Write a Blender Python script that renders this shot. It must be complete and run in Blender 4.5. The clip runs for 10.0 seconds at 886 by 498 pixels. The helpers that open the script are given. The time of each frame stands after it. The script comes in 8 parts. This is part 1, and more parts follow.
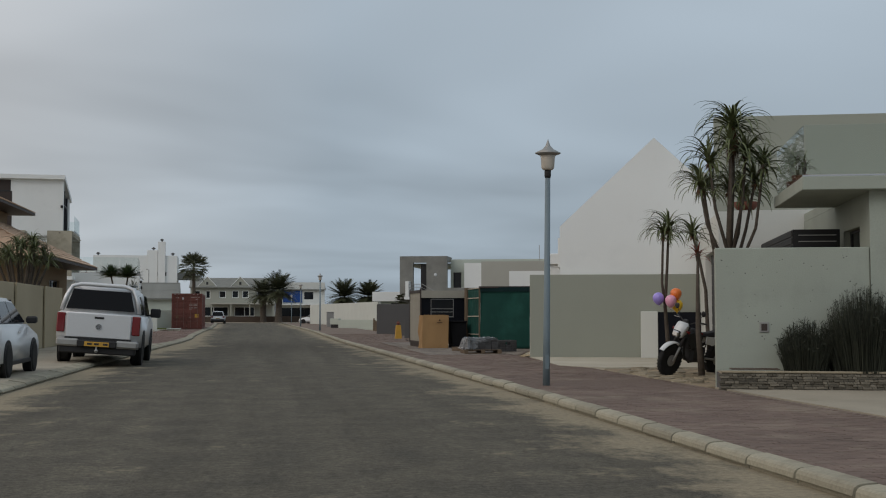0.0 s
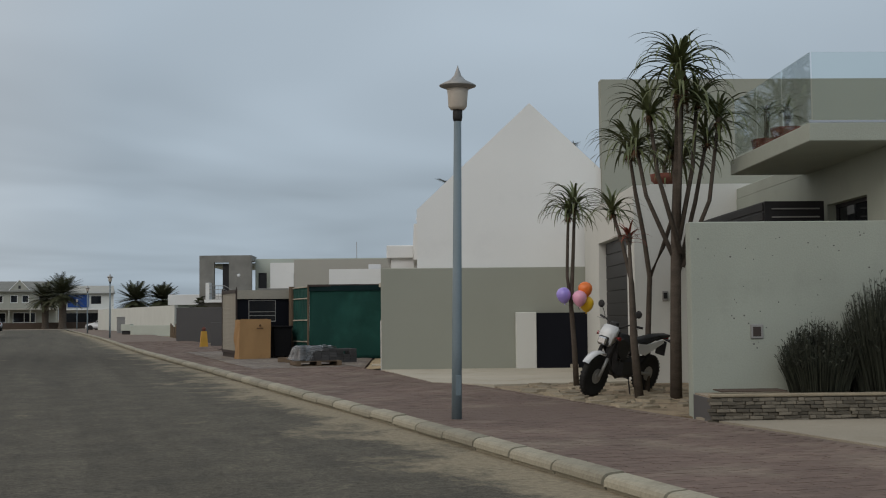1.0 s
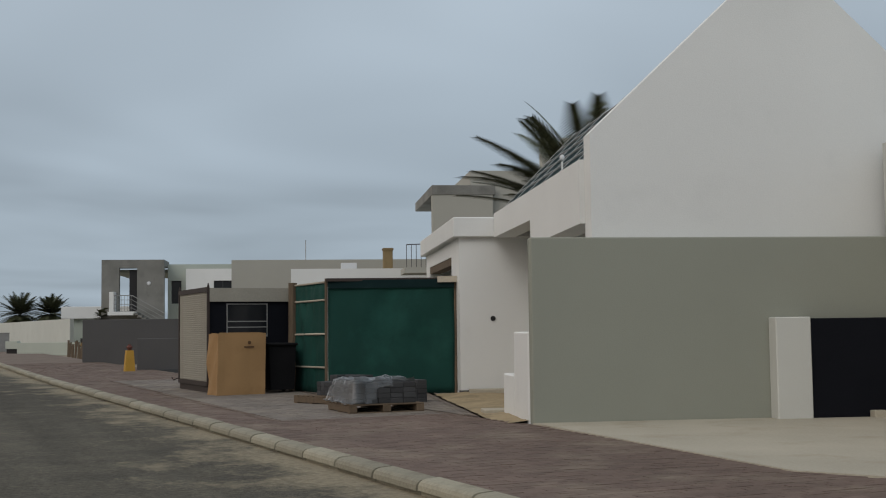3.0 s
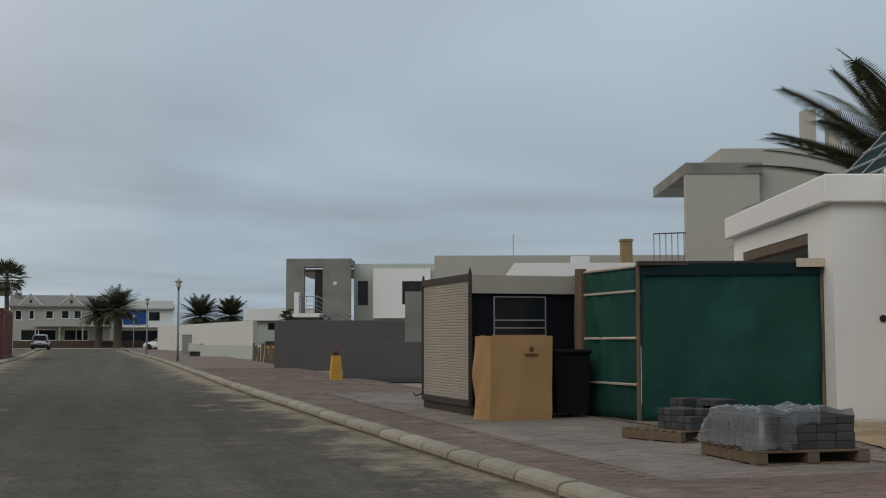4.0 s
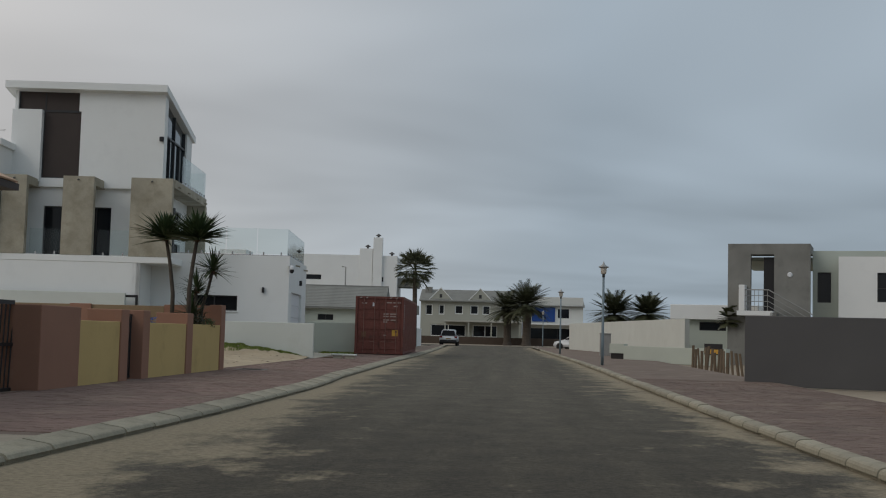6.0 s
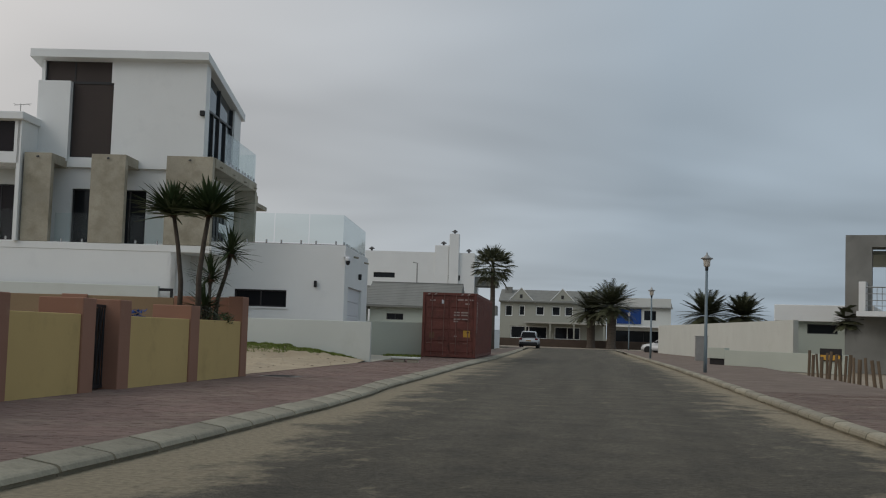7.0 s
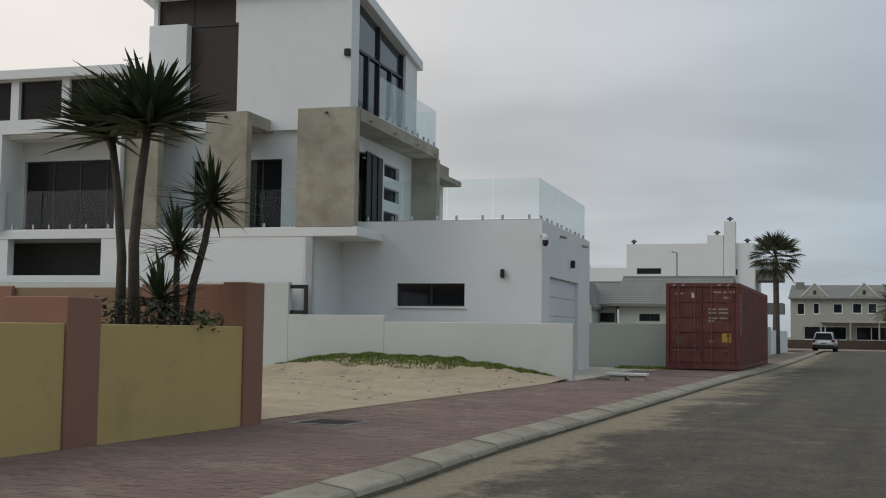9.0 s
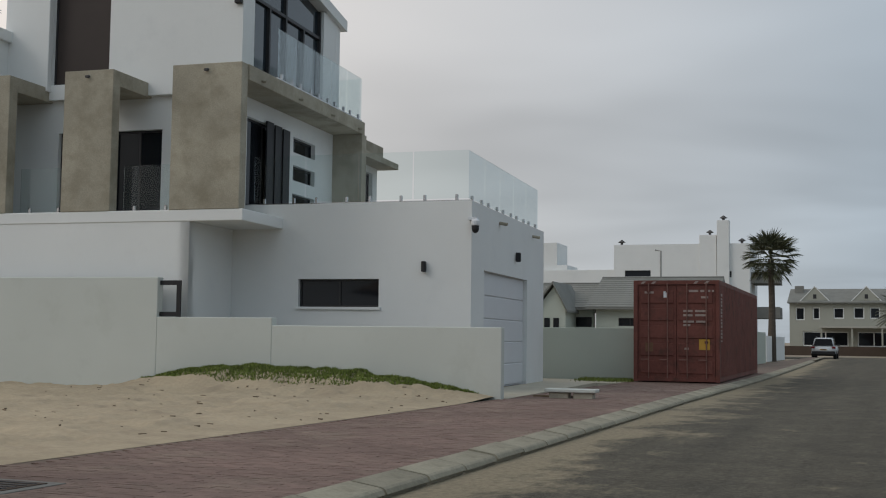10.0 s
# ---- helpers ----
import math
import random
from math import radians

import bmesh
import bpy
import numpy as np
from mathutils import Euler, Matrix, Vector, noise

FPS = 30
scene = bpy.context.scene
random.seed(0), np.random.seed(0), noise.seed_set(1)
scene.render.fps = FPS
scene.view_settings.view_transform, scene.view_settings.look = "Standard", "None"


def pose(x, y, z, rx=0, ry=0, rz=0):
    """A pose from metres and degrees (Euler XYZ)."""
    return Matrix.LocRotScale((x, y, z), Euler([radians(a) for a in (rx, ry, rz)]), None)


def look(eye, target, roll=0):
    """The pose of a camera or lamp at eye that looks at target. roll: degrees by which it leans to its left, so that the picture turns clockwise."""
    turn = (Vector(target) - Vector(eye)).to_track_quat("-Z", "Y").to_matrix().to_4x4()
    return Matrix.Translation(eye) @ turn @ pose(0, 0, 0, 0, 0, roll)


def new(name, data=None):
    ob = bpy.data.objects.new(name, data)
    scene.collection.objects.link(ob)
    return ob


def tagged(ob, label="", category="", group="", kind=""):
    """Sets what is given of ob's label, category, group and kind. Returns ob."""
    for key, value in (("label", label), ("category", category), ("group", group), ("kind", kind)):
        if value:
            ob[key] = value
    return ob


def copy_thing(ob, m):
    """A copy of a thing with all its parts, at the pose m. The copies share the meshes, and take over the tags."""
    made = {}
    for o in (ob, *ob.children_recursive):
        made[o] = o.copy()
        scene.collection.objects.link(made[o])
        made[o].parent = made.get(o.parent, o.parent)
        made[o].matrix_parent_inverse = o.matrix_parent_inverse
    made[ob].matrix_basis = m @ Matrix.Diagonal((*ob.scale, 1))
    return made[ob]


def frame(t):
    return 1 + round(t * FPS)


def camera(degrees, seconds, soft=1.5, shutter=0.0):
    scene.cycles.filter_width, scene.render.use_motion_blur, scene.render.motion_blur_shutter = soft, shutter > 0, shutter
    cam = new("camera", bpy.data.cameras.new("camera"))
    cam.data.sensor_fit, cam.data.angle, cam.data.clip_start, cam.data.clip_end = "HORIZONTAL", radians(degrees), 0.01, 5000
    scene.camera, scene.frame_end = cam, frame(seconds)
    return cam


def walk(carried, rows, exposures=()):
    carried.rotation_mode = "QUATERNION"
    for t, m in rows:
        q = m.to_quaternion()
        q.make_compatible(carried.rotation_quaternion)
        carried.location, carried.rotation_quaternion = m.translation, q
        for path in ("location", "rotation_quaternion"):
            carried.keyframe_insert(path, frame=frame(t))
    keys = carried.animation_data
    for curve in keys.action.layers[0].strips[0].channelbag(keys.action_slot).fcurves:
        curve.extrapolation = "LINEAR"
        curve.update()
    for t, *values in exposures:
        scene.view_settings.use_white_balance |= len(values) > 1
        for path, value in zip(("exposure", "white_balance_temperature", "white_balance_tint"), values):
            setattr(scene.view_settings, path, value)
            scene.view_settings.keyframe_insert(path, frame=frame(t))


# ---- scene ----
cam = camera(41.0, 10.0, soft=1.1)
PATH = [
    (0, (0.781, -0.257, 1.385), (1.068, 1.72, 1.494), -0.0),
    (0.5, (0.858, 3.028, 1.382), (1.321, 4.97, 1.494), -0.3),
    (1, (0.905, 6.415, 1.391), (1.527, 8.312, 1.503), -0.6),
    (1.5, (1.015, 9.831, 1.396), (1.727, 11.697, 1.508), -0.8),
    (2, (1.161, 13.311, 1.356), (1.938, 15.149, 1.474), -0.9),
    (2.2, (1.177, 14.685, 1.358), (1.975, 16.515, 1.479), -0.8),
    (3.3, (1.079, 22.018, 1.319), (1.869, 23.849, 1.465), -0.6),
    (3.5, (1.079, 23.404, 1.31), (1.803, 25.263, 1.459), -0.5),
    (4, (1.094, 26.865, 1.304), (1.632, 28.786, 1.453), -0.1),
    (4.5, (1.056, 30.174, 1.288), (1.462, 32.127, 1.439), 0.2),
    (5, (0.958, 33.332, 1.265), (1.122, 35.319, 1.415), 0.9),
    (5.5, (0.917, 36.638, 1.256), (0.894, 38.633, 1.401), 1.3),
    (5.7, (0.918, 37.879, 1.254), (0.846, 39.873, 1.398), 1.4),
    (6.8, (0.75, 44.975, 1.213), (0.513, 46.956, 1.355), 1.8),
    (7, (0.689, 46.205, 1.206), (0.423, 48.182, 1.348), 1.9),
    (7.5, (0.627, 49.362, 1.23), (0.244, 51.321, 1.368), 1.8),
    (8, (0.521, 52.594, 1.246), (-0.054, 54.505, 1.378), 1.5),
    (8.5, (0.42, 55.775, 1.277), (-0.271, 57.647, 1.407), 0.9),
    (9, (0.407, 58.842, 1.29), (-0.323, 60.698, 1.429), 0.8),
    (9.5, (0.316, 62.008, 1.305), (-0.427, 63.859, 1.451), 0.7),
    (10, (0.199, 65.121, 1.306), (-0.534, 66.976, 1.456), 0.7),
]
walk(cam, [(t, look(eye, target, roll)) for t, eye, target, roll in PATH], [(0, 0.04), (1, 0.10), (2, 0.18), (3.5, 0.05), (4, 0.10), (4.5, 0.14), (5, 0.01), (5.5, -0.09), (7, -0.06), (8.5, 0.15), (9.5, 0.16), (10, 0.08)])

# ---- sky and light: an overcast evening, brighter towards the sea ----
world = bpy.data.worlds.new("overcast_sky")
scene.world = world
world.use_nodes = True
wn, wl = world.node_tree.nodes, world.node_tree.links
wn.clear()
w_out = wn.new("ShaderNodeOutputWorld")
w_bg = wn.new("ShaderNodeBackground")
w_bg.inputs["Strength"].default_value = 1.0
wl.new(w_bg.outputs[0], w_out.inputs["Surface"])
w_sky = wn.new("ShaderNodeTexSky")
w_sky.sky_type = "NISHITA"
w_sky.sun_disc = False
w_sky.sun_elevation, w_sky.sun_rotation = radians(32), radians(-70)
w_co = wn.new("ShaderNodeTexCoord")
w_sep = wn.new("ShaderNodeSeparateXYZ")
wl.new(w_co.outputs["Generated"], w_sep.inputs[0])


def w_math(op, a, b=None, clamp=False):
    n = wn.new("ShaderNodeMath")
    n.operation, n.use_clamp = op, clamp
    for i, v in enumerate((a, b)):
        if v is None:
            continue
        if isinstance(v, (int, float)):
            n.inputs[i].default_value = v
        else:
            wl.new(v, n.inputs[i])
    return n.outputs[0]


# flat cloud layers: the cloud pattern lies on a plane high above, so it draws together towards the horizon
w_up = w_math("ADD", w_math("MAXIMUM", w_sep.outputs["Z"], 0.0), 0.09)
w_flat = wn.new("ShaderNodeCombineXYZ")
wl.new(w_math("DIVIDE", w_sep.outputs["X"], w_up), w_flat.inputs[0])
wl.new(w_math("DIVIDE", w_sep.outputs["Y"], w_up), w_flat.inputs[1])
w_map = wn.new("ShaderNodeMapping")
w_map.inputs["Rotation"].default_value = (0, 0, radians(20))
w_map.inputs["Scale"].default_value = (0.45, 0.50, 1.0)
wl.new(w_flat.outputs[0], w_map.inputs[0])
w_noise = wn.new("ShaderNodeTexNoise")
w_noise.inputs["Scale"].default_value = 0.95
w_noise.inputs["Detail"].default_value = 3.0
w_noise.inputs["Roughness"].default_value = 0.5
w_noise.inputs["Distortion"].default_value = 0.4
wl.new(w_map.outputs[0], w_noise.inputs["Vector"])
w_ramp = wn.new("ShaderNodeValToRGB")
w_ramp.color_ramp.interpolation = "B_SPLINE"
for at, col in ((0.0, (0.212, 0.268, 0.320)), (0.035, (0.166, 0.229, 0.290)), (0.08, (0.110, 0.180, 0.255)), (0.17, (0.160, 0.246, 0.332)), (0.30, (0.238, 0.333, 0.414)), (0.55, (0.415, 0.505, 0.585)), (1.0, (0.70, 0.79, 0.88))):
    el = w_ramp.color_ramp.elements
    e = el[0] if at == 0.0 else (el[1] if at == 1.0 else el.new(at))
    e.position, e.color = at, (*col, 1)
wl.new(w_sep.outputs["Z"], w_ramp.inputs[0])
# the brighter, warmer side of the sky lies to the left of the street
w_side = w_math("MULTIPLY_ADD", w_sep.outputs["X"], -1.15)
w_side.node.inputs[2].default_value = 0.06
w_side = w_math("MAXIMUM", w_math("MINIMUM", w_side, 1.0), 0.0)
w_warm = wn.new("ShaderNodeMix")
w_warm.data_type, w_warm.blend_type = "RGBA", "MIX"
wl.new(w_side, w_warm.inputs[0])
wl.new(w_ramp.outputs[0], w_warm.inputs[6])
w_warmer = wn.new("ShaderNodeMix")
w_warmer.data_type, w_warmer.blend_type = "RGBA", "MULTIPLY"
w_warmer.inputs[0].default_value = 1.0
wl.new(w_ramp.outputs[0], w_warmer.inputs[6])
w_warmer.inputs[7].default_value = (2.20, 1.68, 1.33, 1)
wl.new(w_warmer.outputs[2], w_warm.inputs[7])
w_cloud = wn.new("ShaderNodeMix")
w_cloud.data_type, w_cloud.blend_type = "RGBA", "MULTIPLY"
w_cloud.inputs[0].default_value = 1.0
w_dap = w_math("MULTIPLY_ADD", w_noise.outputs["Fac"], 1.15)
w_dap.node.inputs[2].default_value = 0.405
wl.new(w_warm.outputs[2], w_cloud.inputs[6])
wl.new(w_dap, w_cloud.inputs[7])
w_add = wn.new("ShaderNodeMix")
w_add.data_type, w_add.blend_type = "RGBA", "ADD"
w_add.inputs[0].default_value = 0.003
wl.new(w_cloud.outputs[2], w_add.inputs[6])
wl.new(w_sky.outputs[0], w_add.inputs[7])
wl.new(w_add.outputs[2], w_bg.inputs["Color"])

sun_data = bpy.data.lights.new("sun", "SUN")
sun_data.energy, sun_data.angle, sun_data.color = 0.45, radians(25), (1.0, 0.98, 0.95)
sun = new("sun", sun_data)
sun.matrix_world = look((-40, -10, 40), (0, 30, 0))


# ---- materials ----
def material(name, color, rough=0.8, metal=0.0, vary=0.12, big=0.8, fine=25.0, bump=0.15, stain=None, stain_at=(0.55, 0.75), spec=0.3, alpha_tint=None, stretch=(1, 1, 1), per=0.0, island=0.0):
    """A procedural surface: two scales of tone, optional stains of another colour, fine relief."""
    m = bpy.data.materials.new(name)
    m.use_nodes = True
    nt = m.node_tree
    n, l = nt.nodes, nt.links
    b = n["Principled BSDF"]
    b.inputs["Roughness"].default_value, b.inputs["Metallic"].default_value = rough, metal
    b.inputs["Specular IOR Level"].default_value = spec
    co = n.new("ShaderNodeTexCoord")
    mp = n.new("ShaderNodeMapping")
    mp.inputs["Scale"].default_value = stretch
    l.new(co.outputs["Object"], mp.inputs[0])
    t1, t2 = n.new("ShaderNodeTexNoise"), n.new("ShaderNodeTexNoise")
    t1.inputs["Scale"].default_value, t2.inputs["Scale"].default_value = big, fine
    t1.inputs["Detail"].default_value = 5.0
    t2.inputs["Detail"].default_value = 4.0
    for t in (t1, t2):
        l.new(mp.outputs[0], t.inputs["Vector"])
    mix = n.new("ShaderNodeMath")
    mix.operation = "MULTIPLY_ADD"
    mix.inputs[1].default_value = 0.6
    l.new(t1.outputs["Fac"], mix.inputs[0])
    half = n.new("ShaderNodeMath")
    half.operation = "MULTIPLY"
    half.inputs[1].default_value = 0.4
    l.new(t2.outputs["Fac"], half.inputs[0])
    l.new(half.outputs[0], mix.inputs[2])
    ramp = n.new("ShaderNodeValToRGB")
    lo = [max(0, c * (1 - 2.2 * vary)) for c in color]
    hi = [min(1, c * (1 + 2.2 * vary)) for c in color]
    ramp.color_ramp.elements[0].position, ramp.color_ramp.elements[1].position = 0.25, 0.75
    ramp.color_ramp.elements[0].color, ramp.color_ramp.elements[1].color = (*lo, 1), (*hi, 1)
    l.new(mix.outputs[0], ramp.inputs[0])
    out = ramp.outputs[0]
    if stain:
        t3 = n.new("ShaderNodeTexNoise")
        t3.inputs["Scale"].default_value, t3.inputs["Detail"].default_value = big * 1.7, 8.0
        t3.inputs["Roughness"].default_value = 0.65
        l.new(mp.outputs[0], t3.inputs["Vector"])
        r3 = n.new("ShaderNodeMapRange")
        r3.inputs[1].default_value, r3.inputs[2].default_value = stain_at
        l.new(t3.outputs["Fac"], r3.inputs[0])
        sm = n.new("ShaderNodeMix")
        sm.data_type = "RGBA"
        l.new(r3.outputs[0], sm.inputs[0])
        l.new(out, sm.inputs[6])
        sm.inputs[7].default_value = (*stain, 1)
        out = sm.outputs[2]
    if per or island:
        src = n.new("ShaderNodeObjectInfo").outputs["Random"] if per else n.new("ShaderNodeNewGeometry").outputs["Random Per Island"]
        mr = n.new("ShaderNodeMapRange")
        amount = per or island
        mr.inputs[3].default_value, mr.inputs[4].default_value = 1 - amount, 1 + amount
        l.new(src, mr.inputs[0])
        mm = n.new("ShaderNodeMix")
        mm.data_type, mm.blend_type = "RGBA", "MULTIPLY"
        mm.inputs[0].default_value = 1.0
        l.new(out, mm.inputs[6])
        l.new(mr.outputs[0], mm.inputs[7])
        out = mm.outputs[2]
    l.new(out, b.inputs["Base Color"])
    if bump:
        bp = n.new("ShaderNodeBump")
        bp.inputs["Strength"].default_value, bp.inputs["Distance"].default_value = bump, 0.02
        l.new(t2.outputs["Fac"], bp.inputs["Height"])
        l.new(bp.outputs[0], b.inputs["Normal"])
    return m


def glass_material(name, color, alpha, rough=0.03):
    """A thin clear pane: mostly see-through, with the gloss of glass."""
    m = bpy.data.materials.new(name)
    m.use_nodes = True
    n, l = m.node_tree.nodes, m.node_tree.links
    out = n["Material Output"]
    n.remove(n["Principled BSDF"])
    clear, gloss, mx, fr = n.new("ShaderNodeBsdfTransparent"), n.new("ShaderNodeBsdfGlossy"), n.new("ShaderNodeMixShader"), n.new("ShaderNodeFresnel")
    clear.inputs[0].default_value = (*color, 1)
    gloss.inputs["Roughness"].default_value = rough
    fr.inputs[0].default_value = 1.5
    sc = n.new("ShaderNodeMath")
    sc.operation, sc.use_clamp = "MULTIPLY_ADD", True
    sc.inputs[1].default_value, sc.inputs[2].default_value = 0.45, alpha
    l.new(fr.outputs[0], sc.inputs[0])
    l.new(sc.outputs[0], mx.inputs[0])
    l.new(clear.outputs[0], mx.inputs[1])
    l.new(gloss.outputs[0], mx.inputs[2])
    l.new(mx.outputs[0], out.inputs[0])
    return m


def asphalt_material():
    """Worn asphalt: stone grain, tyre lanes, cross streaks of dust, and sand where the mesh's dust value is high."""
    m = bpy.data.materials.new("asphalt")
    m.use_nodes = True
    n, l = m.node_tree.nodes, m.node_tree.links
    b = n["Principled BSDF"]
    b.inputs["Roughness"].default_value = 0.93
    b.inputs["Specular IOR Level"].default_value = 0.25
    co = n.new("ShaderNodeTexCoord")

    def tex(scale, stretch, detail, rough=0.6):
        mp, t = n.new("ShaderNodeMapping"), n.new("ShaderNodeTexNoise")
        mp.inputs["Scale"].default_value = stretch
        l.new(co.outputs["Object"], mp.inputs[0])
        l.new(mp.outputs[0], t.inputs["Vector"])
        t.inputs["Scale"].default_value, t.inputs["Detail"].default_value, t.inputs["Roughness"].default_value = scale, detail, rough
        return t.outputs["Fac"]

    def span(v, a0, a1, b0, b1):
        r = n.new("ShaderNodeMapRange")
        for i, q in enumerate((a0, a1, b0, b1)):
            r.inputs[i + 1].default_value = q
        l.new(v, r.inputs[0])
        return r.outputs[0]

    def blend(kind, fac, one, two):
        x = n.new("ShaderNodeMix")
        x.data_type, x.blend_type = "RGBA", kind
        for i, v in ((0, fac), (6, one), (7, two)):
            if isinstance(v, float):
                x.inputs[i].default_value = v
            elif isinstance(v, tuple):
                x.inputs[i].default_value = (*v, 1)
            else:
                l.new(v, x.inputs[i])
        return x.outputs[2]

    def calc(op, one, two):
        x = n.new("ShaderNodeMath")
        x.operation = op
        for i, v in enumerate((one, two)):
            if isinstance(v, float):
                x.inputs[i].default_value = v
            else:
                l.new(v, x.inputs[i])
        return x.outputs[0]
    patches = tex(1.6, (1, 0.8, 1), 9, 0.72)
    lanes = tex(1.1, (1, 0.035, 1), 3)
    cross = tex(1.3, (0.12, 1, 1), 6, 0.65)
    grain = tex(55.0, (1, 1, 1), 4, 0.7)
    pebble = tex(14.0, (1, 1, 1), 4, 0.7)
    col = blend("MIX", span(patches, 0.40, 0.66, 0.0, 1.0), (0.068, 0.062, 0.049), (0.106, 0.095, 0.071))
    col = blend("MIX", span(cross, 0.52, 0.72, 0.0, 0.20), col, (0.135, 0.121, 0.089))
    col = blend("MULTIPLY", 1.0, col, span(lanes, 0.32, 0.68, 0.82, 1.18))
    col = blend("MULTIPLY", 1.0, col, span(grain, 0.32, 0.68, 0.45, 1.55))
    col = blend("MULTIPLY", 1.0, col, span(pebble, 0.32, 0.68, 0.62, 1.38))
    newer = n.new("ShaderNodeAttribute")
    newer.attribute_name = "fresh"
    col = blend("MULTIPLY", newer.outputs["Fac"], col, (0.70, 0.69, 0.68))
    at = n.new("ShaderNodeAttribute")
    at.attribute_name = "dust"
    rag = tex(0.9, (1, 0.7, 1), 12, 0.75)
    push = calc("MULTIPLY", span(rag, 0.25, 0.75, -1.0, 1.0), 0.78)
    sandy = span(calc("ADD", at.outputs["Fac"], push), 0.30, 0.72, 0.0, 1.0)
    sand = blend("MIX", span(pebble, 0.35, 0.65, 0.0, 1.0), (0.185, 0.158, 0.108), (0.285, 0.243, 0.170))
    col = blend("MIX", sandy, col, sand)
    l.new(col, b.inputs["Base Color"])
    bp = n.new("ShaderNodeBump")
    bp.inputs["Strength"].default_value, bp.inputs["Distance"].default_value = 0.7, 0.012
    l.new(grain, bp.inputs["Height"])
    l.new(bp.outputs[0], b.inputs["Normal"])
    return m


M_ASPHALT = asphalt_material()
M_SAND = material("sand", (0.385, 0.318, 0.222), 0.95, vary=0.10, big=0.9, fine=14, bump=0.6, stain=(0.30, 0.245, 0.175), stain_at=(0.52, 0.72))
# brownish bed sand; its dark blotches also hold painted shadow between stones
M_BEDSAND = material("bed_sand_with_shade", (0.27, 0.215, 0.145), 0.95, vary=0.16, big=1.4, fine=14, bump=0.6, stain=(0.13, 0.10, 0.065), stain_at=(0.48, 0.66))
M_YARDSAND = material("yellow_building_sand", (0.33, 0.262, 0.160), 0.95, vary=0.14, big=1.2, fine=14, bump=0.6, stain=(0.21, 0.165, 0.10), stain_at=(0.5, 0.68))
M_GROUND = material("desert_ground", (0.27, 0.23, 0.175), 0.95, vary=0.12, big=0.3, fine=8, bump=0.5)
M_KERB = material("kerb_concrete", (0.265, 0.248, 0.190), 0.9, vary=0.16, big=1.5, fine=30, bump=0.35, stain=(0.17, 0.155, 0.115), per=0.16)
M_PAVER = material("brick_paver", (0.140, 0.101, 0.083), 0.9, vary=0.14, big=0.5, fine=40, bump=0.3, stain=(0.235, 0.195, 0.15), stain_at=(0.50, 0.8), island=0.13)
M_PAVERRED = material("red_brick_paver", (0.182, 0.125, 0.105), 0.9, vary=0.14, big=0.5, fine=40, bump=0.3, stain=(0.25, 0.20, 0.155), stain_at=(0.50, 0.8), island=0.13)
M_PAVERGREY = material("dusty_grey_paver", (0.175, 0.152, 0.132), 0.9, vary=0.12, big=0.5, fine=40, bump=0.3, stain=(0.27, 0.235, 0.19), stain_at=(0.48, 0.75), island=0.12)
M_JOINT = material("paver_joint_sand", (0.155, 0.12, 0.097), 0.95, vary=0.15, big=1.0, fine=50, bump=0.3, stain=(0.26, 0.215, 0.17))
M_DRIVE = material("grey_cream_concrete", (0.29, 0.26, 0.205), 0.9, vary=0.10, big=0.7, fine=30, bump=0.25, stain=(0.23, 0.20, 0.15))
M_APRON = material("cream_paving", (0.40, 0.37, 0.30), 0.9, vary=0.08, big=0.7, fine=30, bump=0.25, stain=(0.33, 0.29, 0.22))
M_WHITE = material("white_plaster", (0.695, 0.71, 0.70), 0.85, vary=0.025, big=0.5, fine=60, bump=0.12, stain=(0.62, 0.635, 0.63), stain_at=(0.55, 0.9))
M_SAGE = material("sage_paint", (0.275, 0.288, 0.245), 0.85, vary=0.035, big=0.5, fine=60, bump=0.12, stain=(0.275, 0.283, 0.24), stain_at=(0.5, 0.9))
M_OFFWHITE = material("weathered_white_paint", (0.53, 0.555, 0.52), 0.85, vary=0.03, big=0.6, fine=60, bump=0.12, stain=(0.46, 0.48, 0.44), stain_at=(0.55, 0.85))
M_GREYWALL = material("grey_house_paint", (0.33, 0.335, 0.29), 0.85, vary=0.03, big=0.5, fine=40, bump=0.1)
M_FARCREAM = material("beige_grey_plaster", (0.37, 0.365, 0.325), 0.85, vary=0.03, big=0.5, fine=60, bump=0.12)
M_CREAM = material("cream_plaster", (0.55, 0.56, 0.53), 0.85, vary=0.03, big=0.5, fine=60, bump=0.12)
M_OFFCONC = material("pale_offshutter_concrete", (0.315, 0.345, 0.30), 0.85, vary=0.06, big=0.9, fine=50, bump=0.25, stain=(0.25, 0.275, 0.235), stain_at=(0.55, 0.85))
M_CONC = material("raw_concrete", (0.34, 0.315, 0.25), 0.9, vary=0.16, big=0.8, fine=40, bump=0.3, stain=(0.215, 0.195, 0.145), stain_at=(0.45, 0.72))
M_GREYCONC = material("grey_concrete", (0.20, 0.20, 0.185), 0.9, vary=0.16, big=0.8, fine=40, bump=0.3, stain=(0.14, 0.14, 0.13))
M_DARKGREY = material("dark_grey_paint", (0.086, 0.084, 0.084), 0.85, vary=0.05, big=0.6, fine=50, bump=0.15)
M_PALEGREEN = material("pale_green_plaster", (0.42, 0.46, 0.41), 0.85, vary=0.03, big=0.6, fine=50, bump=0.1)
M_BLACK = material("black_paint", (0.018, 0.018, 0.02), 0.5, vary=0.1, big=1, fine=40, bump=0.05)
M_NAVY = material("navy_panel_paint", (0.006, 0.007, 0.011), 0.7, vary=0.15, big=1, fine=40, bump=0.05, spec=0.12)
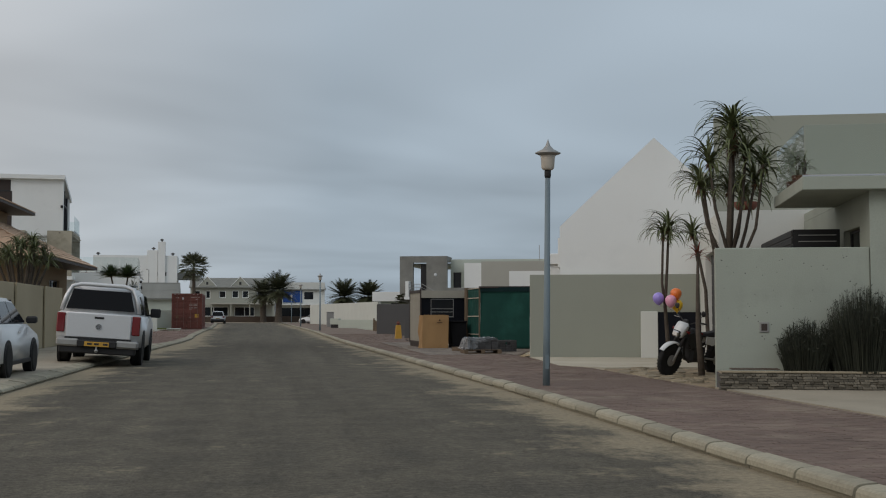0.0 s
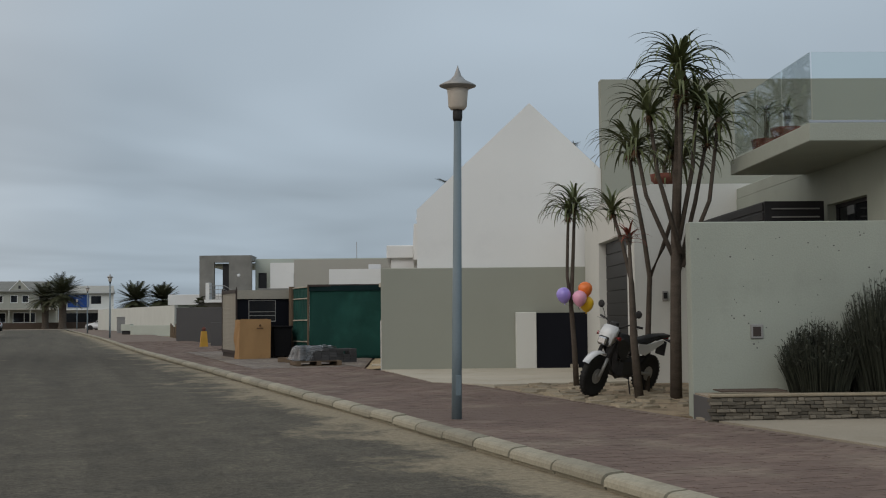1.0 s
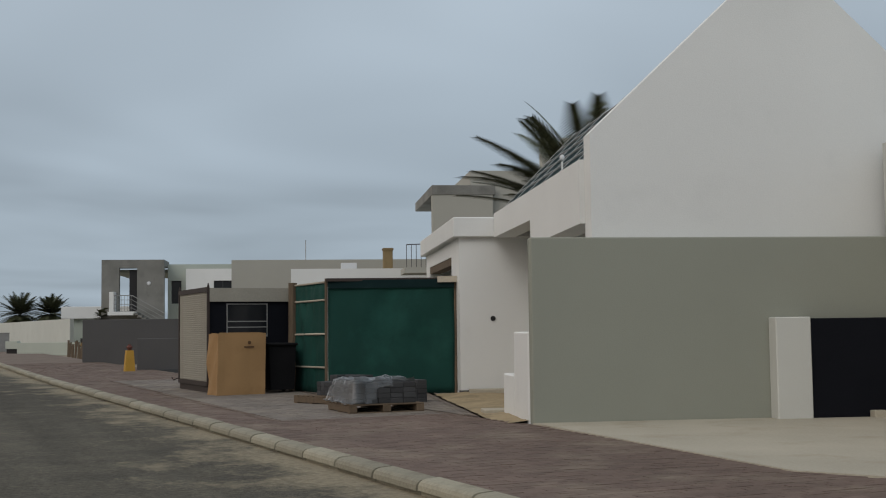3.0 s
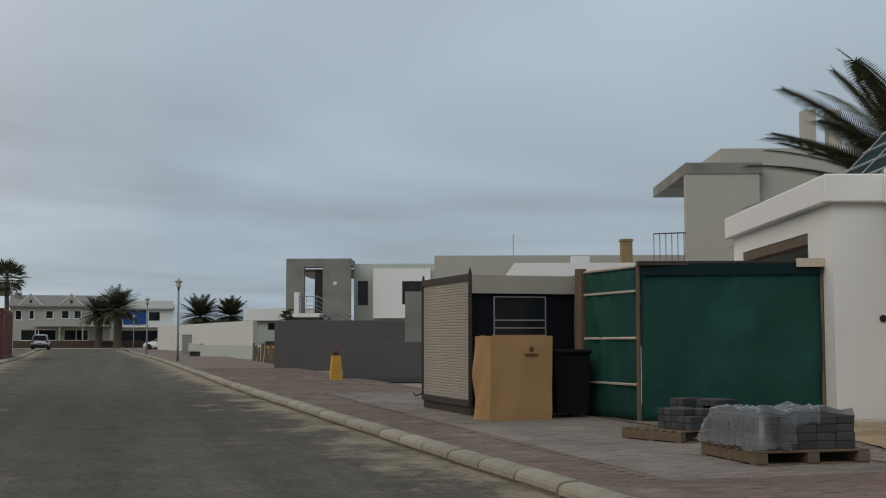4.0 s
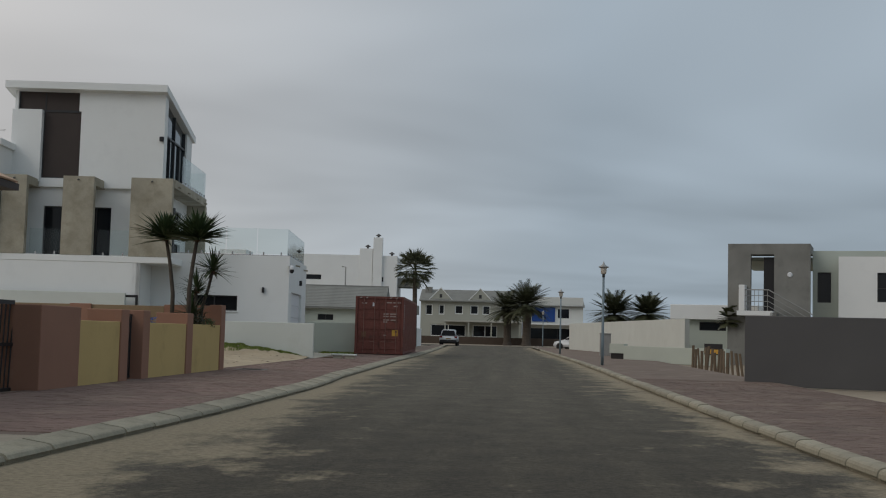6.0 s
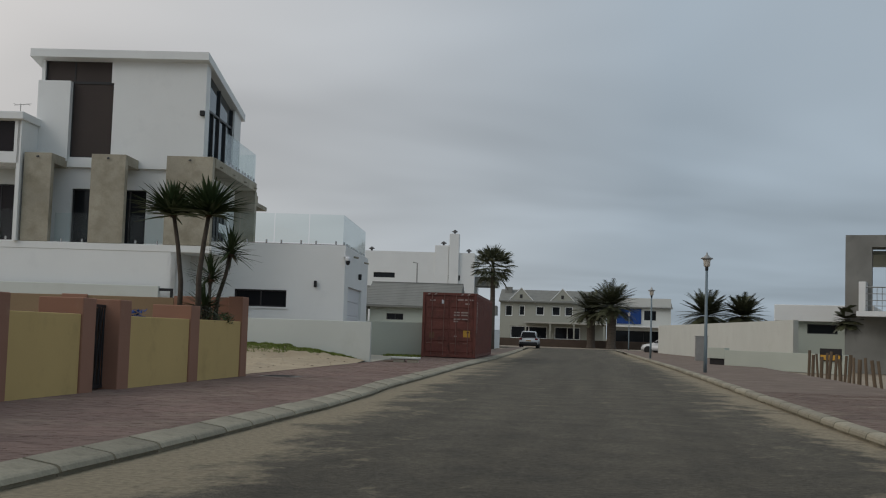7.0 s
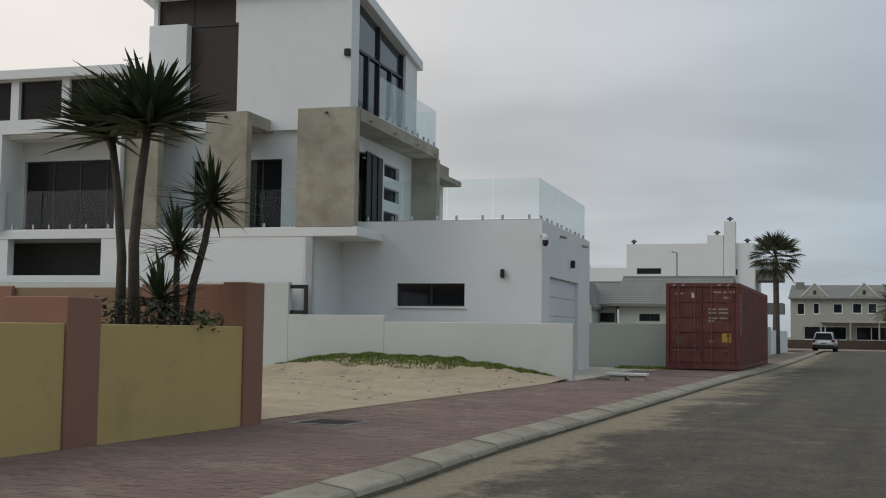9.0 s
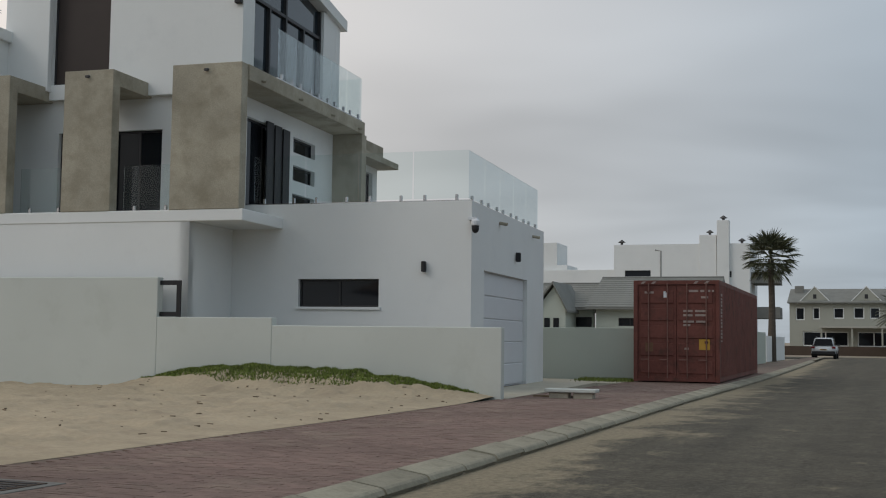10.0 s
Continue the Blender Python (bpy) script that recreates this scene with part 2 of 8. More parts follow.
M_BIN = material("black_bin_plastic", (0.008, 0.008, 0.009), 0.75, vary=0.15, big=3, fine=40, bump=0.1, spec=0.12)
M_DARKBROWN = material("dark_blind", (0.045, 0.034, 0.030), 0.6, vary=0.08, big=1, fine=40, bump=0.05)
M_FRAME = material("window_frame", (0.03, 0.03, 0.032), 0.45, vary=0.06, bump=0.03)
M_PANE = material("dark_window_glass", (0.012, 0.014, 0.017), 0.04, vary=0.05, bump=0.0, spec=0.25)
M_SMOKED = material("smoked_window_glass", (0.020, 0.017, 0.019), 0.12, vary=0.1, bump=0.0, spec=0.15)
M_BLUEPANE = material("sky_blue_window_glass", (0.02, 0.028, 0.036), 0.04, vary=0.05, bump=0.0, spec=0.8)
M_GLASS = glass_material("balustrade_glass", (0.93, 0.96, 0.955), 0.0)
M_MUSTARD = material("mustard_paint", (0.49, 0.365, 0.155), 0.85, vary=0.04, big=0.7, fine=60, bump=0.15, stain=(0.35, 0.27, 0.11), stain_at=(0.55, 0.85))
M_BRICKPAINT = material("terracotta_paint", (0.27, 0.145, 0.100), 0.85, vary=0.06, big=0.8, fine=60, bump=0.15, stain=(0.32, 0.21, 0.155), stain_at=(0.6, 0.85))
M_TAN = material("tan_plaster", (0.23, 0.165, 0.10), 0.85, vary=0.05, big=0.6, fine=50, bump=0.15)
M_BEIGE = material("beige_plaster", (0.37, 0.315, 0.215), 0.85, vary=0.05, big=0.6, fine=50, bump=0.15)
M_ROOFTILE = material("clay_roof_tile", (0.46, 0.315, 0.215), 0.85, vary=0.12, big=1.2, fine=30, bump=0.3, island=0.15)
M_GREYTILE = material("grey_roof_tile", (0.19, 0.195, 0.18), 0.85, vary=0.10, big=1.2, fine=30, bump=0.3, island=0.12)
M_RUST = material("container_paint", (0.150, 0.052, 0.040), 0.7, vary=0.16, big=1.6, fine=14, bump=0.2, stain=(0.085, 0.040, 0.030), stain_at=(0.52, 0.68))
M_LOCKBAR = material("rusty_bar_paint", (0.20, 0.105, 0.085), 0.65, vary=0.2, big=5, fine=30, bump=0.1)
M_MARK = material("faded_white_marking", (0.34, 0.27, 0.24), 0.8, vary=0.15, big=6, fine=40, bump=0.0)
M_FADED = material("faded_brown_plate", (0.15, 0.085, 0.05), 0.8, vary=0.15, big=6, fine=40, bump=0.0)
M_NET = material("green_shade_net", (0.006, 0.047, 0.038), 0.85, vary=0.10, big=0.6, fine=120, bump=0.3, stain=(0.012, 0.075, 0.06), stain_at=(0.5, 0.75))
M_NETROOF = material("green_roof_sheet", (0.006, 0.020, 0.022), 0.75, vary=0.14, big=0.8, fine=50, bump=0.1, stain=(0.014, 0.032, 0.033), stain_at=(0.5, 0.7), spec=0.1)
M_TIMBER = material("weathered_timber", (0.135, 0.10, 0.068), 0.85, vary=0.15, big=2, fine=30, bump=0.3, stretch=(6, 6, 1), per=0.15)
M_PALETIMBER = material("pale_batten", (0.42, 0.38, 0.31), 0.85, vary=0.10, big=2, fine=30, bump=0.2, per=0.15)
M_LOUVRE = material("beige_cladding", (0.31, 0.295, 0.25), 0.8, vary=0.10, big=1.0, fine=40, bump=0.15, island=0.06)
M_CARD = material("cardboard", (0.335, 0.205, 0.095), 0.85, vary=0.05, big=1.5, fine=50, bump=0.1, stain=(0.29, 0.175, 0.08))
M_CARDINK = material("cardboard_ink", (0.10, 0.055, 0.03), 0.85, vary=0.05, bump=0.0)
M_STEELBLUE = material("blue_grey_lamp_paint", (0.155, 0.20, 0.225), 0.55, vary=0.06, big=2, fine=40, bump=0.05)
M_GALV = material("galvanised_steel", (0.30, 0.30, 0.29), 0.5, metal=0.5, vary=0.08, big=3, fine=40, bump=0.05)
M_PALESTEEL = material("pale_steel", (0.36, 0.37, 0.37), 0.6, vary=0.08, big=3, fine=40, bump=0.05)
M_DIFFUSER = material("lamp_diffuser", (0.52, 0.48, 0.42), 0.35, vary=0.06, big=6, fine=60, bump=0.02)
M_TRUNK = material("aloe_trunk", (0.080, 0.066, 0.053), 0.9, vary=0.2, big=3, fine=30, bump=0.6, stretch=(1, 1, 3))
M_ALOE = material("aloe_leaf", (0.100, 0.118, 0.050), 0.5, vary=0.18, big=3, fine=20, bump=0.1, stain=(0.115, 0.06, 0.035), stain_at=(0.62, 0.8), island=0.3)
M_ALOERED = material("red_aloe_leaf", (0.20, 0.05, 0.03), 0.55, vary=0.18, big=3, fine=20, bump=0.1, island=0.3)
M_DEADLEAF = material("dry_leaf_skirt", (0.12, 0.07, 0.04), 0.9, vary=0.2, big=3, fine=20, bump=0.2, island=0.3)
M_YUCCA = material("yucca_leaf", (0.052, 0.082, 0.034), 0.5, vary=0.18, big=3, fine=20, bump=0.1, island=0.35)
M_PALM = material("palm_frond", (0.062, 0.068, 0.036), 0.6, vary=0.2, big=3, fine=20, bump=0.1, island=0.35)
M_BUSH = material("dark_shrub", (0.028, 0.032, 0.022), 0.7, vary=0.2, big=4, fine=20, bump=0.1, island=0.4)
M_GRASS = material("grass", (0.145, 0.185, 0.042), 0.8, vary=0.2, big=3, fine=20, bump=0.1, island=0.35)
M_SLATE = material("stacked_slate", (0.125, 0.112, 0.088), 0.85, vary=0.15, big=4, fine=40, bump=0.4, per=0.45)
M_STONE = material("bed_stone", (0.25, 0.215, 0.155), 0.9, vary=0.12, big=3, fine=40, bump=0.4, per=0.2)
M_GREYPAVER = material("grey_concrete_paver", (0.055, 0.057, 0.060), 0.9, vary=0.10, big=4, fine=60, bump=0.3, per=0.2)
M_CARWHITE = material("white_car_paint", (0.60, 0.62, 0.63), 0.22, vary=0.02, bump=0.0, spec=0.6)
M_TINT = material("tinted_car_glass", (0.006, 0.006, 0.007), 0.08, vary=0.05, bump=0.0, spec=0.12)
M_CARSILVER = material("silver_car_paint", (0.58, 0.59, 0.60), 0.28, metal=0.25, vary=0.02, bump=0.0, spec=0.6)
M_TYRE = material("tyre_rubber", (0.018, 0.018, 0.018), 0.85, vary=0.15, big=8, fine=60, bump=0.2)
M_PLASTIC = material("black_plastic", (0.022, 0.022, 0.023), 0.6, vary=0.1, big=5, fine=60, bump=0.1)
M_CHROME = material("brushed_metal", (0.5, 0.5, 0.5), 0.25, metal=1.0, vary=0.03, bump=0.0)
M_REDLAMP = material("red_lamp_glass", (0.15, 0.012, 0.014), 0.15, vary=0.08, bump=0.0, spec=0.6)
M_YELLOW = material("yellow_paint", (0.47, 0.27, 0.045), 0.7, vary=0.08, big=3, fine=40, bump=0.15, stain=(0.35, 0.2, 0.05))
M_TERRACOTTA = material("terracotta_pot", (0.13, 0.045, 0.03), 0.8, vary=0.08, big=4, fine=40, bump=0.15)
M_BLUE = material("blue_panel", (0.012, 0.05, 0.20), 0.6, vary=0.08, bump=0.05)
M_WALLBROWN = material("brown_low_wall", (0.075, 0.055, 0.042), 0.9, vary=0.1, big=1, fine=20, bump=0.2)
M_YBRICK = material("yellow_brick", (0.24, 0.18, 0.095), 0.9, vary=0.12, big=3, fine=30, bump=0.3)
M_FILM = glass_material("plastic_film", (0.80, 0.81, 0.81), 0.08, 0.45)
M_WHITEDOOR = material("white_door_paint", (0.62, 0.64, 0.66), 0.5, vary=0.02, bump=0.02)
M_BALLOONS = {c: material(c + "_balloon", v, 0.3, vary=0.03, bump=0.0, spec=0.5) for c, v in dict(violet=(0.34, 0.27, 0.72), pink=(0.75, 0.36, 0.50), orange=(0.80, 0.20, 0.04), yellow=(0.80, 0.50, 0.02)).items()}


# ---- building helpers ----
def thing(name, label, category, m=None, group="", kind=""):
    """An Empty at a thing's base that carries its tags."""
    ob = new(name)
    ob.matrix_world = m or Matrix()
    return tagged(ob, label, category, group, kind)


def part(name, bm, mat, parent=None, label="", smooth=False):
    """Links a bmesh as one mesh object under a thing or part."""
    me = bpy.data.meshes.new(name)
    bm.to_mesh(me)
    bm.free()
    me.materials.append(mat)
    if smooth:
        for p in me.polygons:
            p.use_smooth = True
    ob = new(name, me)
    if parent:
        ob.parent = parent
    if label:
        ob["label"] = label
    return ob


def piece(name, me, parent, m=None):
    """One more object on a shared mesh."""
    ob = new(name, me)
    ob.parent = parent
    if m is not None:
        ob.matrix_local = m
    return ob


def mesh_of(name, bm, mat):
    me = bpy.data.meshes.new(name)
    bm.to_mesh(me)
    bm.free()
    me.materials.append(mat)
    return me


def add_box(bm, x0, x1, y0, y1, z0, z1, bevel=0.0, m=None):
    vs = [bm.verts.new((x, y, z)) for z in (z0, z1) for y in (y0, y1) for x in (x0, x1)]
    fs = [bm.faces.new([vs[i] for i in q]) for q in ((0, 2, 3, 1), (4, 5, 7, 6), (0, 1, 5, 4), (2, 6, 7, 3), (0, 4, 6, 2), (1, 3, 7, 5))]
    if m is not None:
        bmesh.ops.transform(bm, matrix=m, verts=vs)
    if bevel:
        es = list({e for f in fs for e in f.edges})
        bmesh.ops.bevel(bm, geom=es, offset=bevel, segments=1, affect="EDGES")
    return vs


def box(x0, x1, y0, y1, z0, z1, bevel=0.0):
    bm = bmesh.new()
    add_box(bm, x0, x1, y0, y1, z0, z1, bevel)
    return bm


def add_prism(bm, pts, y0, y1, axis="y"):
    """An outline of (a, z) pushed along an axis: y (outline in x, z), x (outline in y, z) or z (outline in x, y)."""
    def at(a, b, c):
        return (a, c, b) if axis == "y" else ((c, a, b) if axis == "x" else (a, b, c))
    lo = [bm.verts.new(at(a, b, y0)) for a, b in pts]
    hi = [bm.verts.new(at(a, b, y1)) for a, b in pts]
    n = len(pts)
    bm.faces.new(lo)
    bm.faces.new(hi[::-1])
    for i in range(n):
        bm.faces.new((lo[i], hi[i], hi[(i + 1) % n], lo[(i + 1) % n]))
    bmesh.ops.recalc_face_normals(bm, faces=bm.faces)
    return lo + hi


def prism(pts, y0, y1, axis="y"):
    bm = bmesh.new()
    add_prism(bm, pts, y0, y1, axis)
    return bm


def add_wall(bm, axis, a0, a1, t0, t1, z0, z1, holes=()):
    """A wall along u (axis 'u', thickness in v) or along v, with rectangular openings (a0, a1, z0, z1) right through it."""
    cuts_a = sorted({a0, a1, *[h[i] for h in holes for i in (0, 1)]})
    cuts_z = sorted({z0, z1, *[h[i] for h in holes for i in (2, 3)]})
    for i in range(len(cuts_a) - 1):
        run = None
        for j in range(len(cuts_z) - 1):
            ca, cz = (cuts_a[i] + cuts_a[i + 1]) / 2, (cuts_z[j] + cuts_z[j + 1]) / 2
            solid = not any(h[0] < ca < h[1] and h[2] < cz < h[3] for h in holes)
            if solid:
                run = (run[0] if run else cuts_z[j], cuts_z[j + 1])
            if run and (not solid or j == len(cuts_z) - 2):
                if axis == "u":
                    add_box(bm, cuts_a[i], cuts_a[i + 1], t0, t1, *run)
                else:
                    add_box(bm, t0, t1, cuts_a[i], cuts_a[i + 1], *run)
                run = None
    bmesh.ops.remove_doubles(bm, verts=bm.verts, dist=0.0005)


def wall(axis, a0, a1, t0, t1, z0, z1, holes=()):
    bm = bmesh.new()
    add_wall(bm, axis, a0, a1, t0, t1, z0, z1, holes)
    return bm


def add_tube(bm, pts, radii, sides=8):
    """A round limb through points with a radius at each."""
    rings = []
    for i, p in enumerate(pts):
        p = Vector(p)
        d = (Vector(pts[min(i + 1, len(pts) - 1)]) - Vector(pts[max(i - 1, 0)])).normalized()
        a = d.orthogonal().normalized() if abs(d.z) < 0.9 else Vector((1, 0, 0)).cross(d).normalized()
        b = d.cross(a).normalized()
        rings.append([bm.verts.new(p + radii[i] * (math.cos(k * math.tau / sides) * a + math.sin(k * math.tau / sides) * b)) for k in range(sides)])
    for r0, r1 in zip(rings, rings[1:]):
        for k in range(sides):
            bm.faces.new((r0[k], r0[(k + 1) % sides], r1[(k + 1) % sides], r1[k]))
    bm.faces.new(rings[0][::-1])
    bm.faces.new(rings[-1])


def tube(pts, radii, sides=8):
    bm = bmesh.new()
    add_tube(bm, pts, radii if hasattr(radii, "__len__") else [radii] * len(pts), sides)
    return bm


def add_lathe(bm, prof, sides=16, m=None):
    """A turned body from (radius, z) pairs."""
    made = []
    rings = []
    for r, z in prof:
        ring = [bm.verts.new((r * math.cos(k * math.tau / sides), r * math.sin(k * math.tau / sides), z)) for k in range(sides)]
        rings.append(ring)
        made += ring
    for r0, r1 in zip(rings, rings[1:]):
        for k in range(sides):
            bm.faces.new((r0[k], r0[(k + 1) % sides], r1[(k + 1) % sides], r1[k]))
    bm.faces.new(rings[0][::-1])
    bm.faces.new(rings[-1])
    if m is not None:
        bmesh.ops.transform(bm, matrix=m, verts=made)


def lathe(prof, sides=16, m=None):
    bm = bmesh.new()
    add_lathe(bm, prof, sides, m)
    return bm


def window(parent, axis, a0, a1, z0, z1, t, out, mullions=(), transoms=(), frame_mat=None, pane_mat=None, name="window", sill=False, depth=0.12, fw=0.05):
    """A window set in an opening: frame and panes. t: the wall's face, out: +1 or -1, the way it faces."""
    b = bmesh.new()
    def bx(bm, a, c, za, zb, d0, d1):
        lo, hi = sorted((t - out * d0, t - out * d1))
        if axis == "u":
            add_box(bm, a, c, lo, hi, za, zb)
        else:
            add_box(bm, lo, hi, a, c, za, zb)
    bx(b, a0, a0 + fw, z0, z1, depth, depth + 0.06)
    bx(b, a1 - fw, a1, z0, z1, depth, depth + 0.06)
    bx(b, a0 + fw, a1 - fw, z0, z0 + fw, depth, depth + 0.06)
    bx(b, a0 + fw, a1 - fw, z1 - fw, z1, depth, depth + 0.06)
    for q in mullions:
        bx(b, q - fw / 2, q + fw / 2, z0 + fw, z1 - fw, depth, depth + 0.06)
    for q in transoms:
        bx(b, a0 + fw, a1 - fw, q - fw / 2, q + fw / 2, depth + 0.003, depth + 0.057)
    win = part(name, b, frame_mat or M_FRAME, parent)
    cuts = [a0 + fw / 2, *mullions, a1 - fw / 2]
    for c0, c1 in zip(cuts, cuts[1:]):
        p = bmesh.new()
        bx(p, c0 + fw / 2, c1 - fw / 2, z0 + fw, z1 - fw, depth + 0.025, depth + 0.035)
        part("pane", p, pane_mat or M_PANE, win)
    if sill:
        s = bmesh.new()
        bx(s, a0 - 0.05, a1 + 0.05, z0 - 0.06, z0, -0.05, depth)
        part("sill", s, M_WHITE, win)
    return win


def frame_at(x, y, deg, z=0.0):
    return pose(x, y, z, 0, 0, deg)


def glass_rail(parent, axis, a0, a1, t, z0, z1, n, spigot=True):
    """A frameless glass balustrade of n panes on short steel spigots."""
    step = (a1 - a0) / n
    for i in range(n):
        b = bmesh.new()
        lo, hi = a0 + i * step + 0.02, a0 + (i + 1) * step - 0.02
        add_box(b, *((lo, hi, t - 0.006, t + 0.006) if axis == "u" else (t - 0.006, t + 0.006, lo, hi)), z0 + 0.07, z1)
        g = part("glass_pane", b, M_GLASS, parent)
        g.visible_shadow = False
        if spigot:
            for q in (lo + 0.2 * step, hi - 0.2 * step):
                s = bmesh.new()
                add_box(s, *((q - 0.03, q + 0.03, t - 0.03, t + 0.03) if axis == "u" else (t - 0.03, t + 0.03, q - 0.03, q + 0.03)), z0, z0 + 0.16, 0.008)
                part("spigot", s, M_CHROME, parent)


def curve_at(knots, y):
    ks, xs = zip(*knots)
    return float(np.interp(y, ks, xs))


KERB_R = ((-60, 5.08), (15, 5.02), (21, 4.98), (27, 4.80), (34, 4.66), (42, 4.46), (50, 4.24), (57, 4.12), (65, 4.04), (80, 3.95), (95, 3.8), (134, 2.95), (166, 2.2))
KERB_L = ((-60, -3.7), (20, -3.75), (35, -3.72), (48, -3.57), (57, -3.37), (64, -3.38), (68, -3.5), (71, -3.7), (80, -3.92), (90, -4.2), (105, -4.4), (121, -4.85), (166, -6.4))
PAVE = 0.12


# ---- ground, road, kerbs, pavements ----
def strip(left, right, y0, y1, z, step=1.0, rough=0.0, sub=1):
    """A sheet between two edge functions of y, resting on z."""
    bm = bmesh.new()
    rows = []
    n = max(1, int((y1 - y0) / step))
    for i in range(n + 1):
        y = y0 + (y1 - y0) * i / n
        a, b = left(y), right(y)
        rows.append([bm.verts.new((a + (b - a) * k / sub, y, z + (rough * noise.noise(Vector((a + (b - a) * k / sub, y, 0)) * 0.7) if rough else 0))) for k in range(sub + 1)])
    for r0, r1 in zip(rows, rows[1:]):
        for k in range(sub):
            bm.faces.new((r0[k], r0[k + 1], r1[k + 1], r1[k]))
    return bm


KR = lambda y: curve_at(KERB_R, y)
KL = lambda y: curve_at(KERB_L, y)
ground = part("ground", box(-2500, 2500, -2500, 2500, -0.5, -0.03), M_GROUND)
tagged(ground, "pale dusty desert ground between the plots", "ground", kind="structure")
def road_sheet(y0, y1, step):
    """The roadway, with a dust value that is high along both kerbs."""
    offs = ((-0.06, 1.0), (0.2, 0.95), (0.5, 0.66), (1.0, 0.32), (2.2, 0.0))
    broad = ((-0.06, 1.0), (0.3, 0.98), (1.0, 0.72), (1.9, 0.38), (3.2, 0.0))
    verts, dust, fresh, faces = [], [], [], []
    n = int((y1 - y0) / step)
    w = 2 * len(offs)
    for i in range(n + 1):
        y = y0 + (y1 - y0) * i / n
        drift = max(0.0, 1.0 - abs(y - 52) / 8)
        for (d, v), (d2, v2) in zip(offs, broad):
            verts.append((KL(y) + d + (d2 - d) * drift, y, 0.0))
            dust.append(v + (v2 - v) * drift)
            fresh.append(max(0.0, 1.0 - abs(y - 50) / 13) if d > 0.9 else 0.0)
        for d, v in offs[::-1]:
            verts.append((KR(y) - d, y, 0.0))
            dust.append(v * (0.86 if y < 34 or y > 62 else 0.62))
            fresh.append(max(0.0, 1.0 - abs(y - 50) / 13) if d > 0.4 else 0.0)
    for i in range(n):
        for k in range(w - 1):
            q = i * w + k
            faces.append((q, q + 1, q + w + 1, q + w))
    me = bpy.data.meshes.new("road")
    me.from_pydata(verts, [], faces)
    me.attributes.new("dust", "FLOAT", "POINT").data.foreach_set("value", dust)
    me.attributes.new("fresh", "FLOAT", "POINT").data.foreach_set("value", fresh)
    me.materials.append(M_ASPHALT)
    return new("road", me)


road = road_sheet(-60, 166, 2.0)
tagged(road, "worn grey asphalt road dusted with sand", "road", kind="structure")
cross_road = part("road", box(-90, 90, 166, 178, -0.03, 0.002), M_ASPHALT)
tagged(cross_road, "asphalt cross street at the end of the road", "road", kind="structure")


pave_r = part("pavement", strip(lambda y: KR(y) + 0.13, lambda y: 8.25 + 0.0 * y, -60, 166, PAVE - 0.008, 2.0), M_JOINT)
tagged(pave_r, "reddish brick-paved sidewalk with sandy joints", "pavement", kind="structure")
pave_l = part("pavement", strip(lambda y: -7.45, lambda y: KL(y) - 0.26, -60, 166, PAVE - 0.008, 2.0), M_JOINT)
tagged(pave_l, "reddish brick-paved sidewalk with sandy joints", "pavement", kind="structure")

verge = part("sandy_verge", strip(lambda y: -7.45, lambda y: KL(y) - 0.30, -60, 51.5, PAVE + 0.004, 2.0), M_DRIVE)
tagged(verge, "pale sandy concrete verge along the beige wall", "pavement", kind="structure")


# precast kerb stones
def kerb_row(name, knots, side, y0, n):
    k = thing("kerb", "row of pale precast concrete kerb stones", "kerb", kind="structure")
    wide = 0.21 if side > 0 else 0.34
    rise = 0.0 if side > 0 else 0.03
    me = mesh_of("kerb_stone", prism([(0.035, -0.02), (0.03, 0.028), (0.0, 0.04), (0.006, 0.082 - rise), (0.022, 0.108 - rise), (0.05, 0.124 - rise), (0.09, 0.131 - rise), (wide - 0.015, 0.137), (wide, 0.128), (wide, -0.02)], 0.022, 0.978), M_KERB)
    rk = random.Random(n)
    for i in range(n):
        ya, yb = y0 + i, y0 + i + 1
        xa, xb = curve_at(knots, ya), curve_at(knots, yb)
        if side > 0:
            m = Matrix.Translation((xa, ya, rk.uniform(-0.010, 0.005))) @ Matrix.Rotation(math.atan2(xa - xb, 1.0), 4, "Z")
        else:
            m = Matrix.Translation((xb, yb, rk.uniform(-0.010, 0.005))) @ Matrix.Rotation(math.pi + math.atan2(xa - xb, 1.0), 4, "Z")
        piece("kerb_stone", me, k, m)
    part("kerb_run", strip(lambda y: curve_at(knots, y) + (0.0 if side > 0 else -wide), lambda y: curve_at(knots, y) + (wide if side > 0 else 0.0), y0 + n, 166, 0.13, 2.0), M_KERB, k)
    part("kerb_face", strip(lambda y: curve_at(knots, y) - 0.01, lambda y: curve_at(knots, y) + 0.01, y0 + n, 166, 0.07, 2.0), M_KERB, k)
kerb_row("kerb", KERB_R, 1, -2, 142)
kerb_row("kerb", KERB_L, -1, 8, 140)


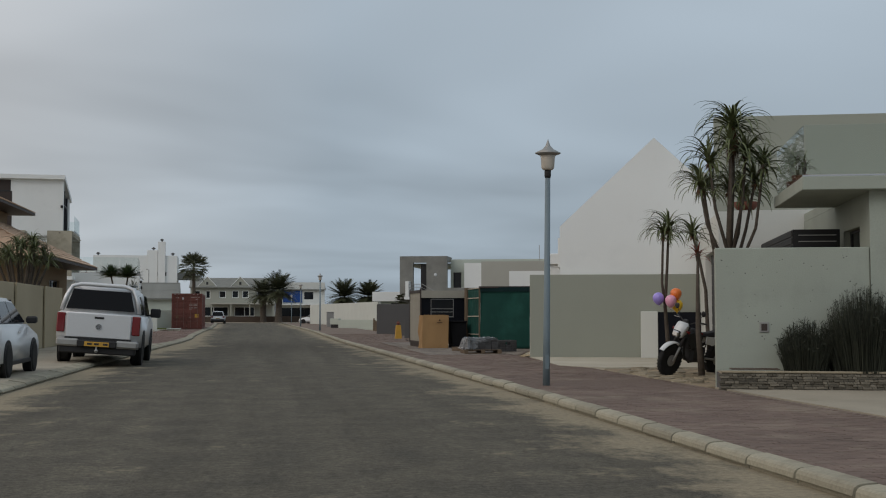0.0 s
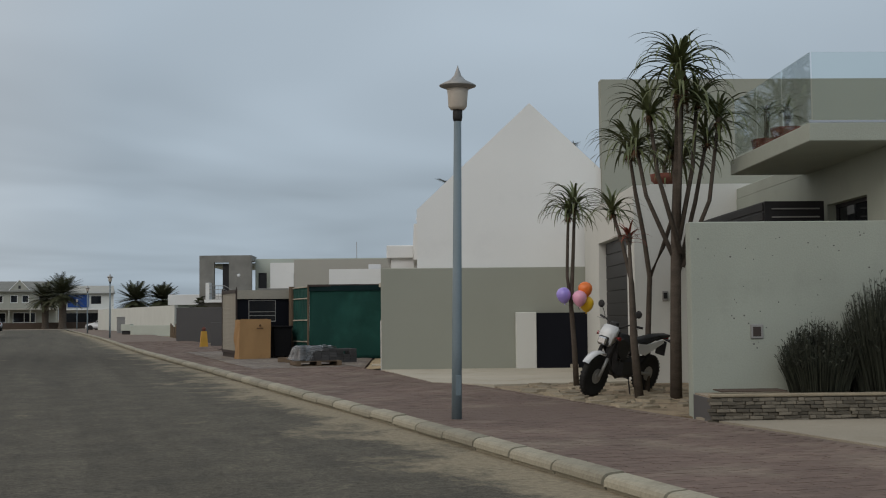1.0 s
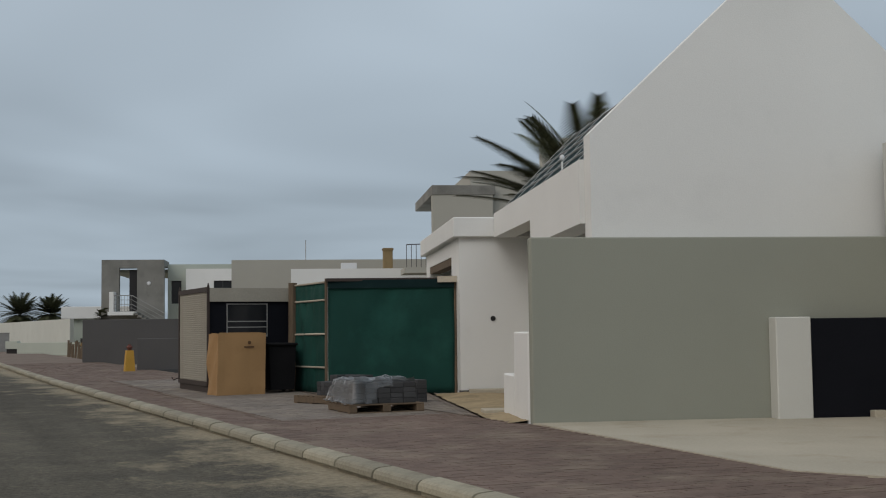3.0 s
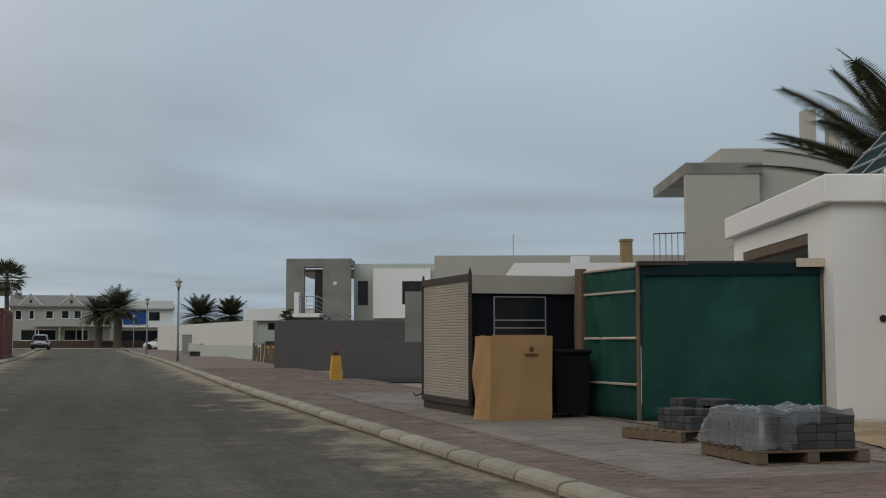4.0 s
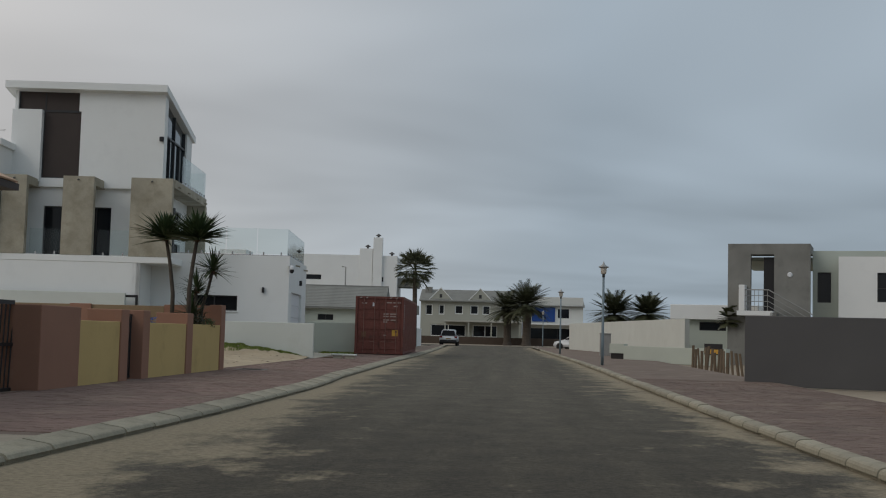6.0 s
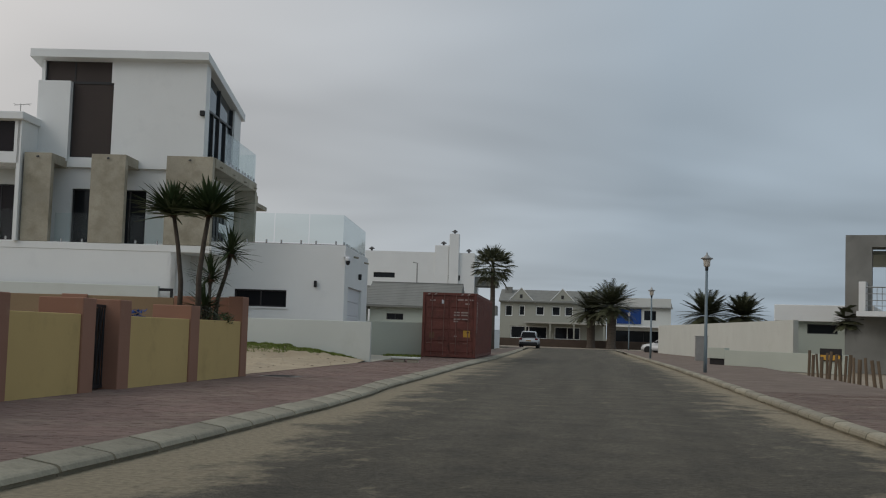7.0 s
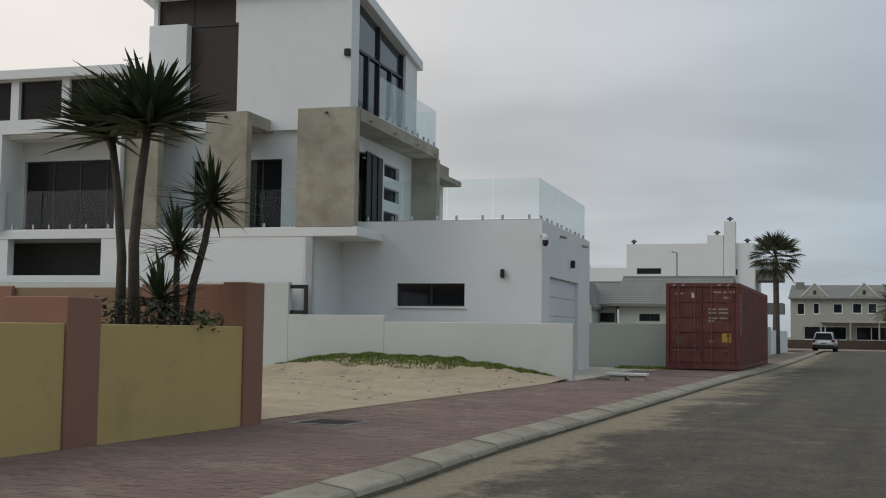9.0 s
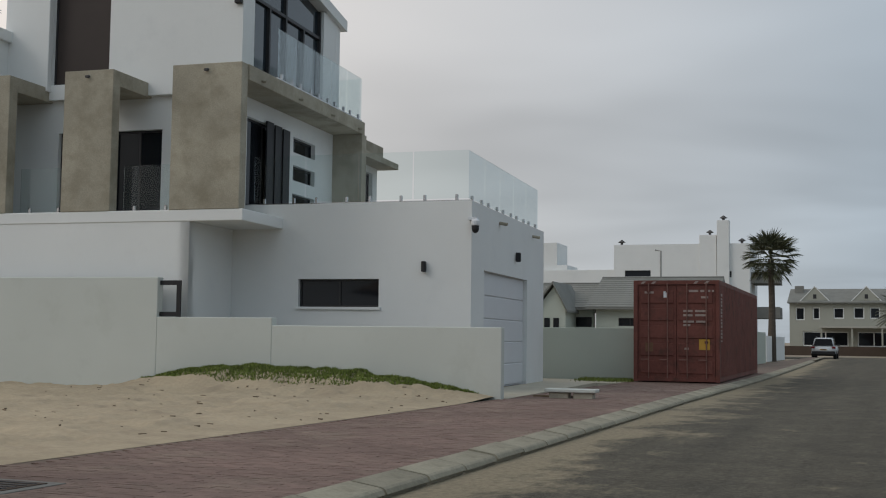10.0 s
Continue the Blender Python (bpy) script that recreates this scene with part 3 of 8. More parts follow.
# brick pavers
def pavers(parent, left, right, y0, y1, near, seed, mat, from_right=False):
    """Running bond that follows one edge, with half pavers in every second row."""
    rp = random.Random(seed)
    verts, faces = [], []
    whole = mesh_of("paver", box(-0.098, 0.098, -0.048, 0.048, -0.02, 0.0), mat)
    half = mesh_of("half_paver", box(-0.048, 0.048, -0.048, 0.048, -0.02, 0.0), mat)
    row, y = 0, y0
    while y < y1:
        a, b = left(y), right(y)
        d = 0.05 if row % 2 else 0.1
        wide = 0.048 if row % 2 else 0.098
        while d < b - a - 0.1:
            x = b - d if from_right else a + d
            z = PAVE + rp.uniform(-0.002, 0.0015)
            if near[0] <= y < near[1]:
                piece("paver", whole if wide > 0.05 else half, parent, Matrix.Translation((x, y, z)))
            else:
                i = len(verts)
                tx, ty = rp.uniform(-0.001, 0.001), rp.uniform(-0.001, 0.001)
                for sx_, sy_ in ((-1, -1), (1, -1), (1, 1), (-1, 1)):
                    verts.append((x + sx_ * wide, y + sy_ * 0.048, z + sx_ * tx + sy_ * ty))
                for sx_, sy_ in ((-1, -1), (1, -1), (1, 1), (-1, 1)):
                    verts.append((x + sx_ * wide, y + sy_ * 0.0485, z - 0.02))
                faces += [(i, i + 1, i + 2, i + 3)] + [(i + k, i + 4 + k, i + 4 + (k + 1) % 4, i + (k + 1) % 4) for k in range(4)]
            d += wide + 0.102
            wide = 0.098
        y += 0.1
        row += 1
    me = bpy.data.meshes.new("pavers")
    me.from_pydata(verts, [], faces)
    me.materials.append(mat)
    ob = new("pavers", me)
    ob.parent = parent
    tagged(ob, kind="stuff")




# ---- right side: plots turned 16.5 degrees to the street ----
RX, RY, RT = 8.25, 33.58, -16.5
FR = frame_at(RX, RY, RT)

boundary = part("garden_wall", box(0, 5.25, 0.0, 0.2, 0.0, 2.52, 0.015), M_SAGE)
boundary.matrix_world = FR
tagged(boundary, "smooth sage-green plastered garden wall", "wall", kind="structure")

# white gable house under construction
gable_house = thing("gable_house", "white plastered gable house with an unfinished green roof", "house", FR)
part("gable_wall", prism([(0.87, 0.0), (6.35, 0.0), (6.35, 3.9), (3.61, 6.5), (0.87, 3.93)], 0.204, 0.55), M_WHITE, gable_house)
part("side_wall", wall("v", 0.55, 12.5, 1.75, 2.0, 0.0, 3.1, [(6.1, 6.85, 0.25, 2.5)]), M_WHITE, gable_house)
part("porch_ceiling", box(1.202, 1.748, 0.55, 3.9, 3.0, 3.1), M_WHITE, gable_house)
part("eaves_beam", prism([(0.55, 2.75), (4.0, 2.70), (4.0, 3.12), (7.6, 3.12), (7.6, 3.58), (0.55, 3.62)], 0.80, 1.2, "x"), M_WHITE, gable_house)
window(gable_house, "v", 6.1, 6.85, 0.25, 2.5, 1.75, -1, (6.5,), name="window", depth=0.03)
part("column", box(0.85, 1.10, 2.8, 3.45, 0.0, 2.748, 0.01), M_WHITE, gable_house)
part("beam_return", box(1.102, 1.748, 3.3, 3.6, 2.56, 2.99, 0.01), M_WHITE, gable_house)
part("roof", prism([(1.15, 3.45), (3.61, 5.95), (6.3, 3.45), (6.3, 3.33), (3.61, 5.8), (1.15, 3.33)], 0.56, 12.5), M_NETROOF, gable_house, "dark green sheeting held by pale battens")
sl = math.atan2(2.5, 2.46)
for i in range(8):
    d = 0.12 + i * 0.47
    x, z = 1.15 + d * math.cos(sl), 3.45 + d * math.sin(sl)
    b = bmesh.new()
    add_box(b, -0.014, 0.014, 0.56, 12.5, 0.0, 0.035, m=Matrix.Translation((x, 0, z)) @ Matrix.Rotation(-sl, 4, "Y"))
    part("batten", b, M_PALESTEEL, gable_house)
for i in range(9):
    y = 1.0 + i * 1.4
    b = bmesh.new()
    add_box(b, 0.0, 3.5, y - 0.012, y + 0.012, 0.035, 0.05, m=Matrix.Translation((1.15, 0, 3.45)) @ Matrix.Rotation(-sl, 4, "Y"))
    part("rafter_strap", b, M_PALESTEEL, gable_house)
for v0, v1, z1 in ((0.2, 1.2, 1.30), (1.2, 2.06, 0.70)):
    part("step_wall", box(-0.02, 0.55, v0 + 0.003, v1, 0.0, z1, 0.02), M_WHITE, gable_house)

white_garage = thing("white_garage", "white flat-roofed garage block with a timber lintel", "garage", FR)
part("front_wall", wall("v", 7.75, 13.6, 0.13, 0.38, 0.0, 3.13, [(8.9, 12.9, 0.0, 2.82)]), M_WHITE, white_garage)
for v in (7.75, 13.35):
    part("side_wall", box(0.38, 3.5, v, v + 0.25, 0.0, 3.13), M_WHITE, white_garage)
part("cornice", box(0.0, 3.6, 7.62, 13.75, 3.13, 3.52, 0.02), M_WHITE, white_garage)
part("plinth", box(0.1, 1.74, 7.70, 7.748, 0.0, 0.17), M_DARKGREY, white_garage)
part("lintel", box(0.14, 0.36, 8.91, 12.89, 2.66, 2.815), M_TIMBER, white_garage)
part("vent", lathe([(0.045, 0.0), (0.05, 0.02)], 12, Matrix.Translation((0.78, 7.75, 1.55)) @ Matrix.Rotation(radians(90), 4, "X")), M_BLACK, white_garage)

# garage block with a roof terrace
terrace_house = thing("terrace_house", "cream plastered house with a dark slatted garage door", "house", FR)
part("garage_wall", wall("v", -6.21, 0.0, 4.87, 5.2, 0.0, 3.78, [(-5.44, -2.07, 0.0, 2.94)]), M_CREAM, terrace_house)
part("front_wall", wall("u", 5.2, 13.5, -6.21, -5.9, 0.0, 3.8, [(6.28, 7.2, 0.0, 3.12)]), M_CREAM, terrace_house)
part("terrace_floor", box(5.2, 13.5, -5.9, 0.0, 3.4, 3.6), M_CREAM, terrace_house)
part("tower", box(5.32, 15.0, 0.02, 0.35, 0.0, 7.03, 0.004), M_SAGE, terrace_house)
door = part("garage_door", box(5.05, 5.1, -5.44, -2.07, 0.0, 2.94), M_BLACK, terrace_house, "dark charcoal slatted garage door")
slat = mesh_of("slat", box(-0.025, 0.0, -5.42, -2.09, 0.0, 0.255, 0.008), M_BLACK)
for i in range(11):
    piece("slat", slat, door, Matrix.Translation((5.05, 0, 0.02 + i * 0.266)))
part("stone_reveal", box(6.55, 7.2, -6.0, -5.2, 0.0, 2.32, 0.01), M_SLATE, terrace_house)
part("dark_slot", box(6.72, 6.86, -6.05, -5.99, 0.3, 1.95), M_BLACK, terrace_house)
part("entrance_pillar", box(6.28, 6.55, -6.28, -5.7, 0.0, 2.3, 0.01), M_CREAM, terrace_house)
part("doorbell_lamp", lathe([(0.07, 0.0), (0.075, 0.04), (0.05, 0.09)], 12, Matrix.Translation((5.65, -6.21, 2.3)) @ Matrix.Rotation(radians(90), 4, "X")), M_GALV, terrace_house)
ic = part("intercom", box(5.37, 5.48, -6.25, -6.21, 1.62, 1.80, 0.01), M_GALV, terrace_house)
part("intercom_screen", box(5.39, 5.46, -6.255, -6.2505, 1.66, 1.77), M_BLACK, ic)
screen = part("slatted_screen", box(5.85, 5.9, -11.05, -6.25, 2.15, 3.0), M_BLACK, terrace_house, "black slatted metal screen")
sm = mesh_of("screen_slat", box(-0.02, 0.0, -11.05, -6.25, 0.0, 0.11, 0.005), M_PLASTIC)
for i in range(6):
    piece("slat", sm, screen, Matrix.Translation((5.85, 0, 2.17 + i * 0.14)))
part("screen_end", box(5.85, 6.72, -11.1, -11.05, 2.15, 3.0), M_BLACK, terrace_house)
for z in (2.62, 2.76, 2.88):
    part("screen_rail", box(5.95, 6.65, -11.125, -11.1, z, z + 0.018), M_GALV, terrace_house)

# bin enclosure with a black panel against the sage wall
bin_gate = thing("bin_enclosure", "black panel gate between two cream pillars", "gate", FR)
part("pillar", box(3.18, 3.66, -0.25, -0.004, 0.0, 1.45, 0.012), M_CREAM, bin_gate)
part("pillar", box(5.2, 5.55, -0.25, -0.004, 0.0, 1.43, 0.012), M_CREAM, bin_gate)
part("panel", box(3.66, 5.2, -0.2, -0.12, 0.04, 1.43, 0.008), M_NAVY, bin_gate)
part("box", box(4.45, 4.63, -0.34, -0.2, 0.05, 0.22, 0.01), M_APRON, bin_gate)

# concrete-walled house with the balcony
FC = frame_at(8.46, 19.54, RT)
front_wall = thing("concrete_wall", "pale green off-shutter concrete garden wall with pitted surface", "wall", FC)
part("wall", box(0.0, 2.6, 0.0, 0.22, 0.0, 2.53, 0.012), M_OFFCONC, front_wall)
rnd = random.Random(3)
# pits are flat dark grey dots: the shade inside small holes, put into colour
pit = bmesh.new()
for i in range(60):
    u, z = rnd.uniform(0.1, 2.5), rnd.uniform(0.9, 2.4)
    r = rnd.uniform(0.003, 0.011)
    add_lathe(pit, [(r, 0), (r * 0.8, 0.003)], 6, Matrix.Translation((u, 0.0, z)) @ Matrix.Rotation(radians(90), 4, "X") @ Matrix.Scale(rnd.uniform(0.5, 1.6), 4, (1, 0, 0)))
part("painted_pits", pit, M_DARKGREY, front_wall)
part("wall_box", box(0.74, 0.90, -0.02, 0.0, 1.06, 1.24, 0.008), M_GALV, front_wall)
part("wall_box_inner", box(0.77, 0.87, -0.024, -0.02, 1.09, 1.21), M_DARKBROWN, front_wall)

balcony_house = thing("balcony_house", "pale concrete house with a glass-railed balcony", "house", FC)
part("side_wall", wall("v", 0.0, 9.0, 2.62, 2.9, 0.0, 3.5, [(0.9, 2.4, 2.1, 2.95)]), M_OFFCONC, balcony_house)
part("front_wall", box(2.604, 9.0, -0.03, -0.002, 0.0, 3.5), M_OFFCONC, balcony_house)
window(balcony_house, "v", 0.9, 2.4, 2.1, 2.95, 2.62, -1, name="window")
part("balcony_slab", box(1.45, 9.0, -0.3, 3.3, 3.5, 3.73, 0.01), M_OFFCONC, balcony_house)
part("upper_wall", wall("u", 3.6, 9.0, 2.15, 2.4, 3.73, 4.5, [(4.4, 6.8, 3.8, 4.35)]), M_OFFCONC, balcony_house)
rail = part("balustrade", box(1.46, 9.0, -0.295, -0.255, 3.73, 3.76), M_CHROME, balcony_house)
glass_rail(rail, "u", 1.5, 9.0, -0.26, 3.70, 4.62, 5, False)
glass_rail(rail, "v", -0.26, 3.2, 1.5, 3.70, 4.62, 3, False)

# slate-clad planter in front of the concrete wall
slate_bed = thing("slate_planter", "low planter of stacked dark slate along the wall", "planter", FC)
part("bed_core", box(0.0, 6.0, -0.86, -0.03, 0.0, 0.38), M_DARKGREY, slate_bed)
part("soil", box(0.02, 6.0, -0.83, -0.03, 0.38, 0.40), M_GROUND, slate_bed)
part("lid", box(0.2, 1.0, -0.6, -0.2, 0.44, 0.455, 0.004), M_WALLBROWN, slate_bed)
part("coping", box(0.0, 6.0, -0.90, -0.76, 0.40, 0.435, 0.008), M_STONE, slate_bed)
shapes = [mesh_of("slate", box(0, w, -0.02 - d, 0.0, 0, 0.039, 0.005), M_SLATE) for w, d in ((0.10, 0.02), (0.15, 0.035), (0.19, 0.012), (0.07, 0.03), (0.12, 0.005))]
for row in range(9):
    u = 0.0 - 0.02 * (row % 3)
    while u < 3.6:
        me = rnd.choice(shapes)
        w = max(v.co.x for v in me.vertices)
        piece("slate", me, slate_bed, Matrix.Translation((u, -0.86, 0.02 + row * 0.041)) @ Matrix.Rotation(rnd.uniform(-0.05, 0.05), 4, "Y"))
        u += w + 0.004

# concrete apron and stone bed before the terrace house
apron = part("apron", prism([(0.0, 0.0), (4.86, 0.0), (4.86, -6.0), (2.2, -6.6), (1.1, -5.5)], 0.0, PAVE + 0.012, "z"), M_APRON)
apron.matrix_world = FR
tagged(apron, "smooth cream-coloured driveway apron", "driveway", kind="structure")
bed = part("garden_bed", prism([(2.2, -6.62), (4.86, -6.02), (7.5, -6.2), (7.5, -13.4), (4.2, -13.4), (2.6, -10.5)], 0.0, PAVE - 0.02, "z"), M_BEDSAND)
bed.matrix_world = FR
tagged(bed, "sandy garden bed edged with flat stones", "bed", kind="structure")
path_r = part("driveway", prism([(8.3, 19.2), (8.15, 2.0), (20.0, 2.0), (20.0, 16.5)], 0.0, PAVE + 0.01, "z"), M_DRIVE)
tagged(path_r, "pale concrete driveway", "driveway", kind="structure")

yard_paving = part("paved_forecourt", prism([(8.2, 34.0), (8.15, 44.5), (11.0, 44.5), (7.9, 34.0)], 0.0, PAVE - 0.008, "z"), M_JOINT)
tagged(yard_paving, "dusty paved forecourt before the white garage", "paving", kind="structure")
bed_stones = thing("bed_stones", "flat pale stones scattered in the garden bed", "stones")
rnd = random.Random(14)
def flat_stone(seed):
    b = bmesh.new()
    r = random.Random(seed)
    n = 7
    lo = [b.verts.new((r.uniform(0.7, 1.1) * 0.16 * math.cos(k * math.tau / n), r.uniform(0.7, 1.1) * 0.10 * math.sin(k * math.tau / n), 0.0)) for k in range(n)]
    hi = [b.verts.new((v.co.x * 0.86, v.co.y * 0.86, 0.035 + r.uniform(-0.006, 0.006))) for v in lo]
    b.faces.new(hi)
    for k in range(n):
        b.faces.new((lo[k], lo[(k + 1) % n], hi[(k + 1) % n], hi[k]))
    return mesh_of("stone", b, M_STONE)
stones = [flat_stone(k) for k in range(6)]
for i in range(190):
    u, v = rnd.uniform(2.4, 5.2), rnd.uniform(-12.0, -6.3)
    if u < 2.5 + 0.12 * abs(v + 8.5):
        continue
    q = FR @ Vector((u, v, PAVE - 0.03))
    if q.x < 8.3:
        continue
    piece("stone", rnd.choice(stones), bed_stones, Matrix.Translation(q) @ Matrix.Rotation(rnd.uniform(0, 6.3), 4, "Z") @ Matrix.Rotation(rnd.uniform(-0.12, 0.12), 4, "X") @ Matrix.Scale(rnd.uniform(0.5, 1.5), 4))

bm = bmesh.new()
rows = []
for j in range(41):
    v = 0.21 + 7.46 * j / 40
    rows.append([bm.verts.new((u, v, PAVE - 0.012 + min(1.0, (u + 0.45) * 2.5) * (0.035 + 0.035 * noise.noise(Vector((u, v, 2)) * 1.6) + 0.02 * noise.noise(Vector((u, v, 4)) * 5)))) for u in (-0.45 + 2.19 * i / 24 for i in range(25))])
for r0, r1 in zip(rows, rows[1:]):
    for k in range(24):
        bm.faces.new((r0[k], r0[k + 1], r1[k + 1], r1[k]))
patch = part("sand_patch", bm, M_YARDSAND, smooth=True)
patch.matrix_world = FR
tagged(patch, "bare patch of builders' sand beside the white garage", "sand", kind="structure")

sill = part("door_sill", box(0.25, 1.6, 7.2, 7.5, PAVE - 0.05, PAVE + 0.09, 0.012), M_APRON)
sill.matrix_world = FR
tagged(sill, "thin concrete slab lying on the sand by the garage", "slab", kind="structure")
part("landing", box(-0.3, 0.5, 2.08, 2.5, PAVE - 0.05, PAVE + 0.05, 0.01), M_APRON, gable_house)
part("flashing", box(0.84, 1.16, 0.56, 7.6, 3.565, 3.585), M_GALV, gable_house)
for v in (1.3, 2.9, 4.6, 6.4):
    part("eave_post", tube([(1.0, v, 3.56), (1.0, v, 3.70), (1.08, v, 3.72)], 0.013, 6), M_PALESTEEL, gable_house)
part("globe_lamp", lathe([(0.02, -0.04), (0.035, -0.02), (0.04, 0.0), (0.03, 0.03), (0.01, 0.045)], 12, Matrix.Translation((0.9, 2.0, 3.86))), M_WHITEDOOR, gable_house, smooth=True)
part("globe_stem", tube([(0.9, 2.0, 3.55), (0.9, 2.0, 3.8)], 0.014, 6), M_WHITE, gable_house)

# walls and roofs that close the houses at the back
part("far_side_wall", box(6.05, 6.3, 0.56, 12.5, 0.0, 3.3), M_WHITE, gable_house)
part("rear_wall", box(1.3, 6.05, 12.25, 12.5, 0.0, 3.3), M_WHITE, gable_house)
part("rear_wall", box(13.2, 13.5, -5.89, 0.0, 0.0, 3.39), M_CREAM, terrace_house)
part("rear_wall", box(2.9, 9.0, 8.75, 9.0, 0.0, 3.49), M_OFFCONC, balcony_house)
part("far_side_wall", box(8.75, 9.0, 0.003, 8.747, 0.0, 3.49), M_OFFCONC, balcony_house)
part("roof", box(2.63, 9.0, 3.303, 9.0, 3.503, 3.70, 0.01), M_OFFCONC, balcony_house)
part("roof", box(0.39, 3.5, 8.0, 13.35, 2.95, 3.12), M_WHITE, white_garage)


# ---- left side: the large white house ----
FL = frame_at(-8.87, 89.79, 5)
big = thing("white_house", "three-storey white house with concrete fins and glass balconies", "house", FL)
part("garage_side", wall("u", -6.2, 0.0, 0.0, 0.28, 0.0, 4.38, [(-4.15, -2.17, 1.99, 2.63)]), M_WHITE, big)
part("garage_wall", wall("v", 0.28, 7.9, -0.28, 0.0, 0.0, 4.38, [(1.14, 5.74, 0.0, 2.88)]), M_WHITE, big)
part("garage_rear", box(-12.0, -0.28, 7.62, 7.9, 0.0, 4.38), M_WHITE, big)
part("garage_return", box(-6.2, -5.85, -2.1, -0.003, 0.0, 3.797), M_WHITE, big)
part("garage_roof", box(-5.5, -0.28, 0.28, 7.62, 4.1, 4.3), M_WHITE, big)
window(big, "u", -4.15, -2.17, 1.99, 2.63, 0.0, -1, (-3.16,), name="slot_window", sill=True)
gd = part("garage_door", box(-0.16, -0.12, 1.14, 5.74, 0.12, 2.88), M_WHITEDOOR, big, "white sectional garage door")
pm = mesh_of("door_panel", box(0.0, 0.02, 1.18, 5.70, 0.0, 0.52, 0.01), M_WHITEDOOR)
for i in range(5):
    piece("panel", pm, gd, Matrix.Translation((-0.12, 0, 0.15 + i * 0.545)))
front = bmesh.new()
add_wall(front, "u", -24.0, -5.85, -2.1, -1.8, 0.0, 4.02, [(-15.46, -12.35, 2.75, 3.8), (-20.5, -17.2, 2.75, 3.8)])
part("lower_wall", front, M_WHITE, big)
# dark grey sheet that closes the lower openings from behind
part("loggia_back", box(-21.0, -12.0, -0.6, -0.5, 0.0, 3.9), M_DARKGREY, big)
part("floor_slab", box(-24.0, -4.57, -2.12, 0.3, 3.80, 4.06, 0.015), M_WHITE, big)
# concrete fins with their roof slabs
for u0, u1 in ((-6.36, -4.66), (-9.13, -7.86), (-11.62, -10.6)):
    fin = part("fin", box(u0, u1, -2.13, -1.83, 4.06, 7.30, 0.01), M_CONC, big)
    part("fin_roof", box(u0, u1 if u1 < -5 else -4.62, -1.828, -0.45 if u1 < -5 else 5.5, 6.95, 7.30, 0.01), M_CONC, fin)
part("pier", box(-6.3, -4.62, 5.3, 5.65, 4.3, 6.95, 0.01), M_CONC, big)
mid = bmesh.new()
add_wall(mid, "u", -11.75, -5.8, -0.45, -0.15, 4.06, 7.3, [(-10.4, -9.5, 4.1, 6.2), (-8.85, -7.55, 4.1, 6.2)])
add_wall(mid, "v", -0.45, 9.0, -5.8, -5.5, 4.06, 7.0, [(-0.1, 2.1, 4.1, 6.5), (2.6, 4.05, 6.05, 6.45), (2.6, 4.05, 5.32, 5.72), (2.6, 4.05, 4.58, 4.98), (6.3, 8.6, 4.4, 6.3)])
part("middle_wall", mid, M_WHITE, big)
window(big, "u", -10.4, -9.5, 4.1, 6.2, -0.45, -1)
window(big, "u", -8.85, -7.55, 4.1, 6.2, -0.45, -1, (-8.2,))
window(big, "v", -0.1, 2.1, 4.1, 6.5, -5.5, 1, (1.0,), name="balcony_door")
for z in (6.05, 5.32, 4.58):
    window(big, "v", 2.6, 4.05, z, z + 0.40, -5.5, 1)
window(big, "v", 6.3, 8.6, 4.4, 6.3, -5.5, 1, (7.4,))
for i in range(3):
    part("shutter_leaf", box(-5.46 + 0.03 * i, -5.42 + 0.03 * i, 0.85 + i * 0.42, 1.24 + i * 0.42, 4.1, 6.55 - 0.03 * i), M_BLACK, big)
part("ledge", box(-6.4, -5.2, 5.66, 8.7, 6.682, 7.12, 0.01), M_CONC, big)
part("ledge_slab", box(-6.4, -4.9, 5.66, 9.3, 6.5, 6.68, 0.01), M_CONC, big)
# tower with its sloping roof
part("tower_wall", wall("u", -11.75, -5.42, -0.62, -0.32, 7.0, 11.1, [(-10.55, -8.95, 7.37, 10.24), (-11.62, -9.05, 10.24, 11.08)]), M_WHITE, big)
for q in ((-11.75, -11.45, -0.3, 5.5, 4.0, 10.2), (-11.45, -5.42, 5.2, 5.5, 7.3, 10.1), (-5.72, -5.42, -0.318, 0.0, 7.3, 11.0), (-5.72, -5.423, 4.3, 5.197, 7.3, 10.2)):
    part("tower_side", box(*q), M_WHITE, big)
part("tower_roof", prism([(-0.95, 11.12), (5.75, 10.0), (5.75, 10.3), (-0.95, 11.42)], -12.1, -5.3, "x"), M_WHITE, big)
part("tower_block", box(-11.8, -10.55, -0.78, -0.625, 7.2, 10.25, 0.01), M_WHITE, big)
window(big, "u", -10.55, -8.95, 7.37, 10.24, -0.62, -1, pane_mat=M_DARKBROWN, name="stair_window")
window(big, "u", -11.62, -9.05, 10.24, 11.08, -0.62, -1, (-10.5,), pane_mat=M_DARKBROWN, name="clerestory_window")
gz = part("corner_glazing", prism([(0.0, 7.32), (4.3, 7.32), (4.3, 10.2), (0.0, 10.93)], -5.60, -5.58, "x"), M_BLUEPANE, big)
for v, z in ((0.04, 10.9), (1.05, 9.4), (2.02, 10.55), (3.15, 9.4), (4.26, 10.18)):
    part("mullion", box(-5.59, -5.5, v - 0.04, v + 0.04, 7.32, z), M_FRAME, gz)
part("transom", box(-5.588, -5.51, 0.0, 4.3, 9.4, 9.48), M_FRAME, gz)
rail = part("upper_balustrade", box(-4.70, -4.64, -0.3, 5.3, 7.30, 7.34), M_CHROME, big)
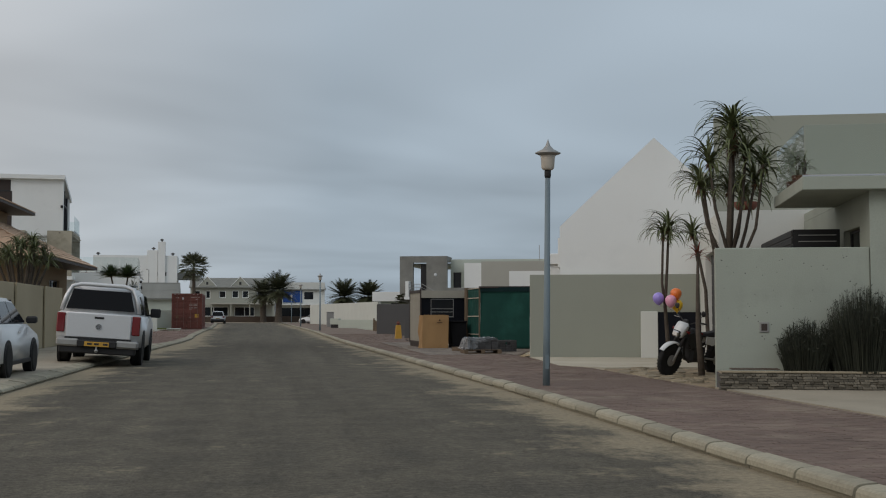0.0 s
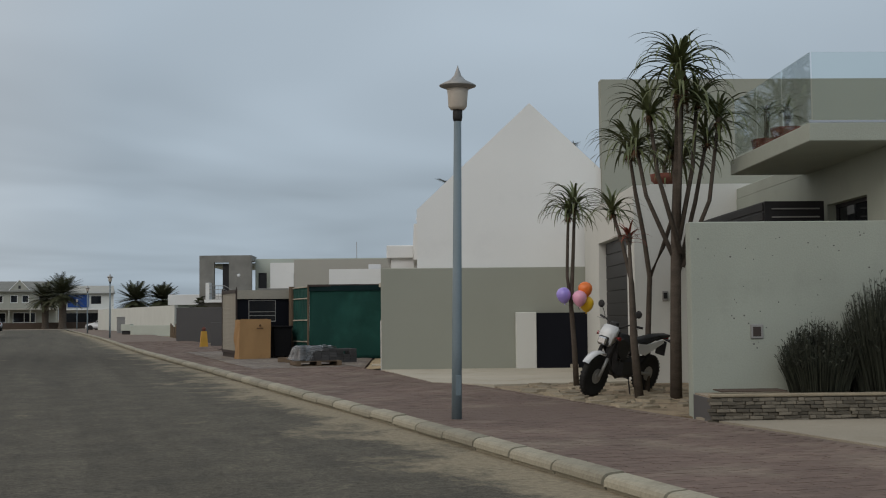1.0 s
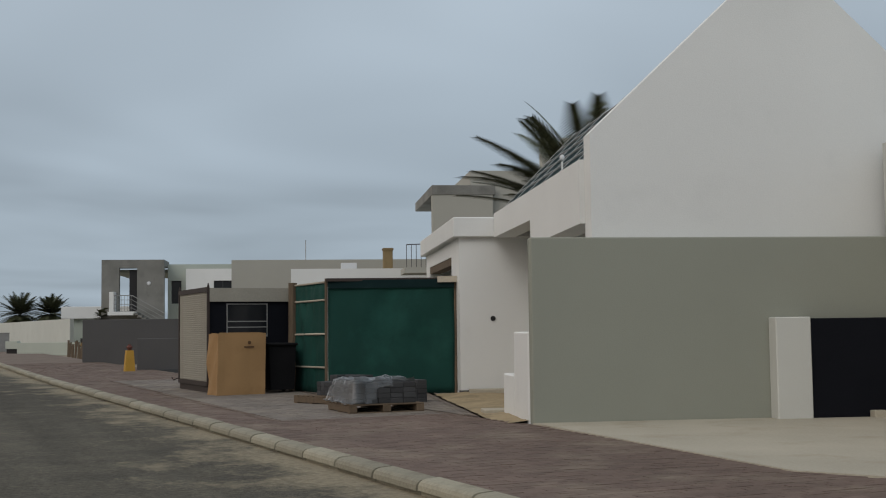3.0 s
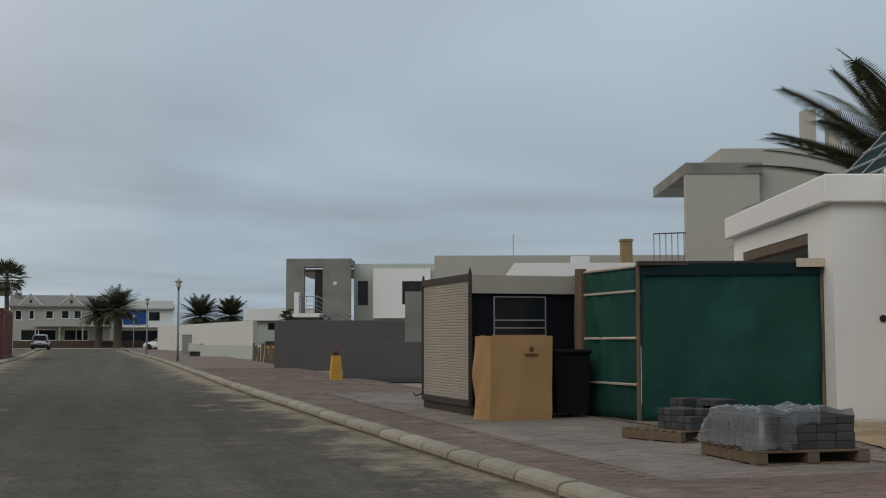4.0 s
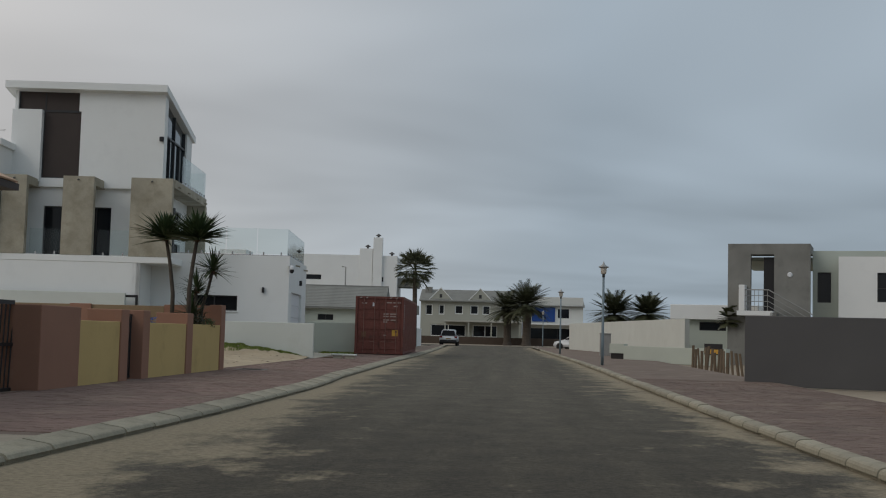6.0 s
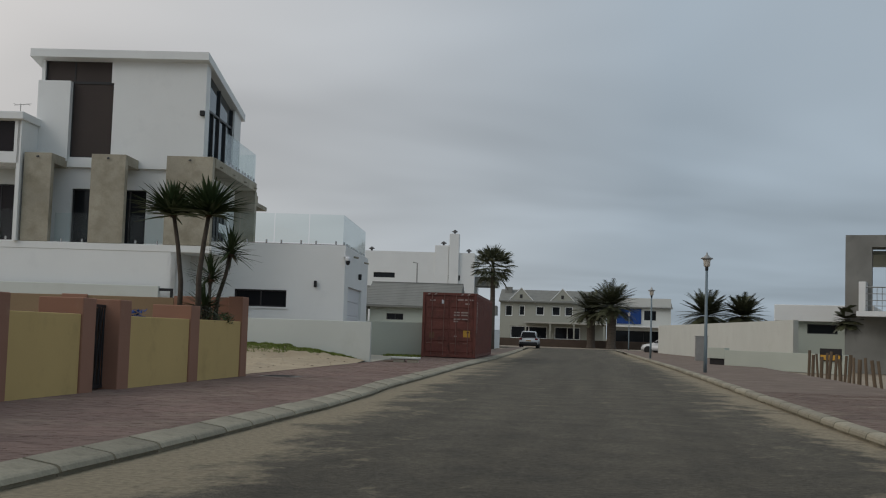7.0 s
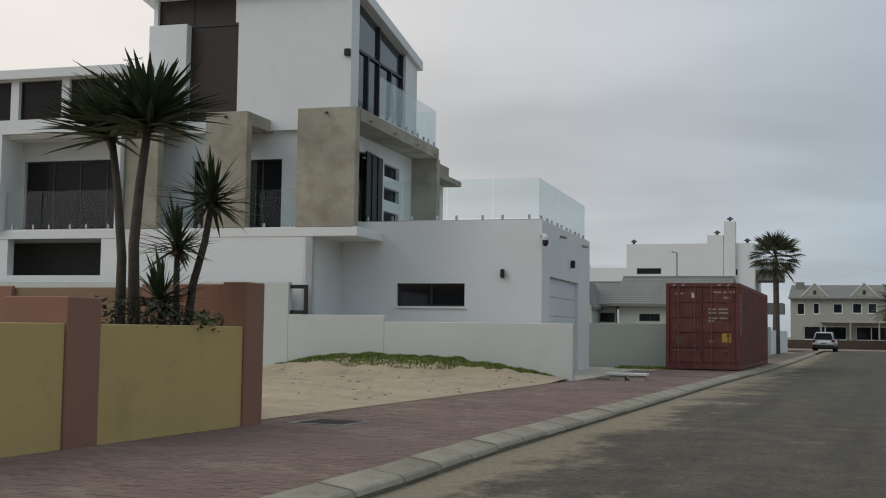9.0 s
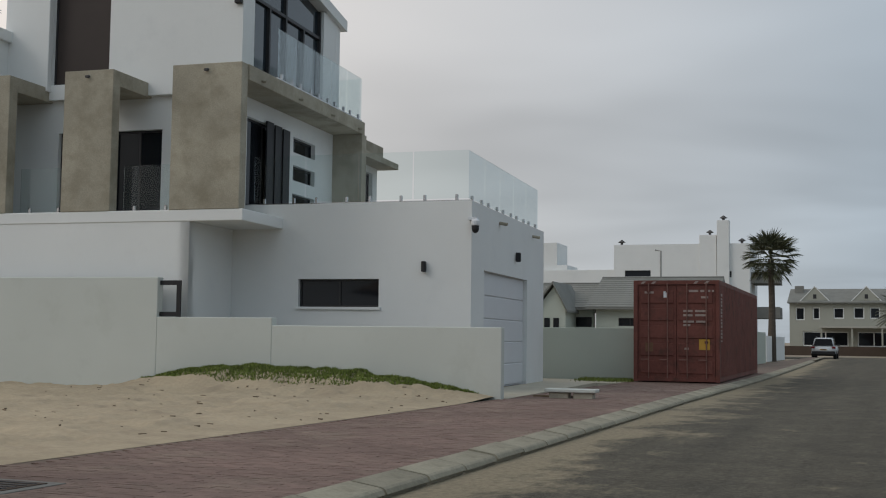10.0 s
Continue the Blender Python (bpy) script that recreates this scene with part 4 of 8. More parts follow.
glass_rail(rail, "v", -0.3, 5.3, -4.66, 7.30, 8.5, 5)
glass_rail(rail, "u", -5.5, -4.7, 5.3, 7.30, 8.5, 1)
# left wing
wg = bmesh.new()
add_wall(wg, "u", -24.0, -11.76, -2.3, -2.0, 6.87, 8.45, [(-13.44, -11.96, 7.28, 8.42), (-15.13, -13.69, 7.28, 8.42), (-16.85, -15.4, 7.28, 8.42), (-18.6, -17.1, 7.28, 8.42), (-20.3, -18.85, 7.28, 8.42)])
add_wall(wg, "u", -24.0, -15.65, -2.3, -2.0, 4.06, 6.87, [(-16.75, -16.2, 5.5, 6.3), (-20.5, -18.0, 4.3, 6.2)])
add_box(wg, -11.84, -11.7, -2.3, 3.0, 4.06, 8.45)
part("wing_wall", wg, M_WHITE, big)
part("wing_roof", box(-24.0, -11.6, -2.5, 3.0, 8.45, 8.73, 0.015), M_WHITE, big)
for a, c in ((-13.44, -11.96), (-15.13, -13.69), (-16.85, -15.4), (-18.6, -17.1), (-20.3, -18.85)):
    window(big, "u", a, c, 7.28, 8.42, -2.3, -1, pane_mat=M_SMOKED)
window(big, "u", -16.75, -16.2, 5.5, 6.3, -2.3, -1)
window(big, "u", -20.5, -18.0, 4.3, 6.2, -2.3, -1)
part("balcony_back", wall("u", -15.7, -11.84, -1.3, -1.1, 4.06, 6.87, [(-15.55, -11.95, 4.08, 6.2)]), M_CREAM, big)
window(big, "u", -15.55, -11.95, 4.08, 6.2, -1.3, -1, (-14.6, -13.7, -12.8), pane_mat=M_SMOKED, name="sliding_door")
part("loggia_cheek", box(-15.8, -15.65, -2.0, -1.1, 4.06, 6.87), M_WHITE, big)
part("loggia_ceiling", box(-15.65, -11.84, -2.0, -1.1, 6.77, 6.867), M_WHITE, big)
rail = part("wing_balustrade", box(-15.6, -11.9, -2.1, -2.04, 4.06, 4.09), M_CHROME, big)
glass_rail(rail, "u", -15.6, -11.9, -2.07, 4.06, 5.2, 3)
rail = part("middle_balustrade", box(-10.5, -6.4, -1.7, -1.64, 4.06, 4.09), M_CHROME, big)
glass_rail(rail, "u", -10.55, -9.2, -1.67, 4.06, 5.15, 1)
glass_rail(rail, "u", -7.8, -6.4, -1.67, 4.06, 5.15, 1)
rail = part("terrace_balustrade", box(-5.9, 0.0, 0.1, 0.16, 4.38, 4.41), M_CHROME, big)
glass_rail(rail, "u", -5.4, -0.1, 0.13, 4.38, 5.54, 4)
glass_rail(rail, "v", 0.15, 7.6, -0.12, 4.38, 5.54, 5)
for x, y, r in ((-1.08, -0.02, 0), (0.02, 4.3, 90)):
    lm = part("wall_lamp", box(-0.05, 0.05, -0.13, 0.0, -0.12, 0.12, 0.02), M_BLACK, big)
    lm.matrix_local = pose(x, y, 2.9 if r == 0 else 3.4, 0, 0, r)
for u in (-5.5, -8.5, -11.1):
    part("rain_spout", tube([(u, -2.12, 7.16), (u, -2.24, 7.13)], 0.035, 8), M_DARKGREY, big)
for v in (-1.2, 0.9, 3.0, 5.0):
    part("rain_spout", tube([(-4.63, v, 7.06), (-4.5, v, 7.03)], 0.035, 8), M_CONC, big)
for v in (2.6, 6.4):
    part("rain_spout", tube([(-0.01, v, 4.12), (0.2, v, 4.08)], 0.04, 8), M_CONC, big)
part("tower_lamp", box(-5.60, -5.42, -0.75, -0.622, 9.05, 9.25, 0.02), M_BLACK, big)
aer = part("aerial", tube([(-12.5, -0.6, 8.72), (-12.5, -0.6, 9.35)], 0.015, 6), M_GALV, big)
part("aerial_boom", tube([(-12.75, -0.6, 9.3), (-12.1, -0.6, 9.36)], 0.012, 6), M_GALV, aer)
for u in (-12.7, -12.45, -12.2):
    part("aerial_rod", tube([(u, -0.75, 9.33), (u, -0.45, 9.33)], 0.008, 5), M_GALV, aer)
part("dome_glass", lathe([(0.085, 3.80), (0.085, 3.72), (0.06, 3.66), (0.02, 3.635)], 12, Matrix.Translation((0.12, -0.12, 0.0))), M_BLACK, big)
cm = part("dome_camera", lathe([(0.06, 0.0), (0.10, -0.05), (0.10, -0.13), (0.09, -0.15)], 12, Matrix.Translation((0.12, -0.12, 3.95))), M_WHITEDOOR, big)
part("camera_bracket", box(-0.05, 0.15, -0.15, 0.02, 3.93, 3.99), M_WHITEDOOR, big)

# boundary wall of the white house, stepping down to the street
low = thing("boundary_wall", "stepped white boundary wall beside a sandy plot", "wall", FL)
for u0, u1, z in ((-3.6, 1.34, 1.53), (-6.3, -3.6, 1.69), (-24.0, -6.3, 2.55)):
    part("wall_section", box(u0 + 0.002, u1, -2.6, -2.36, 0.0, z, 0.012), M_OFFWHITE, low)
g = part("gate_frame", box(-6.3, -5.80, -2.5, -2.46, 2.38, 2.48), M_BLACK, low)
part("gate_post", box(-5.90, -5.80, -2.5, -2.46, 1.69, 2.38), M_BLACK, g)
part("gate_rail", box(-6.3, -5.9, -2.5, -2.46, 1.70, 1.8), M_BLACK, g)

# mustard garden wall with terracotta pillars
def mustard_wall():
    m = frame_at(-7.1, 71.85, 0)
    w = thing("garden_wall", "mustard-yellow garden wall with terracotta pillars and a planter", "wall", m)
    for y0, y1, z, x0 in ((-0.5, -0.05, 1.86, -0.3), (-3.76, -3.25, 1.58, -0.75), (-7.15, -6.68, 1.58, -0.7), (-8.55, -8.08, 1.57, -0.7), (-12.6, -10.8, 1.56, -0.7)):
        part("pillar", box(x0, 0.03, y0, y1, 0.0, z, 0.012), M_BRICKPAINT, w)
    for y0, y1 in ((-3.25, -0.5), (-6.68, -3.76), (-10.8, -8.55)):
        part("panel", box(-0.22, 0.0, y0, y1, 0.0, 1.32, 0.008), M_MUSTARD, w)
    part("planter_side", box(-1.6, -0.3, -0.35, -0.1, 0.0, 1.84, 0.01), M_BRICKPAINT, w)
    part("planter_back", box(-1.62, -1.5, -6.9, -0.36, 0.0, 1.25), M_TAN, w)
    part("rear_wall", box(-14.0, -1.602, -0.35, -0.1, 0.0, 1.80, 0.01), M_TAN, w)
    part("rear_pillar", box(-4.2, -3.6, -0.42, -0.353, 0.0, 1.82, 0.01), M_BRICKPAINT, w)
    part("soil", box(-1.58, -0.22, -6.9, -0.36, 0.6, 1.26), M_GROUND, w)
    gate = part("gate", box(-0.26, -0.22, -8.08, -7.12, PAVE + 0.02, PAVE + 0.07), M_BLACK, w, "black iron gate of slanting bars")
    part("top_rail", box(-0.26, -0.22, -8.08, -7.12, 1.44, 1.49), M_BLACK, gate)
    for i in range(13):
        y = -8.05 + i * 0.075
        part("bar", tube([(-0.24, y, 0.15), (-0.24, min(-7.14, y + 0.22) if i % 2 == 0 else max(-8.06, y - 0.12), 1.46)], 0.014, 6), M_BLACK, gate)
    drive = part("drive_gate", box(-0.5, -0.44, -16.6, -12.6, 0.1, 0.16), M_BLACK, w, "black iron driveway gate")
    part("top_rail", box(-0.5, -0.44, -16.6, -12.6, 1.55, 1.62), M_BLACK, drive)
    part("mid_rail", box(-0.5, -0.44, -16.6, -12.6, 0.85, 0.91), M_BLACK, drive)
    for i in range(26):
        y = -16.5 + i * 0.16
        part("bar", tube([(-0.47, y, 0.16), (-0.47, y + 0.1, 1.55)], 0.014, 6), M_BLACK, drive)
    part("pillar", box(-0.9, 0.03, -17.6, -16.6, 0.0, 1.85, 0.012), M_BRICKPAINT, w)
    part("panel", box(-0.22, 0.0, -24.0, -17.6, 0.0, 1.38, 0.008), M_MUSTARD, w)
    part("gate_backing", box(-0.31, -0.28, -8.08, -7.12, 0.1, 1.43), M_WALLBROWN, w)
    part("yard_floor", box(-14.0, -0.25, -24.0, -0.9, 0.0, 0.1), M_APRON, w)
mustard_wall()


# shipping container
def container():
    c = thing("shipping_container", "rust-red corrugated steel shipping container with closed doors", "container", frame_at(-7.25, 99.0, 1.9))
    W, D, H, z0 = 2.438, 12.19, 2.896, PAVE + 0.02
    z1 = z0 + H
    def corr(n, along, lo, hi, t, out):
        pts = []
        step = (hi - lo) / n
        for i in range(n):
            a = lo + i * step
            pts += [(a, t), (a + 0.3 * step, t), (a + 0.5 * step, t - out * 0.036), (a + 0.8 * step, t - out * 0.036)]
        pts.append((hi, t))
        bm = bmesh.new()
        vs = [[bm.verts.new((q, p, z) if along == "v" else (p, q, z)) for p, q in pts] for z in (z0 + 0.15, z1 - 0.1)]
        for i in range(len(pts) - 1):
            bm.faces.new((vs[0][i], vs[0][i + 1], vs[1][i + 1], vs[1][i]))
        return bm
    part("side", corr(42, "v", 0.15, D - 0.15, W, 1), M_RUST, c)
    part("side", corr(42, "v", 0.15, D - 0.15, 0.0, -1), M_RUST, c)
    part("roof", box(0.03, W - 0.03, 0.03, D - 0.03, z1 - 0.06, z1 - 0.03), M_RUST, c)
    part("floor", box(0.03, W - 0.03, 0.05, D - 0.03, z0 + 0.1, z0 + 0.16), M_RUST, c)
    part("back", box(0.05, W - 0.05, D - 0.05, D - 0.02, z0 + 0.1, z1 - 0.05), M_RUST, c)
    for x in (0, W - 0.12):
        for y in (0, D - 0.14):
            part("corner_post", box(x, x + 0.12, y, y + 0.14, z0, z1, 0.01), M_RUST, c)
    for z in (z0 + 0.02, z1 - 0.12):
        for x in (0.005, W - 0.085):
            part("side_rail", box(x, x + 0.08, 0.14, D - 0.14, z, z + 0.12), M_RUST, c)
        part("end_rail", box(0.12, W - 0.12, 0.01, 0.12, z, z + 0.12), M_RUST, c)
    for k in (0, 1):
        x0 = 0.13 + k * (W / 2 - 0.125)
        x1 = x0 + W / 2 - 0.14
        d = part("door", box(x0, x1, 0.05, 0.09, z0 + 0.15, z1 - 0.13), M_RUST, c)
        for i in range(5):
            zz = z0 + 0.24 + i * 0.5
            part("door_panel", box(x0 + 0.06, x1 - 0.06, 0.025, 0.05, zz, zz + 0.36, 0.012), M_RUST, d)
        for q in (0.28, 0.78):
            xx = x0 + (x1 - x0) * q
            bar = part("locking_bar", tube([(xx, 0.0, z0 + 0.1), (xx, 0.0, z1 - 0.08)], 0.017, 8), M_LOCKBAR, d)
            for zz in (z0 + 0.25, z0 + 1.1, z1 - 0.35):
                part("bracket", box(xx - 0.05, xx + 0.05, -0.01, 0.03, zz, zz + 0.07, 0.006), M_RUST, bar)
            part("handle", box(xx - 0.22, xx + 0.02, -0.03, -0.012, z0 + 0.62, z0 + 0.65), M_LOCKBAR, bar)
    # unreadable markings as plain bars
    for x, z, w in ((1.5, 2.62, 0.34), (1.9, 2.62, 0.28), (2.22, 2.62, 0.06), (1.92, 2.44, 0.2), (0.32, 2.58, 0.26), (1.42, 2.05, 0.26), (1.75, 2.05, 0.34), (1.42, 1.93, 0.26), (1.75, 1.93, 0.3), (1.42, 1.75, 0.3), (1.78, 1.75, 0.26), (1.42, 1.65, 0.2), (1.45, 0.98, 0.12)):
        part("marking", box(x, x + w, 0.018, 0.024, z0 + z - 0.06, z0 + z), M_MARK, c)
    part("faded_plate", box(0.34, 0.56, 0.016, 0.024, z0 + 0.86, z0 + 1.12), M_FADED, c)
    for i in range(14):
        part("side_mark", box(W, W + 0.004, 0.30, 0.62, z0 + 1.15 + i * 0.1, z0 + 1.15 + i * 0.1 + (0.07 if i % 3 else 0.045)), M_MARK, c)
    for x in (0.2, 0.5, 1.7, 2.0):
        part("top_stripe", prism([(x, z1 - 0.1), (x + 0.09, z1 - 0.1), (x + 0.16, z1 - 0.03), (x + 0.07, z1 - 0.03)], 0.004, 0.0085), M_MARK, c)
    part("white_plate", box(0.86, 0.98, 0.018, 0.024, z0 + 2.4, z0 + 2.58), M_WHITEDOOR, c)
    part("yellow_plate", box(1.86, 2.16, 0.016, 0.024, z0 + 0.92, z0 + 1.22), M_YELLOW, c)
container()

# sandy plot before the white house, banked up against its wall
FLi = FL.inverted()
def bank(x, y):
    p = FLi @ Vector((x, y, 0))
    along = max(0.0, min(1.0, (p.x + 7.5) / 2.5)) * max(0.0, min(1.0, (1.6 - p.x) / 3.5))
    rise = 0.46 * along * math.exp(-((p.y + 2.6) / 1.0) ** 2) if p.y < -2.3 else 0.0
    edge = max(0.0, min(1.0, (-7.45 - x) / 1.2))
    bumps = 0.06 * noise.noise(Vector((x, y, 0)) * 0.8) + 0.05 * noise.noise(Vector((x, y, 5)) * 2.6) + 0.035 * noise.noise(Vector((x, y, 9)) * 6) - 0.05 * max(0.0, noise.noise(Vector((x, y, 14)) * 3.7) - 0.25)
    return PAVE - 0.004 + rise + edge * (0.07 + bumps)
bm = bmesh.new()
NX, NY = 190, 170
grid = [[None] * (NX + 1) for _ in range(NY + 1)]
for j in range(NY + 1):
    for i in range(NX + 1):
        x, y = -7.45 - 14.0 * (i / NX) ** 1.3, 71.9 + 15.9 * j / NY
        grid[j][i] = bm.verts.new((x, y, bank(x, y)))
for j in range(NY):
    for i in range(NX):
        bm.faces.new((grid[j][i], grid[j + 1][i], grid[j + 1][i + 1], grid[j][i + 1]))
plot = part("sand_plot", bm, M_SAND, smooth=True)
tagged(plot, "uneven pale sand on an empty plot", "sand", kind="structure")
rnd = random.Random(52)
bm = bmesh.new()
for i in range(260):
    x, y = -7.6 - 8.5 * rnd.random() ** 1.2, rnd.uniform(72.2, 86.5)
    if noise.noise(Vector((x, y, 3)) * 0.5) < -0.1:
        continue
    a, L, w = rnd.uniform(0, math.tau), rnd.uniform(0.012, 0.06), rnd.uniform(0.004, 0.012)
    add_box(bm, -L, L, -w, w, -0.004, rnd.uniform(0.006, 0.016), m=Matrix.Translation((x, y, bank(x, y))) @ Matrix.Rotation(a, 4, "Z"))
tagged(part("twigs", bm, M_TIMBER), "dry twigs and bits of stone scattered on the sand", "twigs", kind="stuff")
bm = bmesh.new()
rnd = random.Random(21)
for i in range(17000):
    u, v = rnd.uniform(-6.6, 0.9), -2.62 - abs(rnd.gauss(0, 0.42))
    reach = 0.95 * math.sin(math.pi * (u + 6.8) / 7.9) + 0.15 * noise.noise(Vector((u * 2, 0, 0)))
    if -v - 2.62 > reach:
        continue
    q = FL @ Vector((u, v, 0))
    z = bank(q.x, q.y) - 0.01
    a, h = rnd.uniform(0, math.tau), rnd.uniform(0.025, 0.07)
    d = Vector((math.cos(a), math.sin(a), 0)) * 0.02
    t = Vector((rnd.uniform(-0.03, 0.03), rnd.uniform(-0.03, 0.03), h))
    o = Vector((q.x, q.y, z))
    bm.faces.new([bm.verts.new(p) for p in (o - d, o + d, o + t)])
tagged(part("grass", bm, M_GRASS), "strip of short green grass along the wall", "grass", kind="stuff")
apron_l = part("driveway", prism([(0.0, -2.3), (1.4, -2.3), (1.55, 8.0), (0.0, 8.0)], 0.0, PAVE + 0.004, "z"), M_APRON)
apron_l.matrix_world = FL
tagged(apron_l, "concrete apron before the garage door", "driveway", kind="structure")


# ---- street lamps ----
def street_lamp():
    lamp = thing("street_lamp", "blue-grey post-top street lamp with a pointed shade", "street lamp", pose(5.605, 20.28, PAVE - 0.01, 1.6, 0.3, 0), "street lamps")
    part("post", tube([(0, 0, 0), (0, 0, 0.9), (0, 0, 3.72)], [0.064, 0.060, 0.046], 16), M_STEELBLUE, lamp, smooth=True)
    part("service_door", box(-0.035, 0.035, -0.068, -0.056, 0.30, 0.55, 0.004), M_STEELBLUE, lamp)
    part("neck", lathe([(0.05, 3.68), (0.06, 3.72), (0.06, 3.80), (0.05, 3.84)], 14), M_PLASTIC, lamp, smooth=True)
    part("diffuser", lathe([(0.085, 3.82), (0.115, 3.86), (0.125, 4.02), (0.14, 4.10)], 16), M_DIFFUSER, lamp, smooth=True)
    part("shade", lathe([(0.145, 4.08), (0.225, 4.11), (0.23, 4.125), (0.10, 4.19), (0.045, 4.25), (0.012, 4.34), (0.004, 4.37)], 18), M_GALV, lamp, "grey metal shade with a spike", smooth=True)
    return lamp


lamp = street_lamp()
copy_thing(lamp, pose(4.47, 90.0, PAVE - 0.01, 0, 0, 40))
copy_thing(lamp, pose(3.75, 119.5, PAVE - 0.01, 0, 0, 90))
copy_thing(lamp, pose(3.9, 181.5, 0.0, 0, 0, 10))

# ---- site office, cardboard box and green net fence ----
def site_kiosk():
    k = thing("site_kiosk", "small beige site office hut with a dark open front", "hut", frame_at(6.36, 44.2, 3.0))
    W, D, z0, z1 = 1.84, 2.4, PAVE + 0.13, 2.28
    for x in (0.03, 0.8, 1.6):
        part("skid", box(x, x + 0.1, 0.02, D - 0.02, PAVE - 0.01, z0, 0.01), M_DARKBROWN, k)
    fr = part("steel_frame", box(0, 0.05, 0, 0.05, z0, z1), M_DARKBROWN, k)
    for x, y in ((W - 0.05, 0), (0, D - 0.05), (W - 0.05, D - 0.05)):
        part("corner_post", box(x, x + 0.05, y, y + 0.05, z0, z1), M_DARKBROWN, fr)
    for x, y in ((0.0, 0.0), (W - 0.05, 0.0), (0.0, D - 0.05)):
        part("lifting_lug", prism([(x, z1), (x + 0.05, z1), (x + 0.035, z1 + 0.08), (x + 0.015, z1 + 0.08)], y + 0.01, y + 0.03), M_DARKBROWN, fr)
    part("bottom_rail", box(-0.004, 0.05, 0.05, D - 0.05, z0, z0 + 0.09), M_DARKBROWN, fr)
    part("top_rail", box(-0.004, 0.05, 0.05, D - 0.05, z1 - 0.1, z1), M_DARKBROWN, fr)
    # corrugated cladding on the street side
    cl = part("cladding", box(0.03, 0.05, 0.05, D - 0.05, z0 + 0.09, z1 - 0.1), M_LOUVRE, k)
    rib = mesh_of("rib", box(0.02, 0.03, 0.06, D - 0.06, 0.0, 0.039, 0.004), M_LOUVRE)
    for i in range(42):
        piece("rib", rib, cl, Matrix.Translation((0.0, 0, z0 + 0.1 + i * 0.044)))
    part("back_wall", box(0.05, W - 0.05, D - 0.05, D - 0.01, z0, z1), M_LOUVRE, k)
    part("right_wall", box(W - 0.05, W - 0.01, 0.05, D - 0.05, z0, z1), M_LOUVRE, k)
    part("roof", box(0.05, W - 0.05, 0.05, D - 0.05, z1 - 0.06, z1 - 0.02), M_LOUVRE, k)
    part("fascia", box(0.05, W - 0.05, -0.01, 0.02, z1 - 0.3, z1 - 0.02), M_LOUVRE, k)
    part("front_panel", box(0.05, W - 0.05, 0.06, 0.1, z0, z1 - 0.3), M_NAVY, k, "dark navy front panel")
    w = part("serving_window", box(0.42, 1.3, 0.045, 0.06, 1.25, 1.28), M_GALV, k)
    for x in (0.42, 1.28):
        part("window_bar", box(x, x + 0.02, 0.045, 0.06, 1.28, 1.92), M_GALV, w)
    for z in (1.44, 1.56, 1.92):
        part("window_bar", box(0.42, 1.3, 0.045, 0.06, z, z + 0.02), M_GALV, w)
    part("pane", box(0.44, 1.28, 0.05, 0.058, 1.3, 1.9), M_PANE, w)
    part("tow_hook", tube([(0.0, D, z0 + 0.1), (-0.1, D + 0.02, z0 + 0.06), (-0.14, D, z0 + 0.12)], 0.015, 6), M_DARKBROWN, k)
site_kiosk()


def cardboard_box():
    c = thing("cardboard_box", "tall dented brown cardboard box with its top torn open", "box", frame_at(6.28, 42.95, 7))
    W, D, H = 0.99, 0.55, 1.2
    bm = bmesh.new()
    n = 14
    rnd = random.Random(11)
    ring = [(W * i / n, 0.0) for i in range(n)] + [(W, D * i / 6) for i in range(6)] + [(W - W * i / n, D) for i in range(n)] + [(0.0, D - D * i / 6) for i in range(6)]
    rows = []
    for j in range(9):
        z = PAVE + H * j / 8
        row = []
        for x, y in ring:
            dent = 0.05 * noise.noise(Vector((x * 3 + 5, y * 3, z * 2.2))) * (1 if 0 < j < 8 else 0.5)
            lean = 0.02 * (z - PAVE)
            nx, ny = (0, 0)
            if y == 0: ny = dent * 0.35
            elif x == 0: nx = dent * 1.3
            row.append(bm.verts.new((x + nx + lean, y + ny, z + (rnd.uniform(-0.015, 0.012) if j == 8 else 0))))
        rows.append(row)
    m = len(ring)
    for a, b in zip(rows, rows[1:]):
        for i in range(m):
            bm.faces.new((a[i], a[(i + 1) % m], b[(i + 1) % m], b[i]))
    bmesh.ops.recalc_face_normals(bm, faces=bm.faces)
    body = part("carton", bm, M_CARD, c)
    md = body.modifiers.new("thick", "SOLIDIFY")
    md.thickness = 0.008
    part("base", box(0.01, W - 0.01, 0.01, D - 0.01, PAVE, PAVE + 0.02), M_CARD, c)
    part("flap", box(0.05, 0.9, 0.01, 0.018, PAVE + H - 0.01, PAVE + H + 0.02), M_CARD, c)
    lg = part("printed_emblem", lathe([(0.035, 0), (0.035, 0.003)], 14, Matrix.Translation((0.66, -0.022, PAVE + 1.02)) @ Matrix.Rotation(radians(90), 4, "X")), M_CARDINK, c)
    part("printed_bar", box(0.55, 0.76, -0.025, -0.018, PAVE + 0.92, PAVE + 0.95), M_CARDINK, c)
cardboard_box()
bin_ = thing("waste_bin", "black plastic wheeled bin beside the hut", "bin", frame_at(7.42, 43.35, 4))
part("body", prism([(0.04, PAVE + 0.06), (0.54, PAVE + 0.06), (0.58, PAVE + 0.94), (0.0, PAVE + 0.94)], 0.0, 0.6), M_BIN, bin_)
part("lid", box(-0.03, 0.61, -0.05, 0.64, PAVE + 0.94, PAVE + 1.0, 0.02), M_BIN, bin_)
